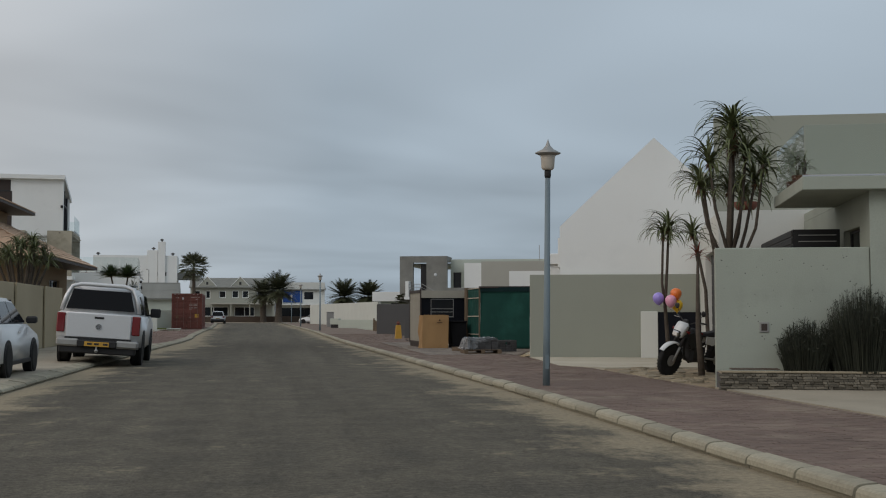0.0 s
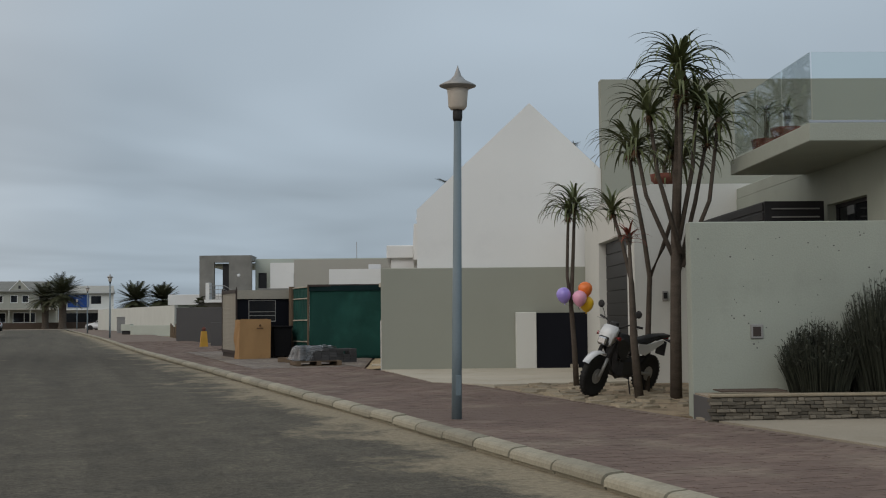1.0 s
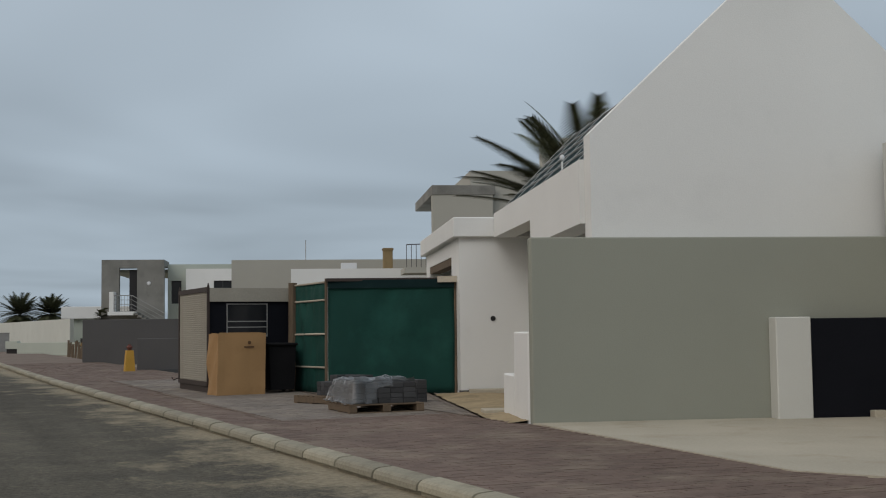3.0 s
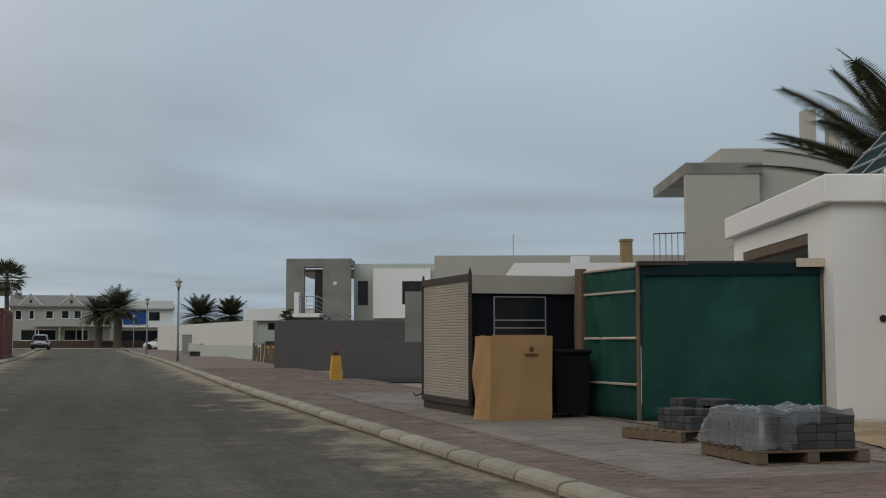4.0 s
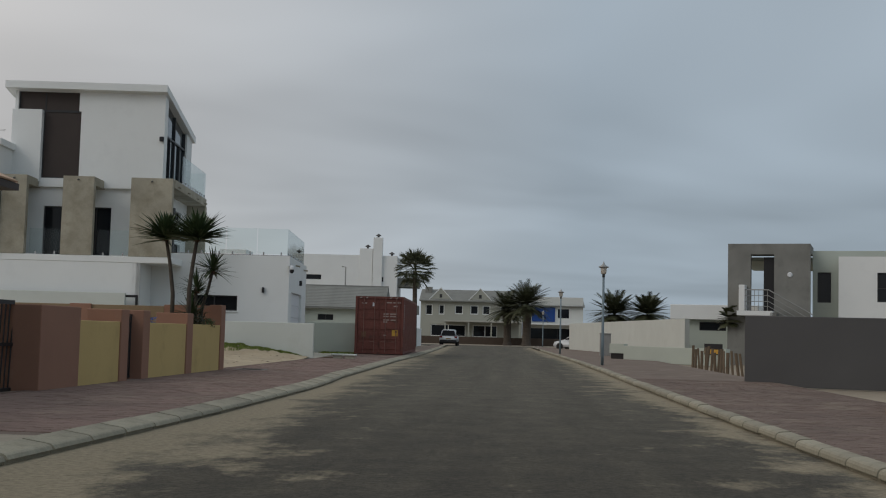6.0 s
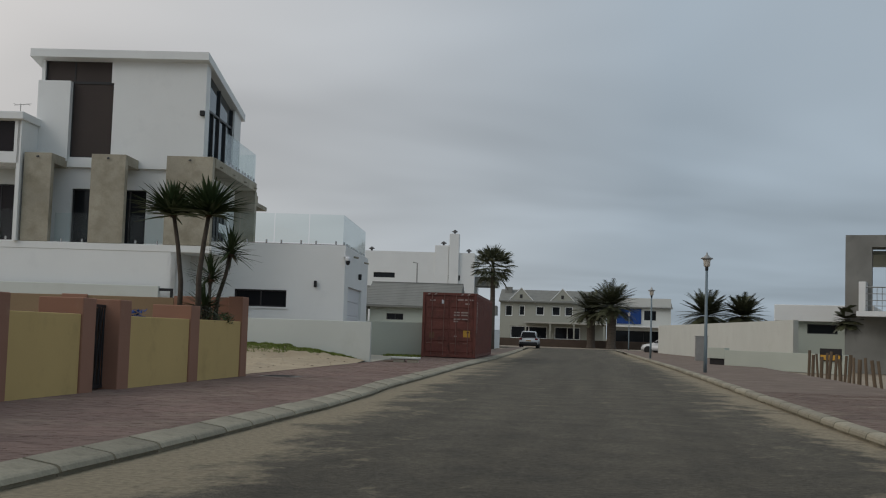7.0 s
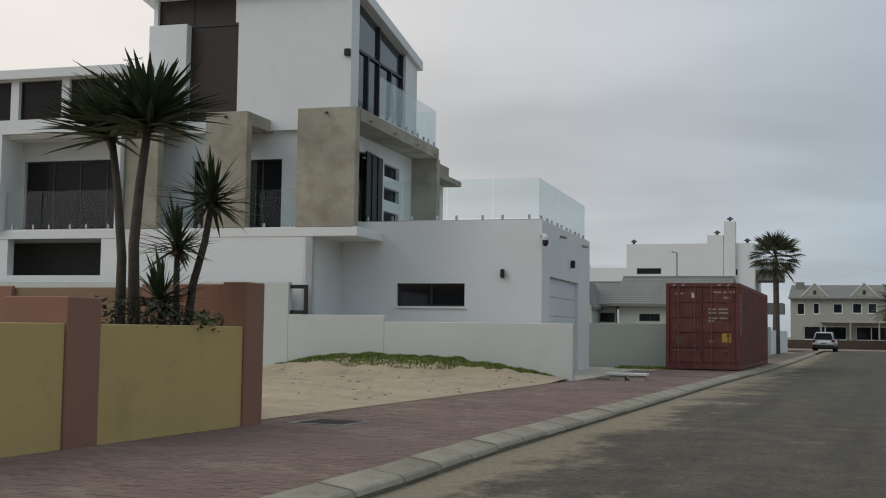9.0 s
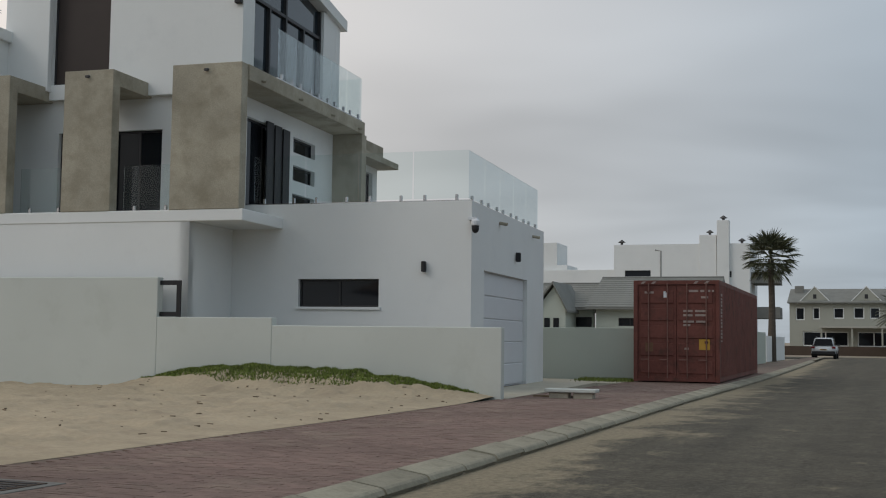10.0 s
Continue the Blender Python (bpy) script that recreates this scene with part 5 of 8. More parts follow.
for x in (0.05, 0.49):
    part("wheel", lathe([(0.09, 0.0), (0.09, 0.04)], 14, Matrix.Translation((x, 0.55, PAVE + 0.09)) @ Matrix.Rotation(radians(90), 4, "Y")), M_TYRE, bin_)


def net_fence():
    f = thing("shade_net_fence", "construction fence of dark green shade net on timber posts", "fence", FR)
    def panel(name, p, q, z0, z1, mat=M_NET, sag=0.05):
        p, q = Vector(p), Vector(q)
        d = (q - p)
        nrm = Vector((d.y, -d.x, 0)).normalized()
        bm = bmesh.new()
        nu, nz = 26, 16
        g = [[bm.verts.new((*(p + d * i / nu + nrm * sag * (noise.noise(Vector((i * 0.25, j * 0.25, p.x))) + 0.4 * noise.noise(Vector((i * 0.8, j * 0.3, p.x))))).to_2d(), z0 + (z1 - z0) * j / nz)) for i in range(nu + 1)] for j in range(nz + 1)]
        for j in range(nz):
            for i in range(nu):
                bm.faces.new((g[j][i], g[j][i + 1], g[j + 1][i + 1], g[j + 1][i]))
        ob = part(name, bm, mat, f, smooth=True)
        md = ob.modifiers.new("thick", "SOLIDIFY")
        md.thickness = 0.01
    panel("net", (-2.40, 8.42, 0), (0.08, 8.2, 0), PAVE - 0.02, 2.34)
    panel("net", (-3.05, 9.95, 0), (-2.44, 8.5, 0), PAVE, 2.32)
    panel("net", (-2.9, 12.5, 0), (-3.05, 10.0, 0), PAVE, 2.2)
    for (x, y), h, r in (((-2.44, 8.42), 2.38, 0.03), ((-3.10, 9.97), 2.36, 0.09), ((0.1, 8.22), 2.36, 0.03)):
        part("post", tube([(x, y, PAVE - 0.02), (x + 0.01, y, h)], r, 8), M_TIMBER, f)
    for z in (0.62, 1.28, 1.95, 2.3):
        part("rail", tube([(-3.05, 9.93, z), (-2.46, 8.47, z + 0.01)], 0.02, 6), M_PALETIMBER, f)
    part("top_rail", box(-2.44, 0.1, 8.26, 8.33, 2.32, 2.38), M_DARKBROWN, f).matrix_local = pose(0, 0.05, 0)
    part("hem", prism([(-2.40, 8.37), (0.08, 8.15), (0.08, 8.165), (-2.40, 8.385)], 2.18, 2.345, "z"), M_NETROOF, f, "dark folded top hem of the net")
    part("timber_block", box(-0.25, 0.15, 8.1, 8.2, 2.28, 2.4), M_PALETIMBER, f)
net_fence()


# ---- pallets with grey pavers ----
def pallet(m, label):
    p = thing("pallet", label, "pallet", m, "pallets")
    slat = mesh_of("deck_board", box(0, 1.18, -0.05, 0.05, 0, 0.022, 0.004), M_TIMBER)
    for i in range(7):
        piece("deck_board", slat, p, Matrix.Translation((0, 0.06 + i * 0.17, 0.12)))
    for i in range(3):
        piece("bottom_board", slat, p, Matrix.Translation((0, 0.06 + i * 0.51, 0.0)))
    blk = mesh_of("block", box(0, 0.12, 0, 1.14, 0, 0.096, 0.004), M_TIMBER)
    for x in (0.0, 0.53, 1.06):
        piece("stringer", blk, p, Matrix.Translation((x, 0, 0.023)))
    return p


pallet(pose(6.83, 36.68, PAVE - 0.01, 0, 0, -2), "weathered timber pallet under film-wrapped pavers")
pallet(pose(7.25, 39.0, PAVE - 0.01, 0, 0, 22) @ Matrix.Diagonal((0.62, 0.8, 1, 1)), "weathered timber pallet holding loose grey pavers")


def paver_stack(m, cols, rows, layers, seed, label, ragged=0.0):
    s = thing("paver_stack", label, "pavers", m, "paver stacks")
    rnd = random.Random(seed)
    me = mesh_of("paver", box(0, 0.196, 0, 0.096, 0, 0.076, 0.006), M_GREYPAVER)
    for k in range(layers):
        for i in range(cols):
            for j in range(rows):
                edge = i in (0, cols - 1) or j in (0, rows - 1) or k == layers - 1
                if not edge or (ragged and k >= layers - 2 and rnd.random() < ragged):
                    continue
                piece("paver", me, s, Matrix.Translation((i * 0.2 + rnd.uniform(-0.004, 0.004), j * 0.1 + rnd.uniform(-0.003, 0.003), k * 0.078)) @ Matrix.Rotation(rnd.uniform(-0.02, 0.02), 4, "Z"))
    return s


PZ = PAVE - 0.01 + 0.142
paver_stack(pose(6.9, 36.74, PZ, 0, 0, -2), 5, 10, 4, 1, "stack of dark grey concrete pavers under film")
paver_stack(pose(7.42, 39.1, PZ, 0, 0, 22), 2, 5, 3, 2, "loose stack of grey concrete pavers", 0.3)
paver_stack(pose(7.85, 39.3, PAVE - 0.01, 0, 0, 22), 2, 7, 6, 3, "tall stack of grey concrete pavers", 0.4)
paver_stack(pose(8.15, 38.6, PAVE - 0.01, 0, 0, 10), 4, 6, 5, 4, "rough stack of grey concrete pavers", 0.4)


def film():
    """Crumpled film thrown over the wrapped stack."""
    bm = bmesh.new()
    nx, ny = 30, 26
    x0, x1, y0, y1, top = -0.16, 1.02, -0.13, 1.08, 0.345
    g = []
    for j in range(ny + 1):
        row = []
        for i in range(nx + 1):
            u, v = i / nx, j / ny
            x, y = x0 + (x1 - x0) * u, y0 + (y1 - y0) * v
            inside = min(x - 0.0, 1.0 - x, y - 0.0, 1.0 - y)
            h = top if inside > 0.01 else max(0.02, top + 0.0 + inside * 3.2)
            h += 0.04 * noise.noise(Vector((x * 5, y * 5, 0))) + 0.06 * abs(noise.noise(Vector((x * 9 + y * 6, y * 8, 3)))) + 0.012 * noise.noise(Vector((x * 30, y * 30, 3)))
            x += 0.03 * noise.noise(Vector((y * 8, h * 12, 1)))
            y += 0.03 * noise.noise(Vector((x * 8, h * 12, 7)))
            row.append(bm.verts.new((x, y, h)))
        g.append(row)
    for j in range(ny):
        for i in range(nx):
            x, y = g[j][i].co.x, g[j][i].co.y
            if (y < 0.06 and g[j][i].co.z < 0.30 and x > 0.22 + 1.6 * g[j][i].co.z) or (x > 0.95 and g[j][i].co.z < 0.30):
                continue
            bm.faces.new((g[j][i], g[j][i + 1], g[j + 1][i + 1], g[j + 1][i]))
    ob = part("plastic_film", bm, M_FILM, smooth=True)
    ob.matrix_world = pose(6.9, 36.74, PZ, 0, 0, -2)
    tagged(ob, "crumpled translucent plastic film over the pavers", "plastic film")
film()


# ---- hydrant marker ----
hy = thing("marker_post", "yellow concrete marker post with a rusty red cap", "marker post", frame_at(7.22, 59.95, 4))
part("post", prism([(-0.17, PAVE - 0.01), (0.17, PAVE - 0.01), (0.11, 0.80), (-0.11, 0.80)], -0.12, 0.12), M_YELLOW, hy)
part("cap", lathe([(0.06, 0.8), (0.07, 0.86), (0.10, 0.88), (0.10, 0.93), (0.05, 0.96), (0.05, 1.0)], 10), M_RUST, hy)


# ---- leaves ----
def blade(mat, elev, length, width, bend, segs=6, fold=0.35):
    """One long leaf that starts at an angle and curves over."""
    bm = bmesh.new()
    x, z, a = 0.0, 0.0, elev
    rows = []
    for i in range(segs + 1):
        t = i / segs
        w = width * min(1.0, 0.6 + 2.5 * t) * (1 - t ** 2.0) + 0.002
        rows.append((bm.verts.new((x, -w, z + fold * w)), bm.verts.new((x, 0, z)), bm.verts.new((x, w, z + fold * w))))
        x += length / segs * math.cos(a)
        z += length / segs * math.sin(a)
        a -= bend / segs * (0.5 + t)
    for r0, r1 in zip(rows, rows[1:]):
        for k in (0, 1):
            bm.faces.new((r0[k], r0[k + 1], r1[k + 1], r1[k]))
    return mesh_of("leaf", bm, mat)


ALOE_LEAVES = [blade(M_ALOE, radians(e), L, 0.025, radians(b), 8) for e, L, b in ((80, 0.56, 70), (66, 0.74, 120), (52, 0.82, 140), (38, 0.84, 140), (24, 0.82, 130), (8, 0.74, 105), (60, 0.78, 155), (-10, 0.60, 65))]
RED_LEAVES = [blade(M_ALOERED, radians(e), 0.34, 0.018, radians(b)) for e, b in ((65, 70), (40, 90), (15, 80))]
YUCCA_LEAVES = [blade(M_YUCCA, radians(e), L, 0.038, radians(b), 5) for e, L, b in ((80, 0.44, 4), (62, 0.52, 6), (46, 0.60, 8), (34, 0.64, 8), (24, 0.66, 8), (15, 0.66, 9), (7, 0.66, 10), (0, 0.62, 10))]
YUCCA_YOUNG = [blade(M_YUCCA, radians(e), L, 0.026, radians(b), 5) for e, L, b in ((84, 0.52, 4), (60, 0.58, 6), (40, 0.60, 8), (24, 0.62, 8), (10, 0.64, 10), (-6, 0.62, 10), (-24, 0.56, 12))]


def rosette(parent, at, leaves, n, seed, size=1.0, skirt=0.0, core=0.05, core_mat=None):
    """A head of leaves: a heart with single leaves round it."""
    rnd = random.Random(seed)
    heart = part("crown", lathe([(core * 0.8, -0.12), (core, 0.0), (core * 0.6, 0.08), (0.01, 0.14)], 8), core_mat or M_TRUNK, parent)
    heart.matrix_local = Matrix.Translation(at)
    for i in range(n):
        me = leaves[i % len(leaves)]
        s = size * rnd.uniform(0.8, 1.15)
        ob = piece("leaf", me, heart, Matrix.Translation((0, 0, rnd.uniform(-0.1, 0.06))) @ Matrix.Rotation(i * 2.39996 + rnd.uniform(-0.3, 0.3), 4, "Z") @ Matrix.Rotation(rnd.uniform(-0.15, 0.15), 4, "Y") @ Matrix.Scale(s, 4))
    if skirt:
        b = bmesh.new()
        for i in range(40 if skirt < 0.5 else 160):
            a, L = rnd.uniform(0, math.tau), skirt * rnd.uniform(0.4, 1)
            c, s_ = math.cos(a), math.sin(a)
            w = 0.012
            vs = [b.verts.new(v) for v in ((c * 0.05 - s_ * w, s_ * 0.05 + c * w, -0.05), (c * 0.05 + s_ * w, s_ * 0.05 - c * w, -0.05), (c * (0.08 + 0.1 * rnd.random()), s_ * (0.08 + 0.1 * rnd.random()), -0.05 - L))]
            b.faces.new(vs)
        part("dry_skirt", b, M_DEADLEAF, heart)
    return heart


def aloe(base, label, stems, seed):
    """stems: lists of points from the foot to the head, in metres from the foot."""
    a = thing("aloe_tree", label, "aloe tree", pose(base[0], base[1], PAVE - 0.03), "aloe trees")
    for k, (pts, r0, r1, n, size, red) in enumerate(stems):
        part("trunk" if k == 0 else "stem", tube(pts, [0.68 * (r0 + (r1 - r0) * i / (len(pts) - 1)) for i in range(len(pts))], 8), M_TRUNK, a, smooth=True)
        rosette(a, pts[-1], RED_LEAVES if red else ALOE_LEAVES, n, seed * 10 + k, size, 0.0 if red else (0.9 if n > 50 else 0.16 * size))
    return a


aloe((9.87, 26.1), "slender aloe tree with balloons tied to its trunk", [([(0, 0, 0), (-0.03, 0, 0.7), (-0.09, -0.02, 1.45), (-0.03, 0.0, 2.3), (0.02, 0.0, 3.25)], 0.085, 0.04, 44, 1.05, False), ([(-0.09, -0.02, 1.45), (-0.15, 0.0, 2.0), (-0.14, -0.02, 2.6), (-0.13, -0.05, 3.1)], 0.05, 0.038, 36, 0.9, False)], 1)
aloe((10.1, 24.1), "forked aloe tree behind the motorcycle", [([(0.0, 0, 0), (-0.02, 0.1, 1.0), (-0.03, 0.15, 1.8), (-0.10, 0.35, 2.5), (-0.15, 0.6, 3.05)], 0.075, 0.04, 44, 1.0, False), ([(0.12, 0, 0), (0.2, 0.05, 1.0), (0.25, 0.05, 1.9), (0.10, -0.05, 2.6), (-0.02, -0.02, 3.3), (-0.10, 0.03, 4.0)], 0.08, 0.042, 46, 1.2, False), ([(0.25, 0.05, 1.9), (0.40, -0.15, 2.4), (0.52, -0.36, 3.0), (0.6, -0.45, 3.9)], 0.06, 0.045, 46, 1.2, False)], 2)
aloe((9.44, 22.85), "slim aloe tree with a small red head", [([(0, 0, 0), (-0.04, 0.08, 0.9), (0.0, 0.2, 1.7), (0.11, 0.46, 2.5)], 0.11, 0.035, 22, 1.05, True)], 3)
aloe((9.85, 22.45), "tall many-headed aloe tree beside the concrete wall", [([(0, 0, 0), (0.02, 0, 1.2), (0.0, -0.1, 2.6), (0.03, -0.2, 4.0), (0.02, -0.3, 5.05)], 0.14, 0.085, 74, 1.2, False), ([(0.02, -0.15, 2.4), (0.24, -0.22, 3.5), (0.30, -0.28, 4.5)], 0.06, 0.04, 44, 1.1, False), ([(0.02, -0.2, 2.2), (-0.26, -0.05, 3.4), (-0.36, 0.0, 4.35)], 0.06, 0.04, 44, 1.1, False), ([(0.02, -0.05, 1.8), (0.40, 0.0, 3.0), (0.56, -0.1, 3.95)], 0.06, 0.04, 44, 1.1, False), ([(0.02, -0.1, 2.0), (-0.36, 0.15, 3.1), (-0.48, 0.2, 3.85)], 0.055, 0.04, 42, 1.05, False), ([(0.1, -0.1, 2.0), (0.50, -0.25, 3.0), (0.66, -0.3, 4.25)], 0.055, 0.04, 44, 1.1, False), ([(0.02, -0.1, 2.0), (0.12, 0.1, 3.0), (0.14, 0.2, 3.8)], 0.055, 0.04, 40, 1.05, False), ([(0.02, -0.1, 2.4), (-0.05, -0.35, 3.4), (-0.08, -0.45, 4.6)], 0.055, 0.04, 42, 1.1, False)], 4)
pot = thing("potted_aloe", "aloe in a round terracotta bowl on the terrace edge", "pot plant", FR @ pose(5.52, -5.98, 3.79))
part("bowl", lathe([(0.16, 0.0), (0.26, 0.1), (0.28, 0.22), (0.26, 0.22), (0.2, 0.15)], 16), M_TERRACOTTA, pot, smooth=True)
rosette(pot, (0, 0, 0.35), ALOE_LEAVES, 22, 77, 0.9)
for u, v, zz, k in ((1.75, 1.5, 0.42, 81), (1.8, 2.6, 0.6, 82)):
    bp_ = thing("potted_aloe", "aloe in a terracotta bowl behind the balcony glass", "pot plant", FC @ pose(u, v, 3.725))
    part("bowl", lathe([(0.13, 0.0), (0.2, 0.1), (0.22, 0.22), (0.2, 0.22), (0.15, 0.15)], 16), M_TERRACOTTA, bp_, smooth=True)
    part("stem", tube([(0, 0, 0.12), (0.02, 0, zz)], [0.04, 0.03], 8), M_TRUNK, bp_)
    rosette(bp_, (0.02, 0, zz), ALOE_LEAVES, 24, k, 0.5)

# ---- balloons ----
for c, dx, dy, dz in (("violet", -0.28, -0.05, 0.03), ("pink", -0.04, -0.2, -0.03), ("orange", 0.12, -0.1, 0.13), ("yellow", 0.16, -0.06, -0.13)):
    bal = thing("balloon", f"round {c} balloon tied to the aloe trunk", "balloon", pose(9.86 + dx, 26.0 + dy, 1.70 + dz, 0, 20 * dx, 0), "balloons")
    part("skin", lathe([(0.002, -0.155), (0.05, -0.135), (0.105, -0.075), (0.13, 0.0), (0.125, 0.06), (0.085, 0.115), (0.03, 0.14), (0.002, 0.142)], 18), M_BALLOONS[c], bal, smooth=True)
    part("knot", lathe([(0.012, -0.175), (0.006, -0.155)], 8), M_BALLOONS[c], bal)
    part("string", tube([(0, 0, -0.17), (-dx * 0.6, -dy * 0.5, -0.2), (-dx, -dy + 0.02, -dz)], 0.003, 4), M_PLASTIC, bal)


# ---- motorcycle ----
def motorcycle():
    m = thing("motorcycle", "white and black off-road motorcycle leaning on its stand", "motorcycle", pose(8.92, 23.52, PAVE - 0.02, 0, 0, 27) @ pose(0, 0, 0, 14, 0, 0))
    steer = Matrix.Translation((0.12, 0, 0)) @ Matrix.Rotation(radians(3), 4, Vector((0.38, 0, 0.92))) @ Matrix.Translation((-0.12, 0, 0))
    turned = Matrix.Rotation(radians(90), 4, "X")
    def wheel(x, r, w, name, m0=Matrix()):
        wh = part(name, lathe([(r - 0.09, -w * 0.3), (r - 0.05, -w / 2), (r - 0.015, -w * 0.4), (r, 0), (r - 0.015, w * 0.4), (r - 0.05, w / 2), (r - 0.09, w * 0.3)], 34, turned), M_TYRE, m, smooth=True)
        wh.matrix_local = m0 @ pose(x, 0, r)
        knobs = bmesh.new()
        for k in range(30):
            a = k * math.tau / 30
            for y in (-0.3, 0.3):
                add_box(knobs, -0.013, 0.013, (y - 0.13) * w, (y + 0.13) * w, r - 0.014, r + 0.001, m=Matrix.Rotation(a + 0.1 * (y > 0), 4, "Y"))
        part("tread_blocks", knobs, M_TYRE, wh)
        part("rim", lathe([(r - 0.11, -w * 0.25), (r - 0.088, -w * 0.28), (r - 0.088, w * 0.28), (r - 0.11, w * 0.25), (r - 0.11, -w * 0.25)], 30, turned), M_PLASTIC, wh)
        part("hub", lathe([(0.05, -0.06), (0.06, 0.0), (0.05, 0.06)], 12, turned), M_GALV, wh)
        sp = bmesh.new()
        for k in range(16):
            a = k * math.tau / 16
            add_tube(sp, [(0.05 * math.cos(a), 0.03 * (-1) ** k, 0.05 * math.sin(a)), ((r - 0.1) * math.cos(a + 0.2), 0, (r - 0.1) * math.sin(a + 0.2))], [0.003, 0.003], 4)
        part("spokes", sp, M_GALV, wh)
        part("brake_disc", lathe([(0.12, 0.045), (0.12, 0.05)], 20, turned), M_GALV, wh)
    def front(ob):
        ob.matrix_local = steer
        return ob
    wheel(0.0, 0.34, 0.10, "front_wheel", steer)
    wheel(1.40, 0.32, 0.13, "rear_wheel")
    for y in (-0.095, 0.095):
        front(part("fork_leg", tube([(0.0, y, 0.34), (0.14, y, 0.66)], 0.027, 10), M_GALV, m, smooth=True))
        front(part("fork_tube", tube([(0.13, y, 0.64), (0.32, y, 1.06)], 0.033, 10), M_PLASTIC, m, smooth=True))
    guard = bmesh.new()
    arc = [radians(a) for a in range(48, 146, 12)]
    rows = []
    for a in arc:
        wv = 0.075 - 0.02 * abs(a - 1.7)
        rows.append([guard.verts.new((rr * math.cos(a), y, 0.34 + rr * math.sin(a))) for rr, y in ((0.385, -wv), (0.405, 0.0), (0.385, wv), (0.375, wv), (0.392, 0.0), (0.375, -wv))])
    for r0, r1 in zip(rows, rows[1:]):
        for k in range(6):
            guard.faces.new((r0[k], r0[(k + 1) % 6], r1[(k + 1) % 6], r1[k]))
    guard.faces.new(rows[0])
    guard.faces.new(rows[-1][::-1])
    front(part("front_mudguard", guard, M_CARWHITE, m, "white front mudguard", smooth=True))
    mask = bmesh.new()
    add_prism(mask, [(0.05, 0.84), (0.12, 0.82), (0.25, 0.90), (0.28, 1.12), (0.20, 1.16), (0.08, 1.02)], -0.15, 0.15)
    for v in mask.verts:
        v.co.y *= 0.72 + 0.5 * (v.co.z - 0.74)
    bmesh.ops.bevel(mask, geom=mask.edges[:], offset=0.025, segments=2, affect="EDGES")
    fa = front(part("headlamp_fairing", mask, M_CARWHITE, m, "white headlamp fairing", smooth=True))
    part("lamp_surround", box(-0.02, 0.06, -0.095, 0.095, 0.845, 0.99, 0.02), M_PLASTIC, fa).matrix_local = pose(-0.075, 0, 0, 0, 8, 0)
    hl = part("headlamp", box(-0.045, 0.02, -0.078, 0.078, 0.86, 0.975, 0.02), M_CHROME, fa, "clear headlamp glass")
    hl.matrix_local = pose(-0.08, 0, 0.0, 0, 8, 0)
    tank = bmesh.new()
    add_prism(tank, [(0.36, 0.80), (0.42, 0.98), (0.58, 1.02), (0.80, 0.90), (0.78, 0.74), (0.52, 0.68)], -0.13, 0.13)
    bmesh.ops.bevel(tank, geom=tank.edges[:], offset=0.04, segments=2, affect="EDGES")
    part("tank", tank, M_PLASTIC, m, smooth=True)
    for y in (-1, 1):
        part("shroud", prism([(0.26, 0.92), (0.42, 0.96), (0.60, 0.84), (0.56, 0.62), (0.46, 0.60), (0.30, 0.76)], y * 0.145 - 0.012, y * 0.145 + 0.012), M_PLASTIC, m, "black tank shroud")
        part("side_panel", prism([(0.86, 0.70), (1.08, 0.66), (1.56, 0.86), (1.52, 0.92), (1.1, 0.84), (0.86, 0.86)], y * 0.135 - 0.01, y * 0.135 + 0.01), M_CARWHITE, m, "white side panel")
        part("swingarm", tube([(0.93, y * 0.1, 0.38), (1.40, y * 0.1, 0.32)], 0.026, 8), M_GALV, m)
    seat = bmesh.new()
    add_prism(seat, [(0.70, 0.92), (0.95, 0.90), (1.5, 0.97), (1.5, 0.91), (1.05, 0.82), (0.72, 0.84)], -0.11, 0.11)
    bmesh.ops.bevel(seat, geom=seat.edges[:], offset=0.025, segments=2, affect="EDGES")
    st = part("seat", seat, M_PLASTIC, m, smooth=True)
    part("seat_stripe", box(0.66, 0.76, -0.115, 0.115, 0.88, 0.93, 0.01), M_REDLAMP, st, "red front edge of the seat")
    part("tail", prism([(1.44, 0.88), (1.80, 0.94), (1.82, 0.97), (1.48, 0.97)], -0.07, 0.07), M_PLASTIC, m)
    part("tail_lamp", box(1.76, 1.82, -0.05, 0.05, 0.87, 0.93, 0.01), M_REDLAMP, m)
    part("plate_holder", box(1.70, 1.72, -0.09, 0.09, 0.62, 0.86), M_PLASTIC, m)
    part("engine", box(0.48, 0.92, -0.15, 0.15, 0.30, 0.62, 0.05), M_PLASTIC, m)
    cy = part("cylinder", box(0.50, 0.68, -0.09, 0.09, 0.56, 0.76, 0.02), M_PLASTIC, m)
    for i in range(6):
        part("fin", box(0.48, 0.70, -0.105, 0.105, 0.575 + i * 0.028, 0.583 + i * 0.028), M_GALV, cy)
    part("radiator", box(0.36, 0.40, -0.12, 0.12, 0.58, 0.82, 0.008), M_PLASTIC, m)
    part("frame_tube", tube([(0.30, 0, 0.98), (0.40, 0, 0.42), (0.58, 0, 0.28), (0.95, 0, 0.30), (1.05, 0, 0.78)], 0.025, 8), M_PLASTIC, m)
    part("exhaust", tube([(0.52, 0.12, 0.55), (0.42, 0.15, 0.36), (0.7, 0.17, 0.30), (1.05, 0.17, 0.58), (1.6, 0.17, 0.82)], [0.022, 0.022, 0.025, 0.04, 0.048], 10), M_PLASTIC, m, smooth=True)
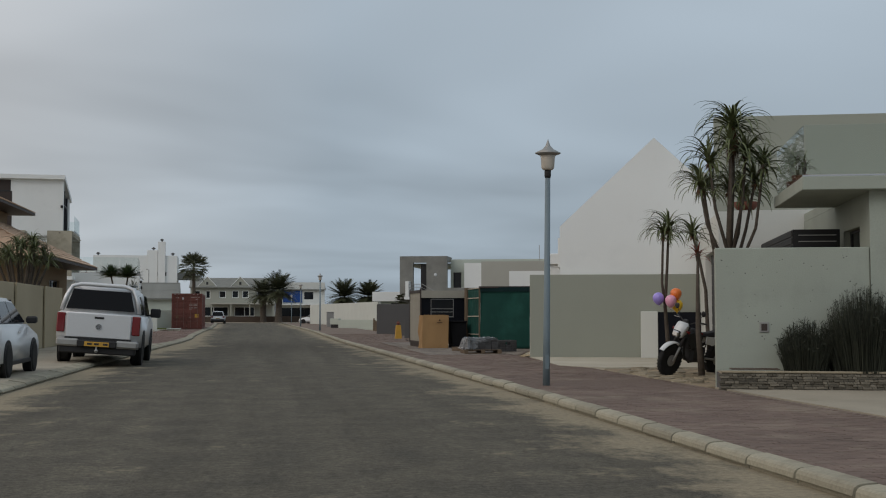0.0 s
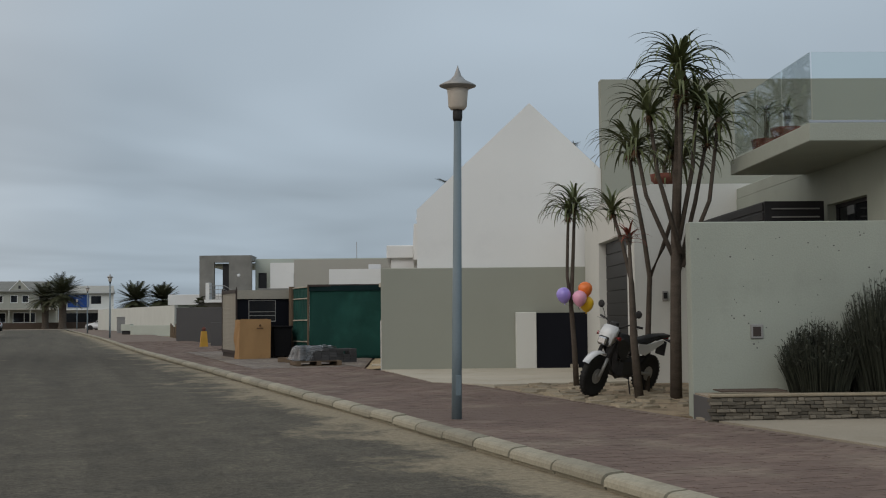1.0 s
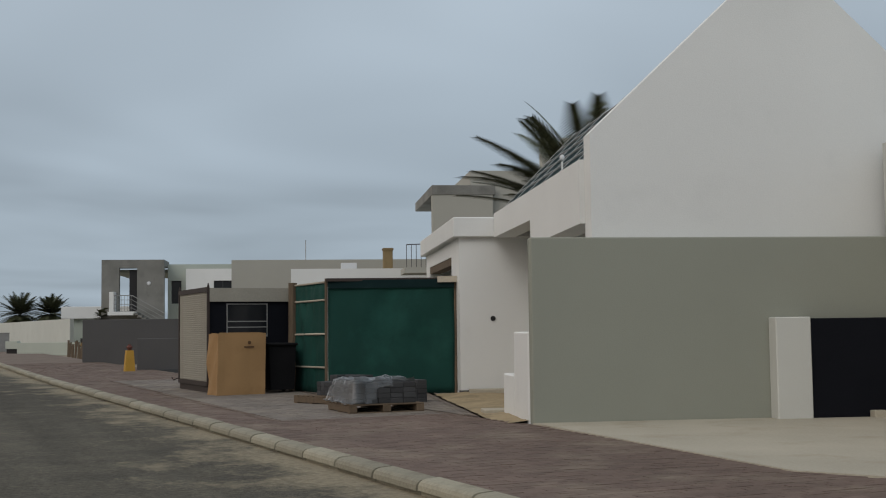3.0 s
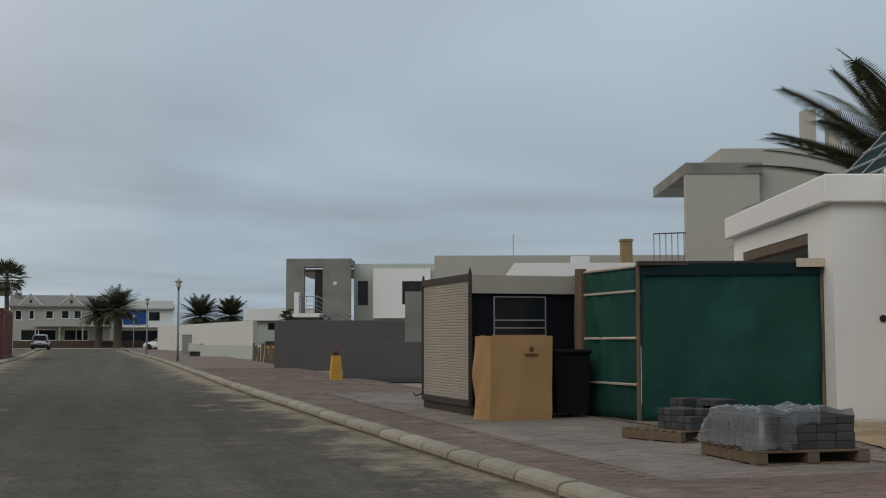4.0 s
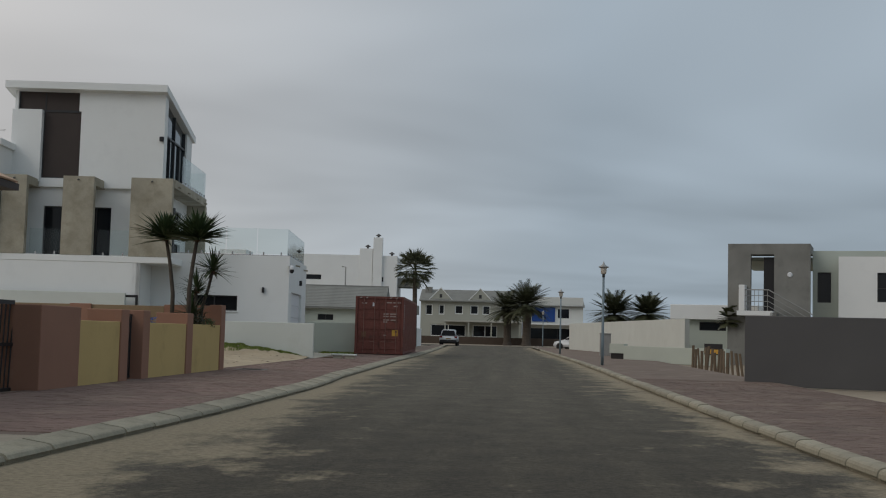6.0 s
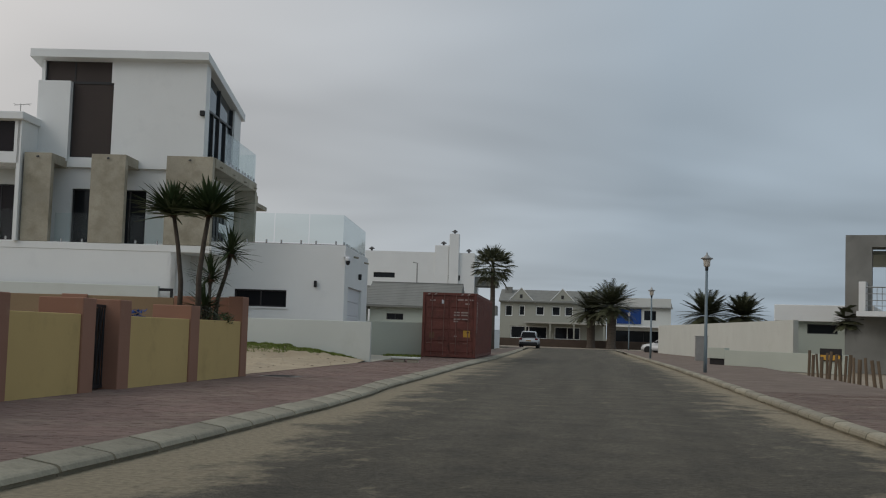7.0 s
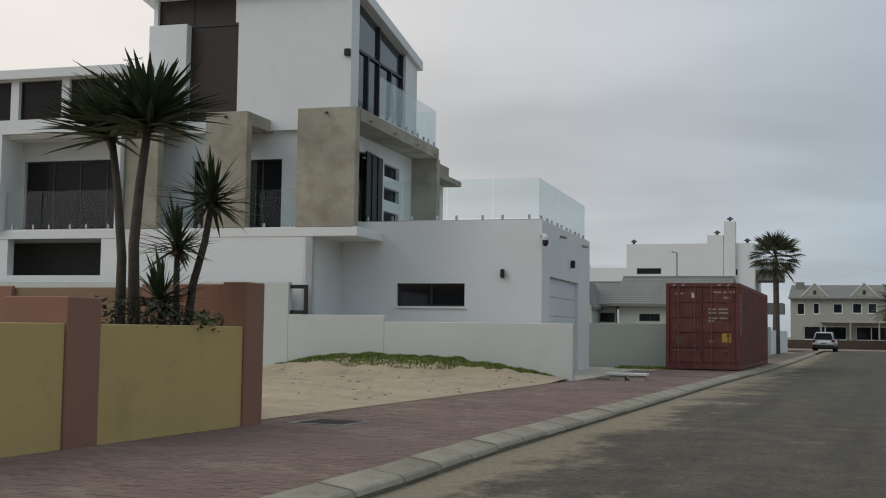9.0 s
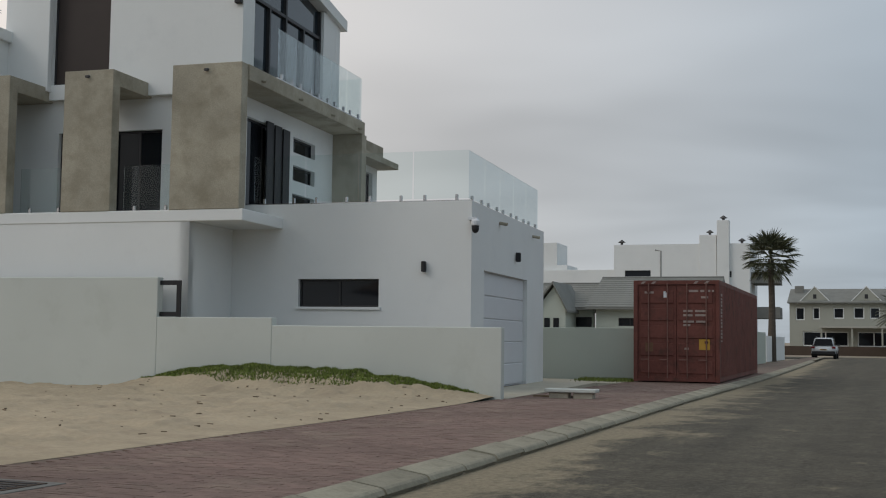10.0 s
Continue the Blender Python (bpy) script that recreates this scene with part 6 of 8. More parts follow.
    part("silencer_cap", tube([(1.3, 0.172, 0.69), (1.66, 0.172, 0.845)], 0.052, 10), M_PLASTIC, m, smooth=True)
    front(part("handlebar", tube([(0.46, -0.40, 1.20), (0.36, -0.22, 1.20), (0.33, -0.08, 1.12), (0.33, 0.08, 1.12), (0.36, 0.22, 1.20), (0.46, 0.40, 1.20)], 0.012, 8), M_PLASTIC, m))
    front(part("instrument", box(0.24, 0.33, -0.06, 0.06, 1.12, 1.20, 0.015), M_PLASTIC, m))
    for y in (-1, 1):
        front(part("grip", tube([(0.39, y * 0.28, 1.20), (0.47, y * 0.41, 1.20)], 0.019, 8), M_PLASTIC, m))
        front(part("lever", tube([(0.35, y * 0.24, 1.19), (0.36, y * 0.40, 1.18)], 0.007, 6), M_GALV, m))
        mi = front(part("mirror", lathe([(0.055, 0.0), (0.062, 0.015), (0.035, 0.035)], 16, Matrix.Translation((0.36, y * 0.36, 1.41)) @ Matrix.Rotation(radians(-90), 4, "Y")), M_PLASTIC, m))
        part("mirror_stem", tube([(0.37, y * 0.25, 1.20), (0.36, y * 0.29, 1.30), (0.36, y * 0.35, 1.38)], 0.006, 6), M_PLASTIC, mi)
        front(part("indicator", tube([(0.20, y * 0.13, 0.98), (0.18, y * 0.22, 0.98)], [0.012, 0.032], 8), M_REDLAMP, m))
        part("rear_indicator", tube([(1.66, y * 0.07, 0.90), (1.68, y * 0.22, 0.89)], [0.012, 0.032], 8), M_PLASTIC, m)
    part("side_stand", tube([(0.75, -0.12, 0.32), (0.72, -0.24, 0.06)], 0.012, 6), M_PLASTIC, m)
    part("footpeg", tube([(0.85, -0.12, 0.34), (0.85, -0.24, 0.34)], 0.014, 6), M_GALV, m)
motorcycle()


# ---- shrubs in the slate planter ----
def shrub(u, v, r, h, n, seed):
    s = thing("shrub", "dark wispy shrub in the slate planter", "shrub", FC @ pose(u, v, 0.40), "shrubs")
    rnd = random.Random(seed)
    b = bmesh.new()
    for i in range(n):
        a, rr = rnd.uniform(0, math.tau), r * math.sqrt(rnd.random())
        tip = rnd.random() ** 0.5
        H = h * (0.55 + 0.45 * rnd.random()) * (1 - 0.45 * (rr / r) ** 2)
        x0, y0 = 0.7 * rr * math.cos(a), 0.7 * rr * math.sin(a)
        x1, y1 = rr * math.cos(a), rr * math.sin(a)
        w = 0.007
        p = [Vector((x0 + (x1 - x0) * t ** 1.3, y0 + (y1 - y0) * t ** 1.3, H * t)) for t in (0, 0.4, 0.75, 1.0)]
        d = Vector((-math.sin(a + i), math.cos(a + i), 0)) * w
        vs = [(b.verts.new(q - d * (1 - 0.7 * k / 3)), b.verts.new(q + d * (1 - 0.7 * k / 3))) for k, q in enumerate(p)]
        for r0, r1 in zip(vs, vs[1:]):
            b.faces.new((r0[0], r0[1], r1[1], r1[0]))
        for k in range(5):
            q = p[3] * rnd.uniform(0.55, 1.0)
            e = Vector((rnd.uniform(-1, 1), rnd.uniform(-1, 1), rnd.uniform(0, 1))) * 0.05
            f = Vector((rnd.uniform(-1, 1), rnd.uniform(-1, 1), 0)) * 0.012
            b.faces.new([b.verts.new(z) for z in (q, q + e + f, q + e - f)])
    fo = part("foliage", b, M_BUSH, s)
    fo["kind"] = "stuff"
    part("root_stem", tube([(0, 0, -0.02), (0, 0, h * 0.3)], [0.03, 0.015], 6), M_TRUNK, s)


shrub(1.45, -0.42, 0.5, 0.95, 1300, 1)
shrub(2.4, -0.40, 0.75, 1.5, 2200, 2)
shrub(3.3, -0.42, 0.7, 1.5, 1800, 3)


# ---- yuccas in the mustard planter ----
def yucca(x, y, label, stems, seed):
    yk = thing("yucca", label, "yucca", pose(x, y, 1.30), "yuccas")
    for k, (pts, r, n, size) in enumerate(stems):
        part("trunk" if k == 0 else "stem", tube(pts, [r * (1.2 - 0.4 * i / (len(pts) - 1)) for i in range(len(pts))], 8), M_TRUNK, yk, smooth=True)
        rosette(yk, pts[-1], YUCCA_LEAVES if size > 1.1 else YUCCA_YOUNG, n, seed * 10 + k, size, 0.12, 0.07)


yucca(-8.12, 70.3, "tall yucca with a dense head of stiff leaves", [([(0, 0, -0.05), (0.0, 0.0, 0.8), (-0.12, 0.04, 1.6), (-0.27, 0.08, 2.3)], 0.052, 220, 1.36)], 1)
yucca(-7.52, 69.75, "tall yucca leaning from the planter", [([(0, 0, -0.05), (0.0, -0.05, 0.9), (0.08, -0.08, 1.6), (0.17, -0.08, 2.25)], 0.055, 220, 1.38)], 2)
yucca(-7.5, 70.75, "shorter branching yucca in the planter", [([(0, 0, -0.05), (0.05, 0.02, 0.5), (0.2, 0.02, 1.0), (0.3, 0.0, 1.5)], 0.045, 96, 1.08), ([(-0.08, -0.1, -0.05), (-0.1, -0.1, 0.5), (-0.08, -0.12, 0.95)], 0.04, 84, 0.95), ([(-0.1, -0.35, -0.05), (-0.12, -0.35, 0.30)], 0.05, 90, 1.0)], 3)


def flower_bed(x, y, n, seed, label, mat, r=0.35, h=0.3):
    f = thing("flower_plant", label, "plant", pose(x, y, 1.25), "planter flowers")
    rnd = random.Random(seed)
    b = bmesh.new()
    for i in range(n):
        a, rr, z = rnd.uniform(0, math.tau), r * math.sqrt(rnd.random()), h * rnd.random()
        o = Vector((rr * math.cos(a), rr * math.sin(a) * 1.5, z))
        e, g = Vector((rnd.uniform(-1, 1), rnd.uniform(-1, 1), rnd.uniform(-0.3, 1))) * 0.06, Vector((rnd.uniform(-1, 1), rnd.uniform(-1, 1), 0)) * 0.03
        b.faces.new([b.verts.new(q) for q in (o - e * 0.3, o + g, o + e, o - g)])
    p = part("foliage", b, mat, f)
    p["kind"] = "stuff"


flower_bed(-7.5, 69.6, 500, 1, "low dark green ground cover in the planter", M_BUSH, 0.42, 0.35)
flower_bed(-7.45, 70.6, 500, 2, "low dark green ground cover with pale flowers", M_YUCCA, 0.42, 0.22)
flower_bed(-7.55, 66.6, 120, 3, "small clump of blue flowers in the planter", M_BLUE, 0.14, 0.2)


# ---- palms ----
def frond(bm, base, az, elev, length, bend, leaf, n=16, w=0.03, hang=0.25):
    """A feather frond: a curved midrib with leaflets on both sides."""
    base = Vector(base)
    a, p = elev, Vector((0, 0, 0))
    pts = []
    seg = 8
    for i in range(seg + 1):
        pts.append(Vector(p))
        p = p + Vector((math.cos(a), 0, math.sin(a))) * (length / seg)
        a -= bend / seg
    rot = Matrix.Rotation(az, 3, "Z")
    def at(t):
        q = t * seg
        i = min(int(q), seg - 1)
        return pts[i].lerp(pts[i + 1], q - i)
    rib = [at(i / 6) for i in range(7)]
    for i in range(6):
        wd = Vector((0, 0.025 * (1 - i / 7), 0))
        bm.faces.new([bm.verts.new(base + rot @ q) for q in (rib[i] - wd, rib[i] + wd, rib[i + 1] + wd * 0.8, rib[i + 1] - wd * 0.8)])
    for i in range(n):
        t = 0.18 + 0.8 * i / n
        o = at(t)
        d = (at(min(1, t + 0.05)) - at(t - 0.05)).normalized()
        L = leaf * (0.5 + 1.1 * math.sin(math.pi * min(1, t * 0.9 + 0.1)))
        for s in (-1, 1):
            tip = o + (d * 0.75 + Vector((0, s * 0.8, 0.15 - hang))).normalized() * L
            bm.faces.new([bm.verts.new(base + rot @ q) for q in (o - d * w, o + d * w, tip)])


def feather_palm(x, y, z0, trunk, length, n, seed, label, r=0.3, leaf=0.35, single=False):
    p = thing("palm_tree", label, "palm tree", pose(x, y, z0), "palm trees")
    rnd = random.Random(seed)
    rings = 10
    pts = [(0.03 * noise.noise(Vector((seed, k, 0))), 0, trunk * k / rings) for k in range(rings + 1)]
    part("trunk", tube(pts, [r * (1.15 if k == 0 else (0.9 if k < rings - 2 else 1.25)) for k in range(rings + 1)], 10), M_TRUNK, p)
    b = bmesh.new()
    for i in range(n):
        e = radians(80 - 105 * (i / n) ** 0.8 + rnd.uniform(-8, 8))
        if single:
            b1 = bmesh.new()
            frond(b1, (0, 0, trunk), i * 2.39996, e, length * rnd.uniform(0.85, 1.1), radians(rnd.uniform(25, 50)), leaf, 56, 0.036)
            part("frond", b1, M_PALM, p)
        else:
            frond(b, (0, 0, trunk), i * 2.39996, e, length * rnd.uniform(0.85, 1.1), radians(rnd.uniform(20, 45)), leaf, 16, 0.075)
    if single:
        b.free()
    else:
        part("crown", b, M_PALM, p)["kind"] = "stuff"


def fan_palm(x, y, trunk, length, seed, label):
    p = thing("palm_tree", label, "palm tree", pose(x, y, 0.0), "palm trees")
    rnd = random.Random(seed)
    part("trunk", tube([(0, 0, 0), (0.05, 0, trunk * 0.5), (0, 0, trunk)], [0.32, 0.22, 0.2], 10), M_TRUNK, p)
    b = bmesh.new()
    for i in range(58):
        az, e = i * 2.39996, radians(86 - 140 * (i / 58) + rnd.uniform(-10, 10))
        reach = length * rnd.uniform(0.42, 0.62)
        d = Vector((math.cos(az) * math.cos(e), math.sin(az) * math.cos(e), math.sin(e)))
        o = Vector((0, 0, trunk)) + d * reach
        side = d.cross(Vector((0, 0, 1))).normalized()
        b.faces.new([b.verts.new(q) for q in (Vector((0, 0, trunk)) - side * 0.03, Vector((0, 0, trunk)) + side * 0.03, o + side * 0.02, o - side * 0.02)])
        for k in range(-8, 9):
            a = k * 0.19
            way = d * math.cos(a) + side * math.sin(a)
            mid = o + way * length * 0.34
            tip = mid + (way * 0.8 - Vector((0, 0, 0.15 + 0.35 * rnd.random()))).normalized() * length * 0.26
            cross = (side * math.cos(a) - d * math.sin(a)).lerp(Vector((rnd.uniform(-1, 1), rnd.uniform(-1, 1), rnd.uniform(-1, 1))), 0.6).normalized() * 0.05
            b.faces.new([b.verts.new(q) for q in (o, mid + cross, mid - cross)])
            b.faces.new([b.verts.new(q) for q in (mid - cross, mid + cross, tip)])
    part("crown", b, M_PALM, p)["kind"] = "stuff"


feather_palm(2.0, 187.5, 0.0, 5.0, 3.5, 120, 1, "stout date palm at the end of the street", 0.62, 0.5)
feather_palm(-0.4, 190.5, 0.0, 4.4, 3.1, 110, 2, "stout date palm at the end of the street", 0.55, 0.45)
feather_palm(10.6, 160.0, 0.0, 3.6, 2.9, 110, 3, "low date palm behind the white wall", 0.5, 0.42)
feather_palm(13.9, 160.0, 0.0, 3.7, 2.5, 110, 4, "low date palm behind the white wall", 0.5, 0.4)
feather_palm(18.2, 48.6, 0.0, 4.0, 4.3, 100, 5, "large date palm rising behind the gable house", 0.35, 0.52, True)
feather_palm(12.3, 104.0, 0.0, 2.4, 0.85, 40, 6, "small palm beside the grey house", 0.1, 0.25)
fan_palm(-8.65, 148.6, 7.0, 1.95, 7, "fan palm with a ragged crown beside the street")

# ---- walls and houses further up on the right ----
def plain_wall(name, x, y, rot, u1, z1, mat, label, thick=0.25, u0=0.0):
    o = part(name, box(u0, u1, 0, thick, 0.0, z1, 0.012), mat)
    o.matrix_world = frame_at(x, y, rot)
    return tagged(o, label, "wall", kind="structure")


plain_wall("garden_wall", 7.375, 74.17, RT, 6.2, 1.99, M_DARKGREY, "dark grey plastered garden wall")
plain_wall("garden_wall", 7.7, 61.44, RT, 3.13, 1.18, M_DARKGREY, "low dark grey garden wall")
plain_wall("garden_wall", 7.7, 61.44, RT, 6.5, 1.97, M_OFFWHITE, "white plastered garden wall", 0.25, 3.14)
plain_wall("garden_wall", 10.45, 64.94, RT, 2.0, 2.82, M_GREYCONC, "bare grey concrete wall", 0.3)
for nm, xx, yy, aa, bb in (("driveway", 7.7, 61.2, 4.2, 12.5), ("driveway", 7.3, 46.8, 6.0, 14.0)):
    d = part(nm, box(0.0, aa, 0.0, bb, 0.0, PAVE + 0.005), M_APRON if yy < 50 else M_GREYPAVER)
    d.matrix_world = frame_at(xx, yy, RT)
    tagged(d, "paved driveway between the garden walls", "driveway", kind="structure")


def grey_house():
    h = thing("grey_house", "modern house with a raw concrete porch and pale green walls", "house", frame_at(12.02, 103.7, RT))
    part("porch", wall("u", 0.0, 4.2, 0.0, 0.5, 0.0, 6.44, [(1.18, 2.38, 2.9, 5.88)]), M_GREYCONC, h)
    part("porch_roof", box(0.0, 4.2, 0.5, 3.2, 6.0, 6.44), M_GREYCONC, h)
    part("porch_floor", box(0.6, 2.4, -1.2, 0.5, 2.62, 2.86), M_WHITE, h)
    part("porch_door", box(1.82, 2.38, 0.38, 0.46, 2.9, 5.75), M_BLACK, h)
    part("parapet", box(0.7, 1.0, -1.2, 0.0, 2.86, 4.2, 0.01), M_WHITE, h)
    part("porch_lamp", lathe([(0.14, 0), (0.1, 0.08)], 12, Matrix.Translation((3.18, 0, 4.8)) @ Matrix.Rotation(radians(90), 4, "X")), M_WHITEDOOR, h)
    rail = part("stair_rail", tube([(1.0, -1.15, 3.95), (2.2, -1.15, 3.95), (4.4, -1.15, 2.7)], 0.03, 6), M_GALV, h)
    for z in (0.3, 0.6, 0.85):
        part("rail_bar", tube([(1.0, -1.15, 3.95 - z), (2.2, -1.15, 3.95 - z), (4.4, -1.15, 2.7 - z)], 0.018, 6), M_GALV, rail)
    for i in range(6):
        part("baluster", tube([(1.05 + i * 0.22, -1.15, 2.86), (1.05 + i * 0.22, -1.15, 3.95)], 0.015, 6), M_GALV, rail)
    for i in range(9):
        part("stair_tread", box(2.3 + i * 0.27, 2.6 + i * 0.27, -1.2, 0.0, 2.62 - i * 0.17, 2.78 - i * 0.17), M_GREYCONC, h)
    part("main_wall", wall("u", 4.2, 20.0, 2.4, 2.7, 0.0, 6.24, [(4.45, 5.15, 3.45, 5.08), (10.07, 11.47, 2.6, 5.04)]), M_PALEGREEN, h)
    part("flat_roof", box(0.2, 20.0, 2.7, 12.0, 5.7, 5.9), M_PALEGREEN, h)
    window(h, "u", 4.45, 5.15, 3.45, 5.08, 2.4, -1)
    window(h, "u", 10.07, 11.47, 2.6, 5.04, 2.4, -1, name="balcony_door")
    bay = part("bay", wall("u", 5.56, 9.35, 1.3, 1.55, 2.58, 5.86, [(7.48, 9.2, 3.48, 5.02)]), M_WHITE, h)
    part("bay_cheek", box(5.56, 5.8, 1.55, 2.4, 2.58, 5.86), M_WHITE, bay)
    part("bay_cheek", box(9.1, 9.35, 1.55, 2.4, 2.58, 5.86), M_WHITE, bay)
    part("bay_floor", box(5.8, 9.1, 1.55, 2.4, 2.58, 2.8), M_WHITE, bay)
    window(h, "u", 7.48, 9.2, 3.48, 5.02, 1.3, -1, (8.1,), (4.2,), name="bay_window")
grey_house()

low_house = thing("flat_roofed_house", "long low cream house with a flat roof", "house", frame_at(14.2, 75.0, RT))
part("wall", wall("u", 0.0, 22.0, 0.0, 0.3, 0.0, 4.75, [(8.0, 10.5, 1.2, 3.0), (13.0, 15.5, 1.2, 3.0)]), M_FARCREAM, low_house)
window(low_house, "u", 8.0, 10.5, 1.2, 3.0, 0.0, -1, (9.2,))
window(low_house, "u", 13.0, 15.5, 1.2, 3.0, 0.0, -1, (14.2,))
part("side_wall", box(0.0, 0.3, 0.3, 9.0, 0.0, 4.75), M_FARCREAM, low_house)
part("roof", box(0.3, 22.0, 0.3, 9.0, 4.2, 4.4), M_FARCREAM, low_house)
part("aerial", tube([(3.5, 4.0, 4.4), (3.5, 4.0, 6.0)], 0.02, 6), M_GALV, low_house)

yard_house = thing("flat_roofed_house", "low white house with a yellow brick chimney", "house", frame_at(13.6, 63.0, RT))
part("wall", wall("u", 0.0, 9.0, 0.0, 0.3, 0.0, 3.7, [(3.0, 5.0, 1.0, 2.4)]), M_WHITE, yard_house)
window(yard_house, "u", 3.0, 5.0, 1.0, 2.4, 0.0, -1, (4.0,))
part("side_wall", box(0.0, 0.3, 0.3, 7.0, 0.0, 3.7), M_WHITE, yard_house)
part("roof", box(0.3, 9.0, 0.3, 7.0, 3.3, 3.5), M_WHITE, yard_house)
ch = part("chimney", box(3.5, 3.86, 0.3, 0.7, 3.5, 4.5, 0.01), M_YBRICK, yard_house, "yellow brick chimney")
part("cap", box(3.47, 3.89, 0.27, 0.73, 4.42, 4.48), M_YBRICK, ch)
part("vent_frame", box(1.9, 2.5, 0.6, 0.9, 3.7, 3.95, 0.01), M_WHITEDOOR, yard_house)

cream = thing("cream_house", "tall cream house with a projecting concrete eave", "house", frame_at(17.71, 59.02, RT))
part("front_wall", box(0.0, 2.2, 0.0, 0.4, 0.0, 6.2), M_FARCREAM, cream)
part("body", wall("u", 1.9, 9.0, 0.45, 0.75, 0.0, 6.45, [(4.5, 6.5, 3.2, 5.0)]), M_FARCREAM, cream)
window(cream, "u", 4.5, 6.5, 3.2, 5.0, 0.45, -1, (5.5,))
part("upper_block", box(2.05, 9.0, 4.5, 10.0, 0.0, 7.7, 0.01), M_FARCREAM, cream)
part("eave_slab", box(-0.02, 2.3, -0.03, 6.0, 6.2, 6.55, 0.01), M_GREYCONC, cream, "grey concrete eave slab")
part("rail", tube([(-0.9, 0.6, 4.45), (0.0, 0.2, 4.45)], 0.02, 6), M_DARKGREY, cream)
for i in range(6):
    part("baluster", tube([(-0.9 + 0.17 * i, 0.6 - 0.07 * i, 3.6), (-0.9 + 0.17 * i, 0.6 - 0.07 * i, 4.45)], 0.012, 5), M_DARKGREY, cream)
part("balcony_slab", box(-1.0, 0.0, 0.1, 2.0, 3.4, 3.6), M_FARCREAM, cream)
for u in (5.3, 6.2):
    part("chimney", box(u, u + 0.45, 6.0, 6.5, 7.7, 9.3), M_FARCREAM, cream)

b = bmesh.new()
add_prism(b, [(10.6, 109.6), (5.73, 151.4), (6.0, 151.5), (22.0, 152.0), (22.0, 151.7), (6.2, 151.2), (10.9, 109.8)], 0.0, 2.5, "z")
tagged(part("garden_wall", b, M_OFFWHITE), "long white garden wall along the street", "wall", kind="structure")
fl_h = thing("low_house", "small pale green house with a white flat roof", "house", frame_at(11.4, 118.0, RT))
part("wall", wall("u", 0.0, 4.5, 0.0, 0.3, 0.0, 2.6, [(1.3, 3.0, 1.9, 2.45)]), M_PALEGREEN, fl_h)
window(fl_h, "u", 1.3, 3.0, 1.9, 2.45, 0.0, -1)
part("roof", box(-0.5, 5.0, -0.5, 6.0, 2.6, 3.55, 0.02), M_WHITE, fl_h)
part("side_wall", box(0.0, 0.3, 0.3, 6.0, 0.0, 2.6), M_PALEGREEN, fl_h)
lw = thing("low_wall", "low white wall with a dark recess and a small sign", "wall", frame_at(6.05, 106.8, -58))
part("wall", box(1.3, 9.5, 0.0, 0.3, 0.0, 0.85, 0.01), M_PALEGREEN, lw)
part("wall", box(0.0, 1.3, 0.0, 0.3, 0.42, 0.95, 0.01), M_PALEGREEN, lw)
# black sheet at the back of the hollow puts its shade into colour
part("recess", box(0.02, 1.28, 0.1, 0.2, 0.0, 0.42), M_BLACK, lw)
sg = part("sign", box(8.0, 9.3, -0.06, -0.02, 0.55, 1.1), M_BLACK, lw)
part("sign_face", box(8.05, 9.25, -0.07, -0.062, 0.6, 0.82), M_YELLOW, sg)
eb = thing("service_box", "grey street cabinet beside the low wall", "cabinet", frame_at(6.6, 117.5, 0))
part("body", box(-0.35, 0.35, -0.2, 0.2, 0.0, 1.5, 0.02), M_GALV, eb)
part("lid", box(-0.38, 0.38, -0.23, 0.23, 1.5, 1.56, 0.01), M_GALV, eb)
part("door", box(-0.31, 0.31, -0.215, -0.2, 0.15, 1.42, 0.005), M_GALV, eb)
pf = thing("post_row", "row of weathered upright timber posts", "fence")
rnd = random.Random(8)
for i in range(15):
    y = 82.0 + i * 0.95
    h = rnd.uniform(0.75, 1.05)
    part("post", tube([(8.75 + 0.02 * i + rnd.uniform(-0.05, 0.05), y, 0.0), (8.75 + 0.02 * i + rnd.uniform(-0.08, 0.08), y + rnd.uniform(-0.06, 0.06), h)], rnd.uniform(0.045, 0.07), 7), M_TIMBER, pf)

# ---- the end of the street ----
end_wall = part("garden_wall", box(-60, 60, 192.0, 192.5, 0.0, 0.95), M_WALLBROWN)
tagged(end_wall, "low dark brown wall along the cross street", "wall", kind="structure")


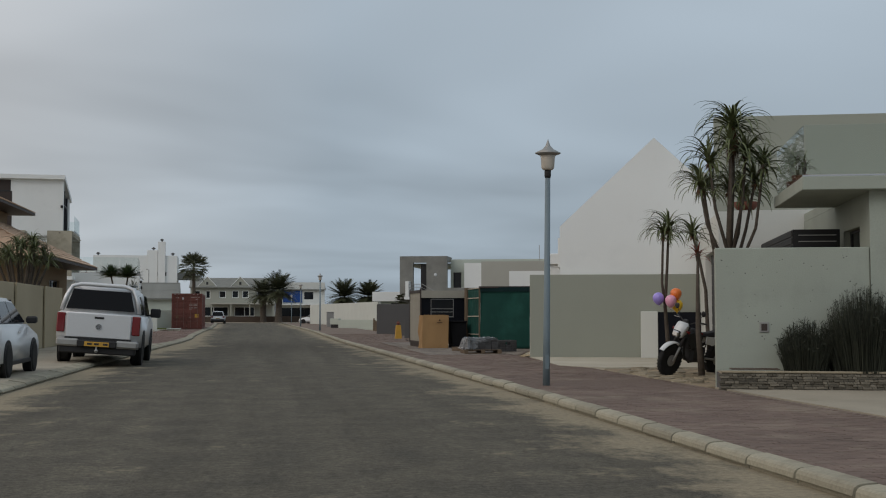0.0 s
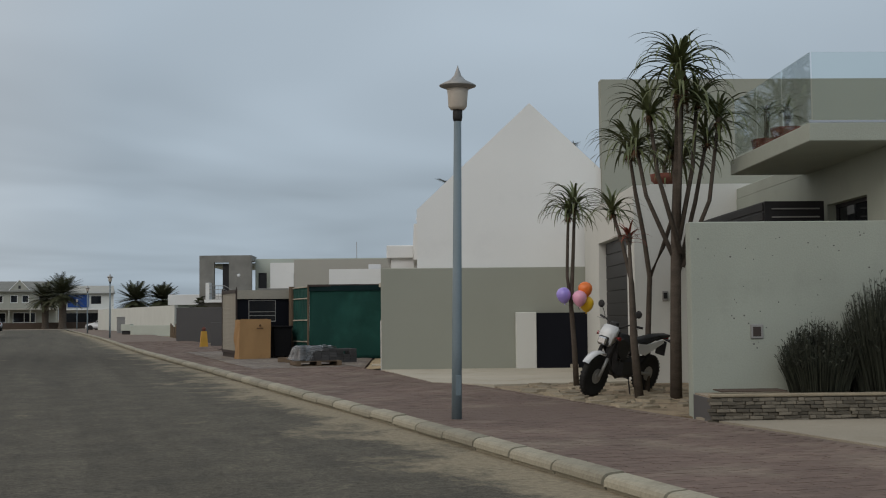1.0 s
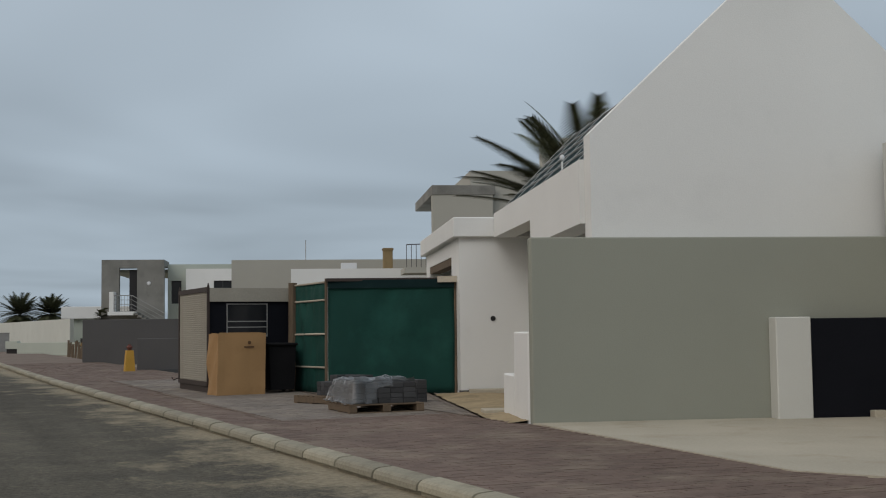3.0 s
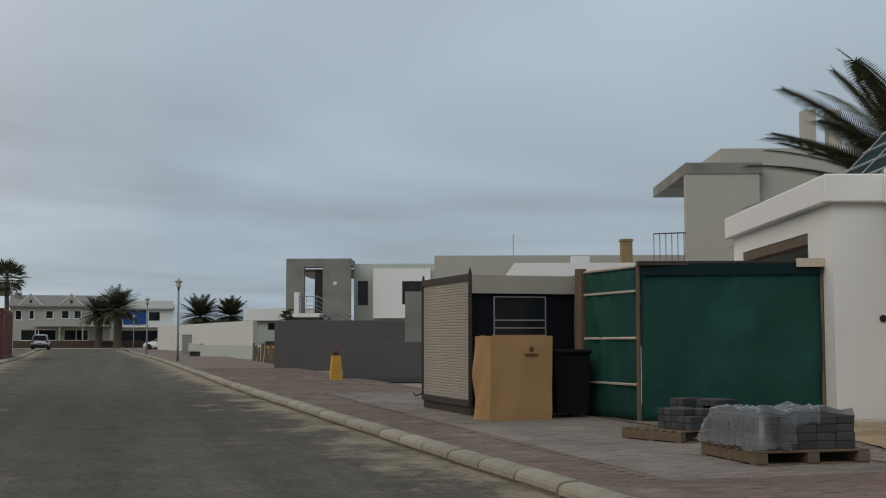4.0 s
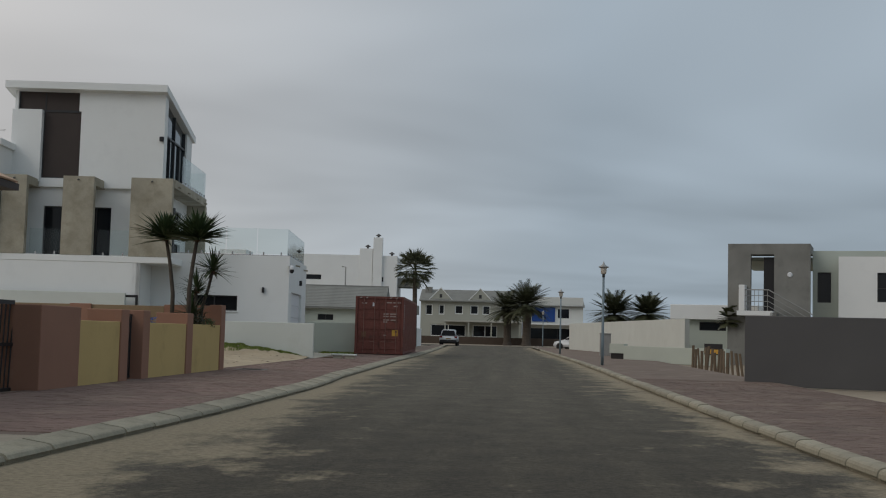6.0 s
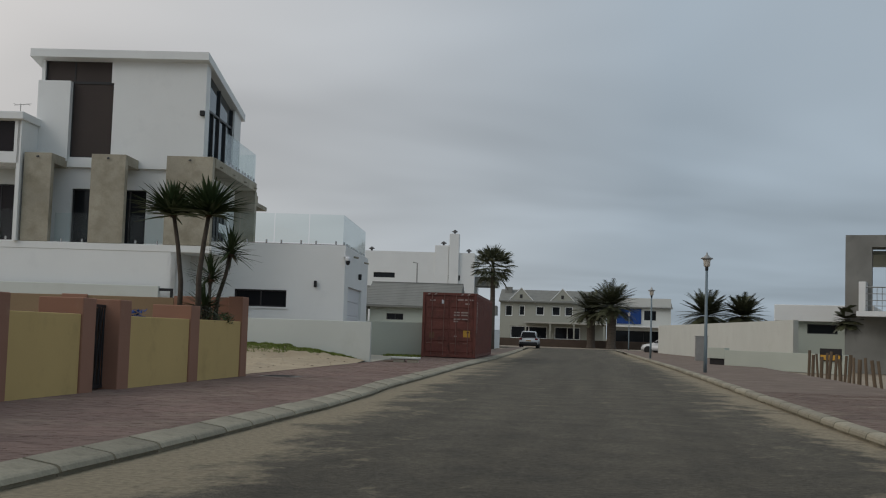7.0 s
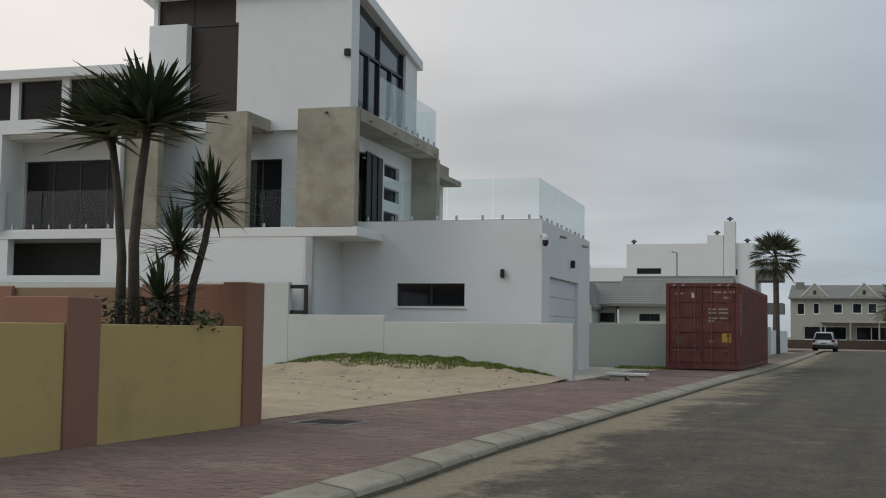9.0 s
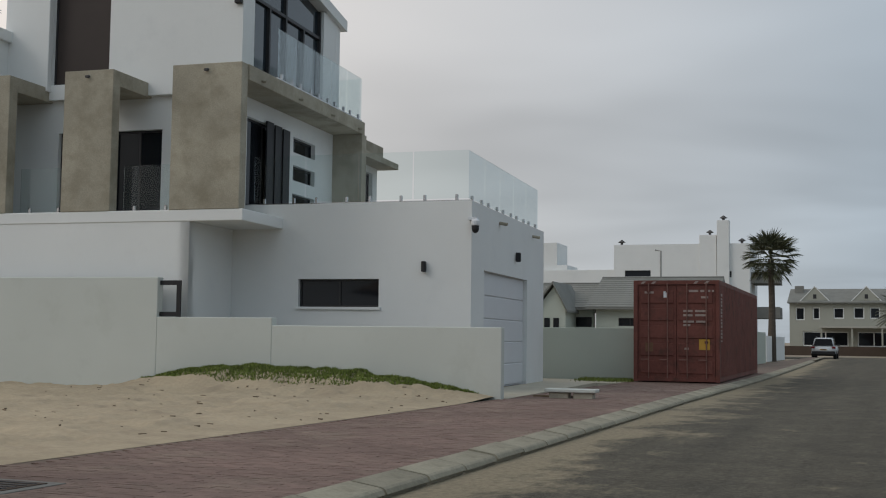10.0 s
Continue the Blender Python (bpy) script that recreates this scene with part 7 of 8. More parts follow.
def gabled_row():
    h = thing("gabled_house", "grey two-storey row of gabled houses with white window frames", "house", frame_at(0, 209, 0))
    G = M_GREYWALL
    holes = [(-12.3, -11.3, 3.9, 5.4), (-10.4, -9.6, 4.0, 5.4), (-8.1, -6.95, 4.1, 5.35), (-5.9, -4.75, 4.1, 5.4), (-4.15, -3.05, 4.1, 5.4), (-1.6, -0.5, 4.1, 5.4), (-11.5, -6.5, 0.9, 2.6), (-5.5, -2.0, 0.9, 2.6)]
    part("wall", wall("u", -13.0, 1.5, 0.0, 0.4, 0.0, 6.1, holes), G, h)
    for a in holes:
        window(h, "u", *a, 0.0, -1, ((a[0] + a[1]) / 2,) if a[1] - a[0] > 2 else (), frame_mat=M_WHITE, fw=0.12)
    part("roof", prism([(-0.6, 6.0), (4.0, 7.7), (8.6, 6.0), (8.6, 5.85), (-0.6, 5.85)], -13.2, 1.8, "x"), M_GREYTILE, h)
    for x in (-10.15, -4.5):
        g = part("gable", prism([(x - 1.9, 5.85), (x + 1.9, 5.85), (x, 7.75)], -0.12, 3.5), G, h)
        for s in (-1, 1):
            part("barge_board", prism([(x + s * 2.02, 5.8), (x + s * 1.86, 5.8), (x, 7.74), (x, 7.88)], -0.2, -0.125), M_WHITE, g)
        part("gable_vent", box(x - 0.18, x + 0.18, -0.15, -0.122, 6.4, 6.9), M_FRAME, g)
    part("veranda_roof", box(-9.5, 1.5, -2.6, 0.0, 3.0, 3.25), M_FARCREAM, h)
    for x in (-9.3, -6.0, -2.8, 1.2):
        part("column", box(x - 0.09, x + 0.09, -2.5, -2.32, 0.0, 3.0), G, h)
    c = part("chimney", box(-12.6, -11.6, 2.5, 3.3, 6.3, 8.0), M_GREYCONC, h)
    part("east_wing", wall("u", 1.6, 10.2, 1.5, 1.9, 0.0, 6.9, [(6.6, 8.2, 3.9, 5.2), (2.2, 8.8, 0.9, 2.4)]), M_CREAM, h)
    window(h, "u", 6.6, 8.2, 3.9, 5.2, 1.5, -1)
    window(h, "u", 2.2, 8.8, 0.9, 2.4, 1.5, -1, (4.4, 6.6))
    part("east_roof", prism([(1.0, 5.5), (7.0, 6.9), (7.0, 7.0), (0.9, 5.6)], 1.6, 10.4, "x"), M_GREYTILE, h)
    part("blue_screen", box(2.9, 6.2, 1.35, 1.48, 3.35, 5.4), M_BLUE, h, "blue construction sheet")
    part("balcony", box(2.0, 10.2, -0.6, 1.5, 2.9, 3.1), M_WHITE, h)
gabled_row()

# ---- left side further up ----
tall = thing("tall_white_house", "tall white house with square chimneys and metal cowls", "house", frame_at(-11.6, 161.0, 3))
part("wall", wall("u", -10.8, 0.0, 0.0, 0.4, 0.0, 9.1, [(-9.9, -7.8, 6.5, 7.0), (-3.0, -1.4, 6.4, 6.9)]), M_WHITE, tall)
window(tall, "u", -9.9, -7.8, 6.5, 7.0, 0.0, -1)
window(tall, "u", -3.0, -1.4, 6.4, 6.9, 0.0, -1)
part("side_wall", box(-0.4, 0.0, 0.4, 9.0, 0.0, 9.1), M_WHITE, tall)
part("roof", box(-10.8, -0.4, 0.4, 9.0, 8.5, 8.7), M_WHITE, tall)
part("low_wing", box(-20.0, -10.8, 0.5, 8.0, 0.0, 7.1, 0.02), M_WHITE, tall)
part("stair_block", box(-18.6, -15.8, 1.0, 5.0, 0.0, 9.45, 0.02), M_WHITE, tall)
part("parapet_step", box(-15.8, -14.9, 1.0, 5.0, 7.1, 7.55, 0.02), M_WHITE, tall)
part("flue", box(-3.9, -2.55, -0.15, 0.9, 0.0, 9.8, 0.02), M_WHITE, tall)
c1 = part("chimney", box(-2.5, -1.55, -0.3, 0.7, 0.0, 10.95, 0.02), M_WHITE, tall)
for x, z in ((-3.1, 9.8), (-2.03, 10.95), (-0.6, 9.1), (-10.2, 9.1)):
    part("cowl", lathe([(0.1, 0.0), (0.1, 0.15), (0.32, 0.22), (0.05, 0.42)], 10, Matrix.Translation((x, 0.3, z))), M_DARKGREY, tall)
for z in (3.2, 6.0):
    part("balcony", box(0.0, 2.2, 1.5, 6.0, z, z + 0.9), M_GREYCONC, tall)

tile_house = thing("tile_roofed_house", "white bungalow with grey tiled gable roofs", "house", frame_at(-17.6, 122.0, 3))
part("wall", wall("u", 3.4, 8.9, 0.0, 0.3, 0.0, 2.9, [(4.5, 5.6, 2.0, 2.4)]), M_PALEGREEN, tile_house)
part("wing_wall", wall("u", -4.0, 3.1, 0.9, 1.2, 0.0, 2.9, [(0.4, 3.0, 1.95, 2.45)]), M_PALEGREEN, tile_house)
part("return_wall", box(3.4, 3.7, 0.3, 1.2, 0.0, 2.9), M_PALEGREEN, tile_house)
part("side_wall", box(8.6, 8.9, 0.3, 8.0, 0.0, 2.9), M_PALEGREEN, tile_house)
window(tile_house, "u", 4.5, 5.6, 2.0, 2.4, 0.0, -1, (5.05,))
window(tile_house, "u", 0.4, 3.0, 1.95, 2.45, 0.9, -1, (1.7,))
for u0, u1, v0, zr in ((2.95, 9.2, -0.5, 4.55), (-4.5, 2.9, 0.4, 4.25)):
    tr = part("roof", prism([(v0, 2.9), (4.0, zr), (8.5, 2.9), (8.5, 2.8), (v0, 2.8)], u0, u1, "x"), M_GREYTILE, tile_house)
    course = mesh_of("tile_course", box(u0, u1, 0.0, 0.36, 0.0, 0.035, 0.004), M_GREYTILE)
    n = int((4.0 - v0) / 0.32)
    for i in range(n):
        t = i / n
        piece("tile_course", course, tr, Matrix.Translation((0, v0 + (4.0 - v0) * t, 2.905 + (zr - 2.9) * t)) @ Matrix.Rotation(math.atan2(zr - 2.9, 4.0 - v0) - 0.05, 4, "X"))
    part("ridge_cap", box(u0, u1, 3.88, 4.12, zr - 0.02, zr + 0.07, 0.02), M_GREYTILE, tr)
gw = part("gable_wing", prism([(0.75, 0.0), (2.2, 0.0), (2.2, 2.75), (1.6, 3.85), (0.75, 2.75)], -1.5, 0.9), M_PALEGREEN, tile_house)
part("gable_roof", prism([(0.45, 2.55), (1.6, 3.98), (2.35, 2.6), (2.35, 2.72), (1.6, 4.12), (0.45, 2.67)], -1.75, 2.5), M_GREYTILE, tile_house)
for u in (1.15, 1.6):
    part("gable_window", box(u, u + 0.28, -1.53, -1.503, 1.75, 2.35), M_PANE, gw)
part("lamp_pole", tube([(5.99, 4.0, 4.5), (5.99, 4.0, 5.95), (5.7, 4.0, 6.0)], 0.05, 6), M_GALV, tile_house)
sw = plain_wall("garden_wall", -13.5, 100.3, 2.5, 6.1, 1.68, M_PALEGREEN, "pale green plastered garden wall beside the container", 0.25)
b = bmesh.new()
rnd = random.Random(33)
for i in range(1500):
    x, y = rnd.uniform(-9.0, -7.3), 100.2 - abs(rnd.gauss(0, 0.7))
    o = Vector((x, y, PAVE - 0.01))
    d = Vector((rnd.uniform(-1, 1), rnd.uniform(-1, 1), 0)) * 0.02
    b.faces.new([b.verts.new(p) for p in (o - d, o + d, o + Vector((rnd.uniform(-0.03, 0.03), rnd.uniform(-0.03, 0.03), rnd.uniform(0.05, 0.12))))])
tagged(part("grass", b, M_GRASS), "patch of grass beside the garage apron", "grass", kind="stuff")
fore = part("forecourt", box(-13.5, -7.46, 97.6, 100.3, 0.0, PAVE - 0.004), M_APRON)
tagged(fore, "concrete forecourt beside the container", "driveway", kind="structure")
for y0, y1, z, x in ((114, 128, 1.6, -7.9), (130, 141, 1.9, -8.2), (145, 157, 1.7, -8.6)):
    w_ = part("garden_wall", box(x - 0.25, x, y0, y1, 0.0, z, 0.01), M_WHITE if z < 1.8 else M_PALEGREEN)
    tagged(w_, "white plastered garden wall beside the street", "wall", kind="structure")
slab = thing("concrete_bench", "broken concrete slab lying on two blocks", "slab", frame_at(-6.75, 88.4, 3))
part("top", box(0.0, 1.05, 0.0, 0.42, PAVE + 0.12, PAVE + 0.19, 0.012), M_OFFWHITE, slab)
for x in (0.08, 0.58):
    part("block", box(x, x + 0.4, 0.06, 0.36, PAVE - 0.01, PAVE + 0.12, 0.012), M_APRON, slab)
part("plank", box(-0.35, 0.5, 0.45, 0.6, PAVE - 0.005, PAVE + 0.035, 0.006), M_TIMBER, slab)
for x, y, w in ((-6.45, 72.45, 0.62),):
    mh = thing("manhole_cover", "square dark iron manhole cover set in the pavement", "manhole cover", pose(x, y, PAVE), "manhole covers")
    part("frame", box(-w / 2 - 0.1, w / 2 + 0.1, -w / 2 - 0.1, w / 2 + 0.1, -0.02, 0.006), M_GREYCONC, mh)
    cv = part("cover", box(-w / 2, w / 2, -w / 2, w / 2, 0.002, 0.012), M_WALLBROWN, mh)
    for i in range(5):
        part("rib", box(-w / 2 + 0.04, w / 2 - 0.04, -w / 2 + 0.06 + i * w * 0.18, -w / 2 + 0.10 + i * w * 0.18, 0.012, 0.018), M_DARKGREY, cv)

# tan house with tiled hip roofs and its street wall
tan = thing("tan_house", "tan house with clay-tiled hip roofs", "house", frame_at(-7.9, 43.0, 0))
part("wall", wall("v", 4.4, 15.5, -1.3, -1.0, 0.0, 3.7, [(11.0, 13.5, 1.0, 2.9)]), M_TAN, tan)
window(tan, "v", 11.0, 13.5, 1.0, 2.9, -1.0, 1, (12.2,))
part("wall_end", box(-11.0, -1.3, 15.2, 15.5, 0.0, 3.7), M_TAN, tan)
part("wall_front", box(-11.0, -1.3, 4.4, 4.7, 0.0, 3.55), M_TAN, tan)
def hip(parent, x0, x1, y0, y1, z0, z1):
    b = bmesh.new()
    c = [b.verts.new(v) for v in ((x0, y0, z0), (x1, y0, z0), (x1, y1, z0), (x0, y1, z0))]
    i = min(x1 - x0, y1 - y0) / 2
    r = [b.verts.new(v) for v in (((x0 + x1) / 2, y0 + i, z1), ((x0 + x1) / 2, y1 - i, z1))]
    for f in ((c[0], c[1], r[0]), (c[1], c[2], r[1], r[0]), (c[2], c[3], r[1]), (c[3], c[0], r[0], r[1]), (c[3], c[2], c[1], c[0])):
        b.faces.new(f)
    ro = part("roof", b, M_ROOFTILE, parent)
    part("fascia", box(x0, x1, y0, y1, z0 - 0.12, z0 - 0.003), M_DARKBROWN, ro)
    tile = mesh_of("tile_course", box(-0.02, 0.34, 0.0, 1.0, 0.0, 0.035, 0.006), M_ROOFTILE)
    n = int((x1 - x0) / 2 / 0.33)
    sl = math.atan2(z1 - z0, (x1 - x0) / 2)
    for k in range(n):
        ln = (y1 - y0) - 2 * k * 0.33 - 0.2
        if ln <= 0.4:
            break
        piece("tile_course", tile, ro, Matrix.Translation((x1 - k * 0.33, y0 + k * 0.33 + 0.1, z0 + k * 0.33 * math.tan(sl) + 0.01)) @ Matrix.Rotation(math.pi, 4, "Z") @ Matrix.Translation((0, -ln, 0)) @ Matrix.Rotation(-sl + 0.06, 4, "Y") @ Matrix.Diagonal((1, ln, 1, 1)))
hip(tan, -12.5, 0.3, 3.4, 16.3, 3.6, 6.9)
part("upper_wall", box(-11.0, -3.2, 5.2, 12.7, 3.7, 5.95), M_TAN, tan)
hip(tan, -12.0, -2.2, 4.0, 13.9, 6.05, 8.3)
bw = part("garden_wall", box(-7.8, -7.5, 33.0, 49.0, 0.0, 2.4, 0.012), M_BEIGE)
tagged(bw, "beige plastered street wall", "wall", kind="structure")
for i in range(3):
    px = part("wall_pier", box(-7.48, -7.42, 35.0 + i * 5.0, 35.6 + i * 5.0, 0.0, 2.4, 0.01), M_BEIGE, bw)
bushy = thing("aloe_shrub", "broad many-headed aloe shrub behind the beige wall", "shrub", pose(-8.15, 44.5, 0.0))
rnd = random.Random(9)
for i in range(15):
    a = i * 2.4
    tip = (1.05 * math.cos(a) * (0.3 + 0.05 * i), 1.2 * math.sin(a) * (0.3 + 0.05 * i), 3.85 - 0.055 * i + 0.3 * rnd.random())
    part("stem", tube([(0, 0, 0), (tip[0] * 0.4, tip[1] * 0.4, 2.0), tip], [0.09, 0.06, 0.04], 6), M_TRUNK, bushy)
    rosette(bushy, tip, ALOE_LEAVES, 46, 300 + i, 0.95)


# ---- vehicles ----
def car_wheel(parent, x, y, r, w, side):
    t = part("wheel", lathe([(r * 0.66, -w / 2), (r * 0.95, -w / 2), (r, -w * 0.35), (r, w * 0.35), (r * 0.95, w / 2), (r * 0.66, w / 2)], 24, Matrix.Rotation(radians(90), 4, "X")), M_TYRE, parent, smooth=True)
    t.matrix_local = pose(x, y, r)
    rim = part("rim", lathe([(r * 0.66, -w * 0.4), (r * 0.66, w * 0.42), (r * 0.58, w * 0.44), (r * 0.56, w * 0.1), (0.06, w * 0.12), (0.05, w * 0.2)], 20, Matrix.Rotation(radians(90 if side < 0 else -90), 4, "X")), M_GALV, t)
    for k in range(5):
        s = part("spoke", box(0.04, r * 0.6, -0.035, 0.035, w * 0.12, w * 0.36), M_CHROME, rim)
        s.matrix_local = Matrix.Rotation(radians(90 if side < 0 else -90), 4, "X") @ Matrix.Rotation(k * math.tau / 5, 4, "Z")


def soft_prism(pts, y0, y1, bev, taper=None):
    b = bmesh.new()
    add_prism(b, pts, y0, y1)
    if taper:
        zlo, zhi, k = taper
        for v in b.verts:
            f = max(0.0, min(1.0, (v.co.z - zlo) / (zhi - zlo)))
            v.co.y *= 1 - k * f
    bmesh.ops.bevel(b, geom=b.edges[:], offset=bev, segments=2, affect="EDGES")
    return b


def hatchback(m, label, paint=M_CARWHITE, group=""):
    """Nose towards +x."""
    c = thing("car", label, "car", m, group)
    part("lower_body", soft_prism([(-2.0, 0.35), (-1.95, 0.85), (-1.85, 0.98), (0.85, 0.97), (1.75, 0.80), (1.98, 0.62), (2.0, 0.3), (1.7, 0.22), (-1.8, 0.22)], -0.86, 0.86, 0.06), paint, c, smooth=True)
    part("cabin", soft_prism([(-1.85, 0.95), (-1.55, 1.42), (-1.2, 1.48), (0.1, 1.46), (0.95, 0.95)], -0.80, 0.80, 0.06, (0.95, 1.48, 0.22)), paint, c, smooth=True)
    for s in (-1, 1):
        for a in ([(-1.5, 1.0), (-1.28, 1.38), (-0.62, 1.40), (-0.60, 1.0)], [(-0.52, 1.0), (-0.54, 1.40), (0.08, 1.38), (0.72, 1.0)]):
            b = bmesh.new()
            add_prism(b, a, s * 0.80, s * 0.81)
            for v in b.verts:
                v.co.y *= 1 - 0.22 * max(0, (v.co.z - 0.95) / 0.53)
            part("side_window", b, M_PANE, c)
        mr = part("mirror", box(0.42, 0.60, -0.1, 0.1, 0.98, 1.12, 0.03), M_PLASTIC, c)
        mr.matrix_local = Matrix.Translation((0, s * 0.96, 0))
        part("door_handle", box(-0.35, -0.15, s * 0.868 - 0.01, s * 0.868 + 0.01, 0.80, 0.84, 0.005), paint, c)
        part("sill", box(-1.2, 1.2, s * 0.86 - 0.02, s * 0.86 + 0.015, 0.22, 0.30, 0.01), M_PLASTIC, c)
        for x in (-1.28, 1.28):
            part("wheel_arch", lathe([(0.36, -0.02), (0.36, 0.02)], 20, Matrix.Translation((x, s * 0.862, 0.33)) @ Matrix.Rotation(radians(90), 4, "X")), M_PLASTIC, c)
            car_wheel(c, x, s * 0.80, 0.315, 0.2, s)
        part("tail_lamp", box(-2.02, -1.84, s * 0.62 - 0.14, s * 0.62 + 0.2, 0.78, 0.94, 0.02), M_REDLAMP, c)
        part("headlamp", box(1.72, 1.92, s * 0.62 - 0.16, s * 0.62 + 0.18, 0.66, 0.78, 0.02), M_CHROME, c)
    b = bmesh.new()
    add_prism(b, [(-1.86, 1.02), (-1.60, 1.40), (-1.62, 1.41), (-1.88, 1.03)], -0.6, 0.6)
    part("rear_window", b, M_TINT, c)
    b = bmesh.new()
    add_prism(b, [(0.16, 1.42), (0.92, 1.0), (0.94, 1.02), (0.18, 1.44)], -0.62, 0.62)
    part("windscreen", b, M_PANE, c)
    return c


def pickup(m, label):
    """Tail towards -x."""
    c = thing("pickup_truck", label, "pickup truck", m)
    part("body", soft_prism([(-2.62, 0.62), (-2.64, 1.19), (-2.5, 1.27), (1.15, 1.24), (2.3, 1.06), (2.55, 0.85), (2.55, 0.45), (2.3, 0.38), (-2.3, 0.40)], -0.97, 0.97, 0.06), M_CARSILVER, c, smooth=True)
    part("cab", soft_prism([(-0.75, 1.12), (-0.62, 1.80), (-0.3, 1.86), (0.45, 1.84), (1.25, 1.14)], -0.90, 0.90, 0.06, (1.12, 1.86, 0.18)), M_CARSILVER, c, smooth=True)
    part("canopy", soft_prism([(-2.58, 1.14), (-2.40, 1.76), (-2.2, 1.88), (-0.72, 1.92), (-0.66, 1.14)], -0.93, 0.93, 0.06, (1.2, 1.92, 0.24)), M_CARSILVER, c, "silver canopy over the load bed", smooth=True)
    b = bmesh.new()
    add_prism(b, [(-2.54, 1.30), (-2.40, 1.76), (-2.475, 1.77), (-2.60, 1.305)], -0.82, 0.82)
    for v in b.verts:
        v.co.y *= 1 - 0.2 * max(0, (v.co.z - 1.2) / 0.6)
    part("rear_window", b, M_TINT, c)
    part("roof_bar", box(-2.3, -0.8, 0.66, 0.70, 1.93, 1.97, 0.01), M_GALV, c)
    part("roof_bar", box(-2.3, -0.8, -0.70, -0.66, 1.93, 1.97, 0.01), M_GALV, c)
    tg = part("tailgate", box(-2.67, -2.62, -0.74, 0.74, 0.64, 1.21, 0.012), M_CARSILVER, c)
    part("emblem", lathe([(0.075, 0.0), (0.075, 0.015), (0.055, 0.015), (0.05, 0.0)], 18, Matrix.Translation((-2.672, 0, 0.90)) @ Matrix.Rotation(radians(-90), 4, "Y")), M_CHROME, tg)
    part("handle", box(-2.685, -2.67, -0.11, 0.11, 1.09, 1.14, 0.008), M_PLASTIC, tg)
    part("sports_bar", tube([(-2.50, -0.90, 1.26), (-2.44, -0.82, 1.60), (-2.38, -0.70, 1.84), (-2.36, -0.5, 1.90), (-2.36, 0.5, 1.90), (-2.38, 0.70, 1.84), (-2.44, 0.82, 1.60), (-2.50, 0.90, 1.26)], 0.05, 10), M_CARSILVER, c, "silver hoop round the rear window", smooth=True)
    part("tailgate_gap", box(-2.665, -2.60, -0.76, 0.76, 0.56, 0.635), M_PLASTIC, c)
    for s in (-1, 1):
        part("bumper", box(-2.80, -2.50, s * 0.68 - 0.26, s * 0.68 + 0.26, 0.42, 0.60, 0.04), M_GALV, c)
    part("lower_valance", box(-2.72, -2.40, -0.88, 0.88, 0.26, 0.44, 0.03), M_PLASTIC, c)
    part("bumper_step", box(-2.83, -2.7, -0.45, 0.45, 0.42, 0.58, 0.02), M_PLASTIC, c)
    pl = part("number_plate", box(-2.845, -2.832, -0.28, 0.28, 0.44, 0.55, 0.004), M_YELLOW, c, "yellow number plate")
    for y in (-0.2, 0.0, 0.16):
        part("plate_bar", box(-2.849, -2.846, y - 0.055, y + 0.055, 0.475, 0.52), M_PLASTIC, pl)
    part("tow_ball", lathe([(0.03, 0.30), (0.05, 0.34), (0.02, 0.38), (0.02, 0.44)], 10, Matrix.Translation((-2.82, 0, 0))), M_GALV, c)
    part("underbody", box(-2.4, 2.2, -0.7, 0.7, 0.28, 0.42), M_PLASTIC, c)
    for s in (-1, 1):
        part("tail_lamp", box(-2.655, -2.45, s * 0.865 - 0.085, s * 0.865 + 0.105, 0.74, 1.20, 0.02), M_REDLAMP, c)
        for a in ([(-2.3, 1.24), (-2.15, 1.7), (-0.85, 1.74), (-0.82, 1.24)], [(-0.6, 1.22), (-0.5, 1.72), (0.0, 1.74), (0.02, 1.22)], [(0.1, 1.22), (0.08, 1.72), (0.45, 1.70), (1.0, 1.22)]):
            b = bmesh.new()
            add_prism(b, a, s * 0.93, s * 0.945)
            for v in b.verts:
                v.co.y *= 1 - (0.24 if v.co.x < -0.7 else 0.145) * max(0, (v.co.z - 1.16) / 0.8)
            part("side_window", b, M_PANE, c)
        mr = part("mirror", box(0.72, 0.92, -0.13, 0.13, 1.18, 1.42, 0.03), M_PLASTIC, c)
        mr.matrix_local = Matrix.Translation((0, s * 1.1, 0))
        part("mirror_arm", box(0.76, 0.84, s * 0.96 - 0.06, s * 0.96 + 0.06, 1.2, 1.26), M_PLASTIC, mr).matrix_local = Matrix.Translation((0, -s * 1.1, 0))
        for x in (-1.55, 1.55):
            part("wheel_arch", lathe([(0.45, -0.03), (0.45, 0.03)], 22, Matrix.Translation((x, s * 0.965, 0.42)) @ Matrix.Rotation(radians(90), 4, "X")), M_PLASTIC, c)
            car_wheel(c, x, s * 0.86, 0.39, 0.27, s)
    return c


S = Matrix.Scale(1.09, 4)
pickup(pose(-3.80, 34.3, 0.06, 3.9, 0, 92.3) @ S, "silver double-cab pickup with a canopy parked on the kerb")
hatchback(pose(-5.32, 25.6, PAVE - 0.01, 0, 0, 91) @ Matrix.Scale(1.09, 4), "white hatchback parked on the sidewalk")
hatchback(pose(-5.05, 41.2, PAVE - 0.01, 0, 0, 90), "white car parked ahead of the pickup")
hatchback(pose(6.5, 154.6, 0.0, 0, 0, 150), "white car parked at the end of the white wall")


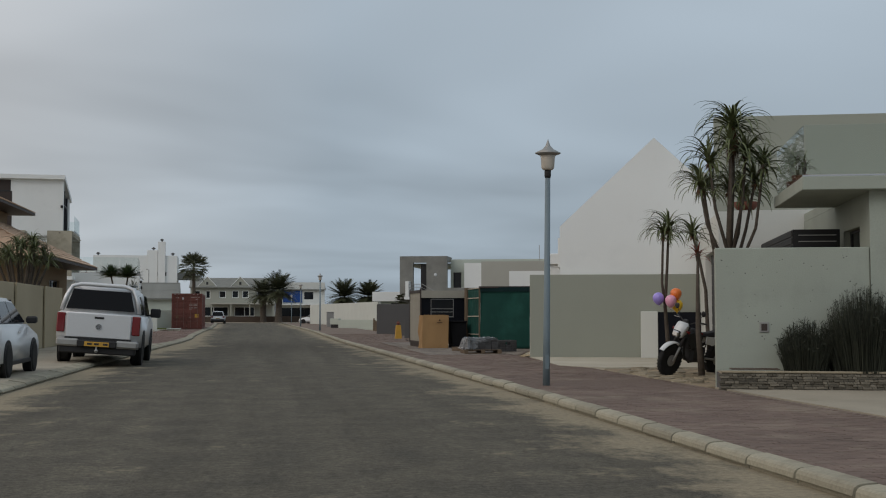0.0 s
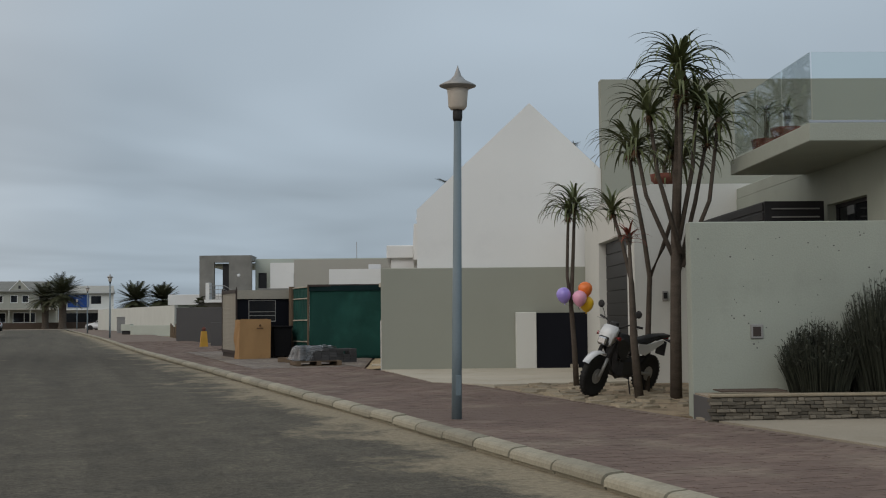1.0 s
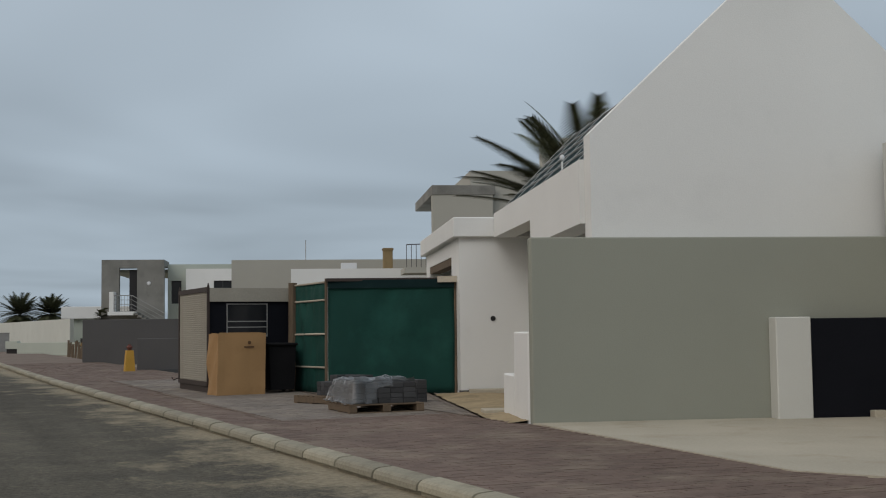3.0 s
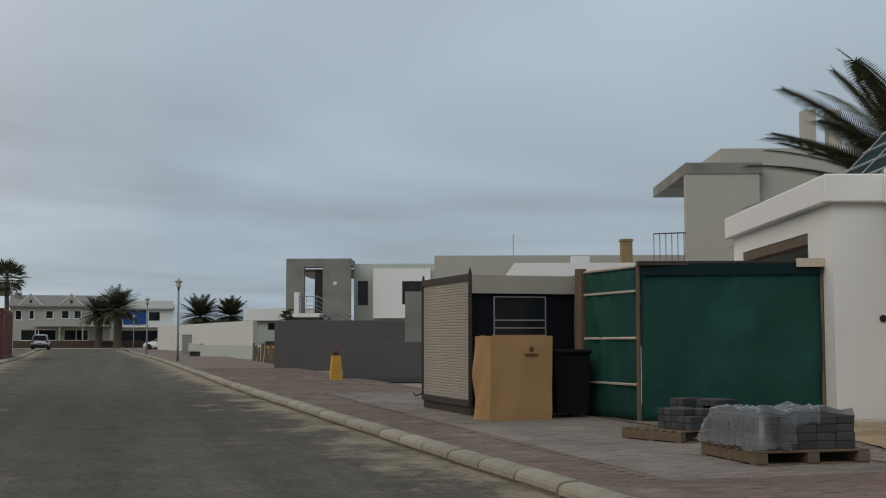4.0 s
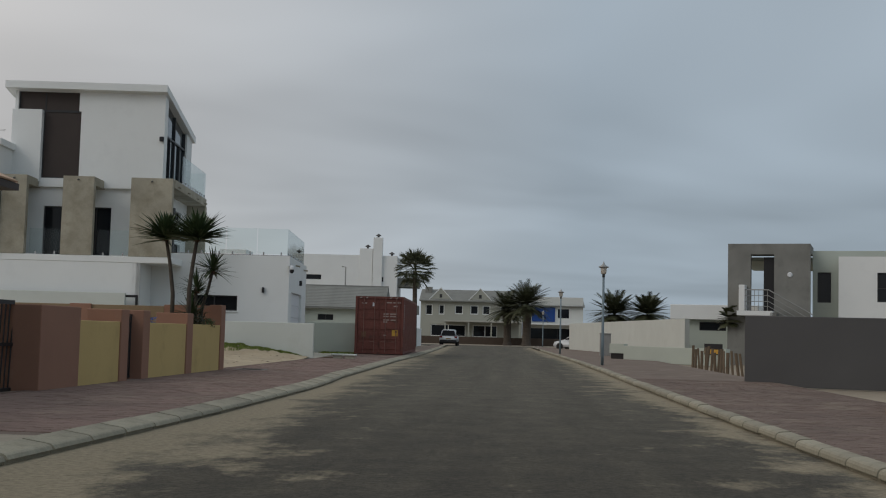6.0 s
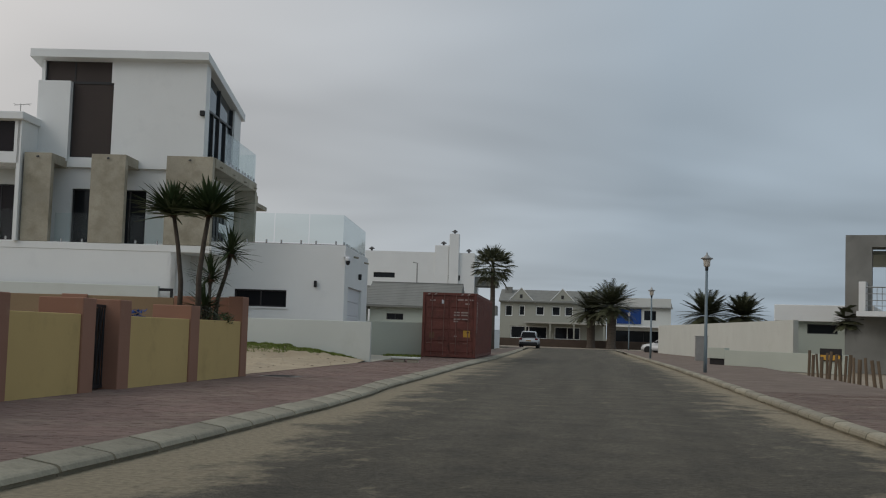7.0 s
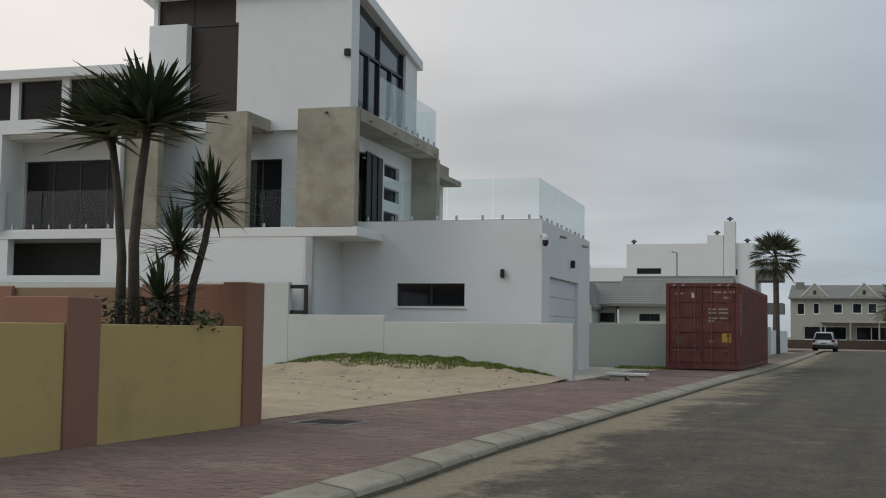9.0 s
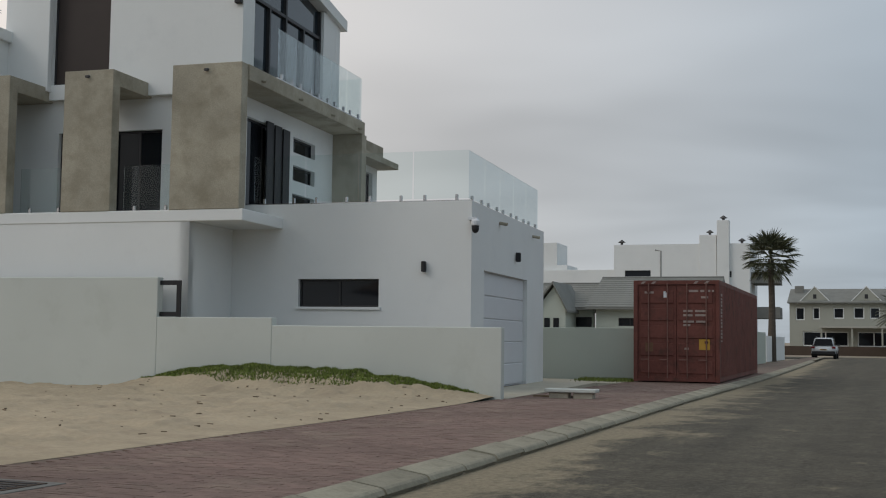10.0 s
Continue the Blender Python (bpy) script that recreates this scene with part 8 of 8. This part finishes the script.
def estate_car(m, label):
    """A tall car seen from its tail, nose towards +x."""
    c = thing("car", label, "car", m)
    part("lower_body", soft_prism([(-2.2, 0.45), (-2.22, 0.95), (-2.1, 1.06), (1.0, 1.05), (2.0, 0.92), (2.25, 0.7), (2.25, 0.4), (-2.0, 0.35)], -0.94, 0.94, 0.07), M_CARWHITE, c, smooth=True)
    part("cabin", soft_prism([(-2.1, 1.03), (-1.85, 1.62), (-1.5, 1.72), (0.1, 1.70), (1.1, 1.03)], -0.86, 0.86, 0.07, (1.03, 1.72, 0.2)), M_CARWHITE, c, smooth=True)
    b = bmesh.new()
    add_prism(b, [(-2.10, 1.08), (-1.87, 1.60), (-1.91, 1.62), (-2.16, 1.09)], -0.76, 0.76)
    for v in b.verts:
        v.co.y *= 1 - 0.2 * max(0, (v.co.z - 1.05) / 0.6)
    part("rear_window", b, M_TINT, c)
    part("bumper", box(-2.32, -2.0, -0.90, 0.90, 0.34, 0.62, 0.04), M_PLASTIC, c, "black rear bumper")
    pl = part("number_plate", box(-2.245, -2.228, -0.26, 0.26, 0.70, 0.80, 0.004), M_YELLOW, c)
    part("plate_bar", box(-2.25, -2.246, -0.2, 0.2, 0.73, 0.77), M_PLASTIC, pl)
    for s_ in (-1, 1):
        part("tail_lamp", box(-2.25, -2.0, s_ * 0.80 - 0.14, s_ * 0.80 + 0.14, 0.84, 1.02, 0.02), M_REDLAMP, c)
        part("roof_bar", box(-1.6, 0.1, s_ * 0.62 - 0.02, s_ * 0.62 + 0.02, 1.74, 1.79, 0.01), M_PLASTIC, c)
        mr = part("mirror", box(0.6, 0.78, -0.1, 0.1, 1.05, 1.22, 0.03), M_PLASTIC, c)
        mr.matrix_local = Matrix.Translation((0, s_ * 1.02, 0))
        b = bmesh.new()
        add_prism(b, [(-1.8, 1.1), (-1.62, 1.58), (0.05, 1.6), (0.8, 1.1)], s_ * 0.86, s_ * 0.87)
        for v in b.verts:
            v.co.y *= 1 - 0.2 * max(0, (v.co.z - 1.03) / 0.69)
        part("side_window", b, M_TINT, c)
        for x in (-1.4, 1.4):
            car_wheel(c, x, s_ * 0.84, 0.36, 0.24, s_)
    part("underbody", box(-2.0, 2.0, -0.8, 0.8, 0.24, 0.4), M_PLASTIC, c)


estate_car(pose(-6.45, 168.3, 0.0, 0, 0, 90), "white sport utility car parked with its tail to the street")


# ---- the many small pieces of the pavements ----
pavers(pave_r, lambda y: KR(y) + 0.22, lambda y: 8.2, 6, 36, (20.0, 21.9), 1, M_PAVER)
pavers(pave_r, lambda y: KR(y) + 0.22, lambda y: 5.6, 36, 52, (0, 0), 3, M_PAVER)
pavers(pave_r, lambda y: 5.6, lambda y: 8.2, 36, 52, (0, 0), 4, M_PAVERGREY)
pavers(pave_r, lambda y: KR(y) + 0.22, lambda y: 8.2, 52, 74, (0, 0), 5, M_PAVER)
pavers(pave_l, lambda y: -7.42, lambda y: KL(y) - 0.35, 52, 112, (69.0, 70.5), 2, M_PAVERRED, True)
pavers(yard_paving, lambda y: 8.2, lambda y: min(10.0, 7.82 + 0.296 * (y - 33.71)), 35.2, 44, (0, 0), 6, M_PAVERGREY)
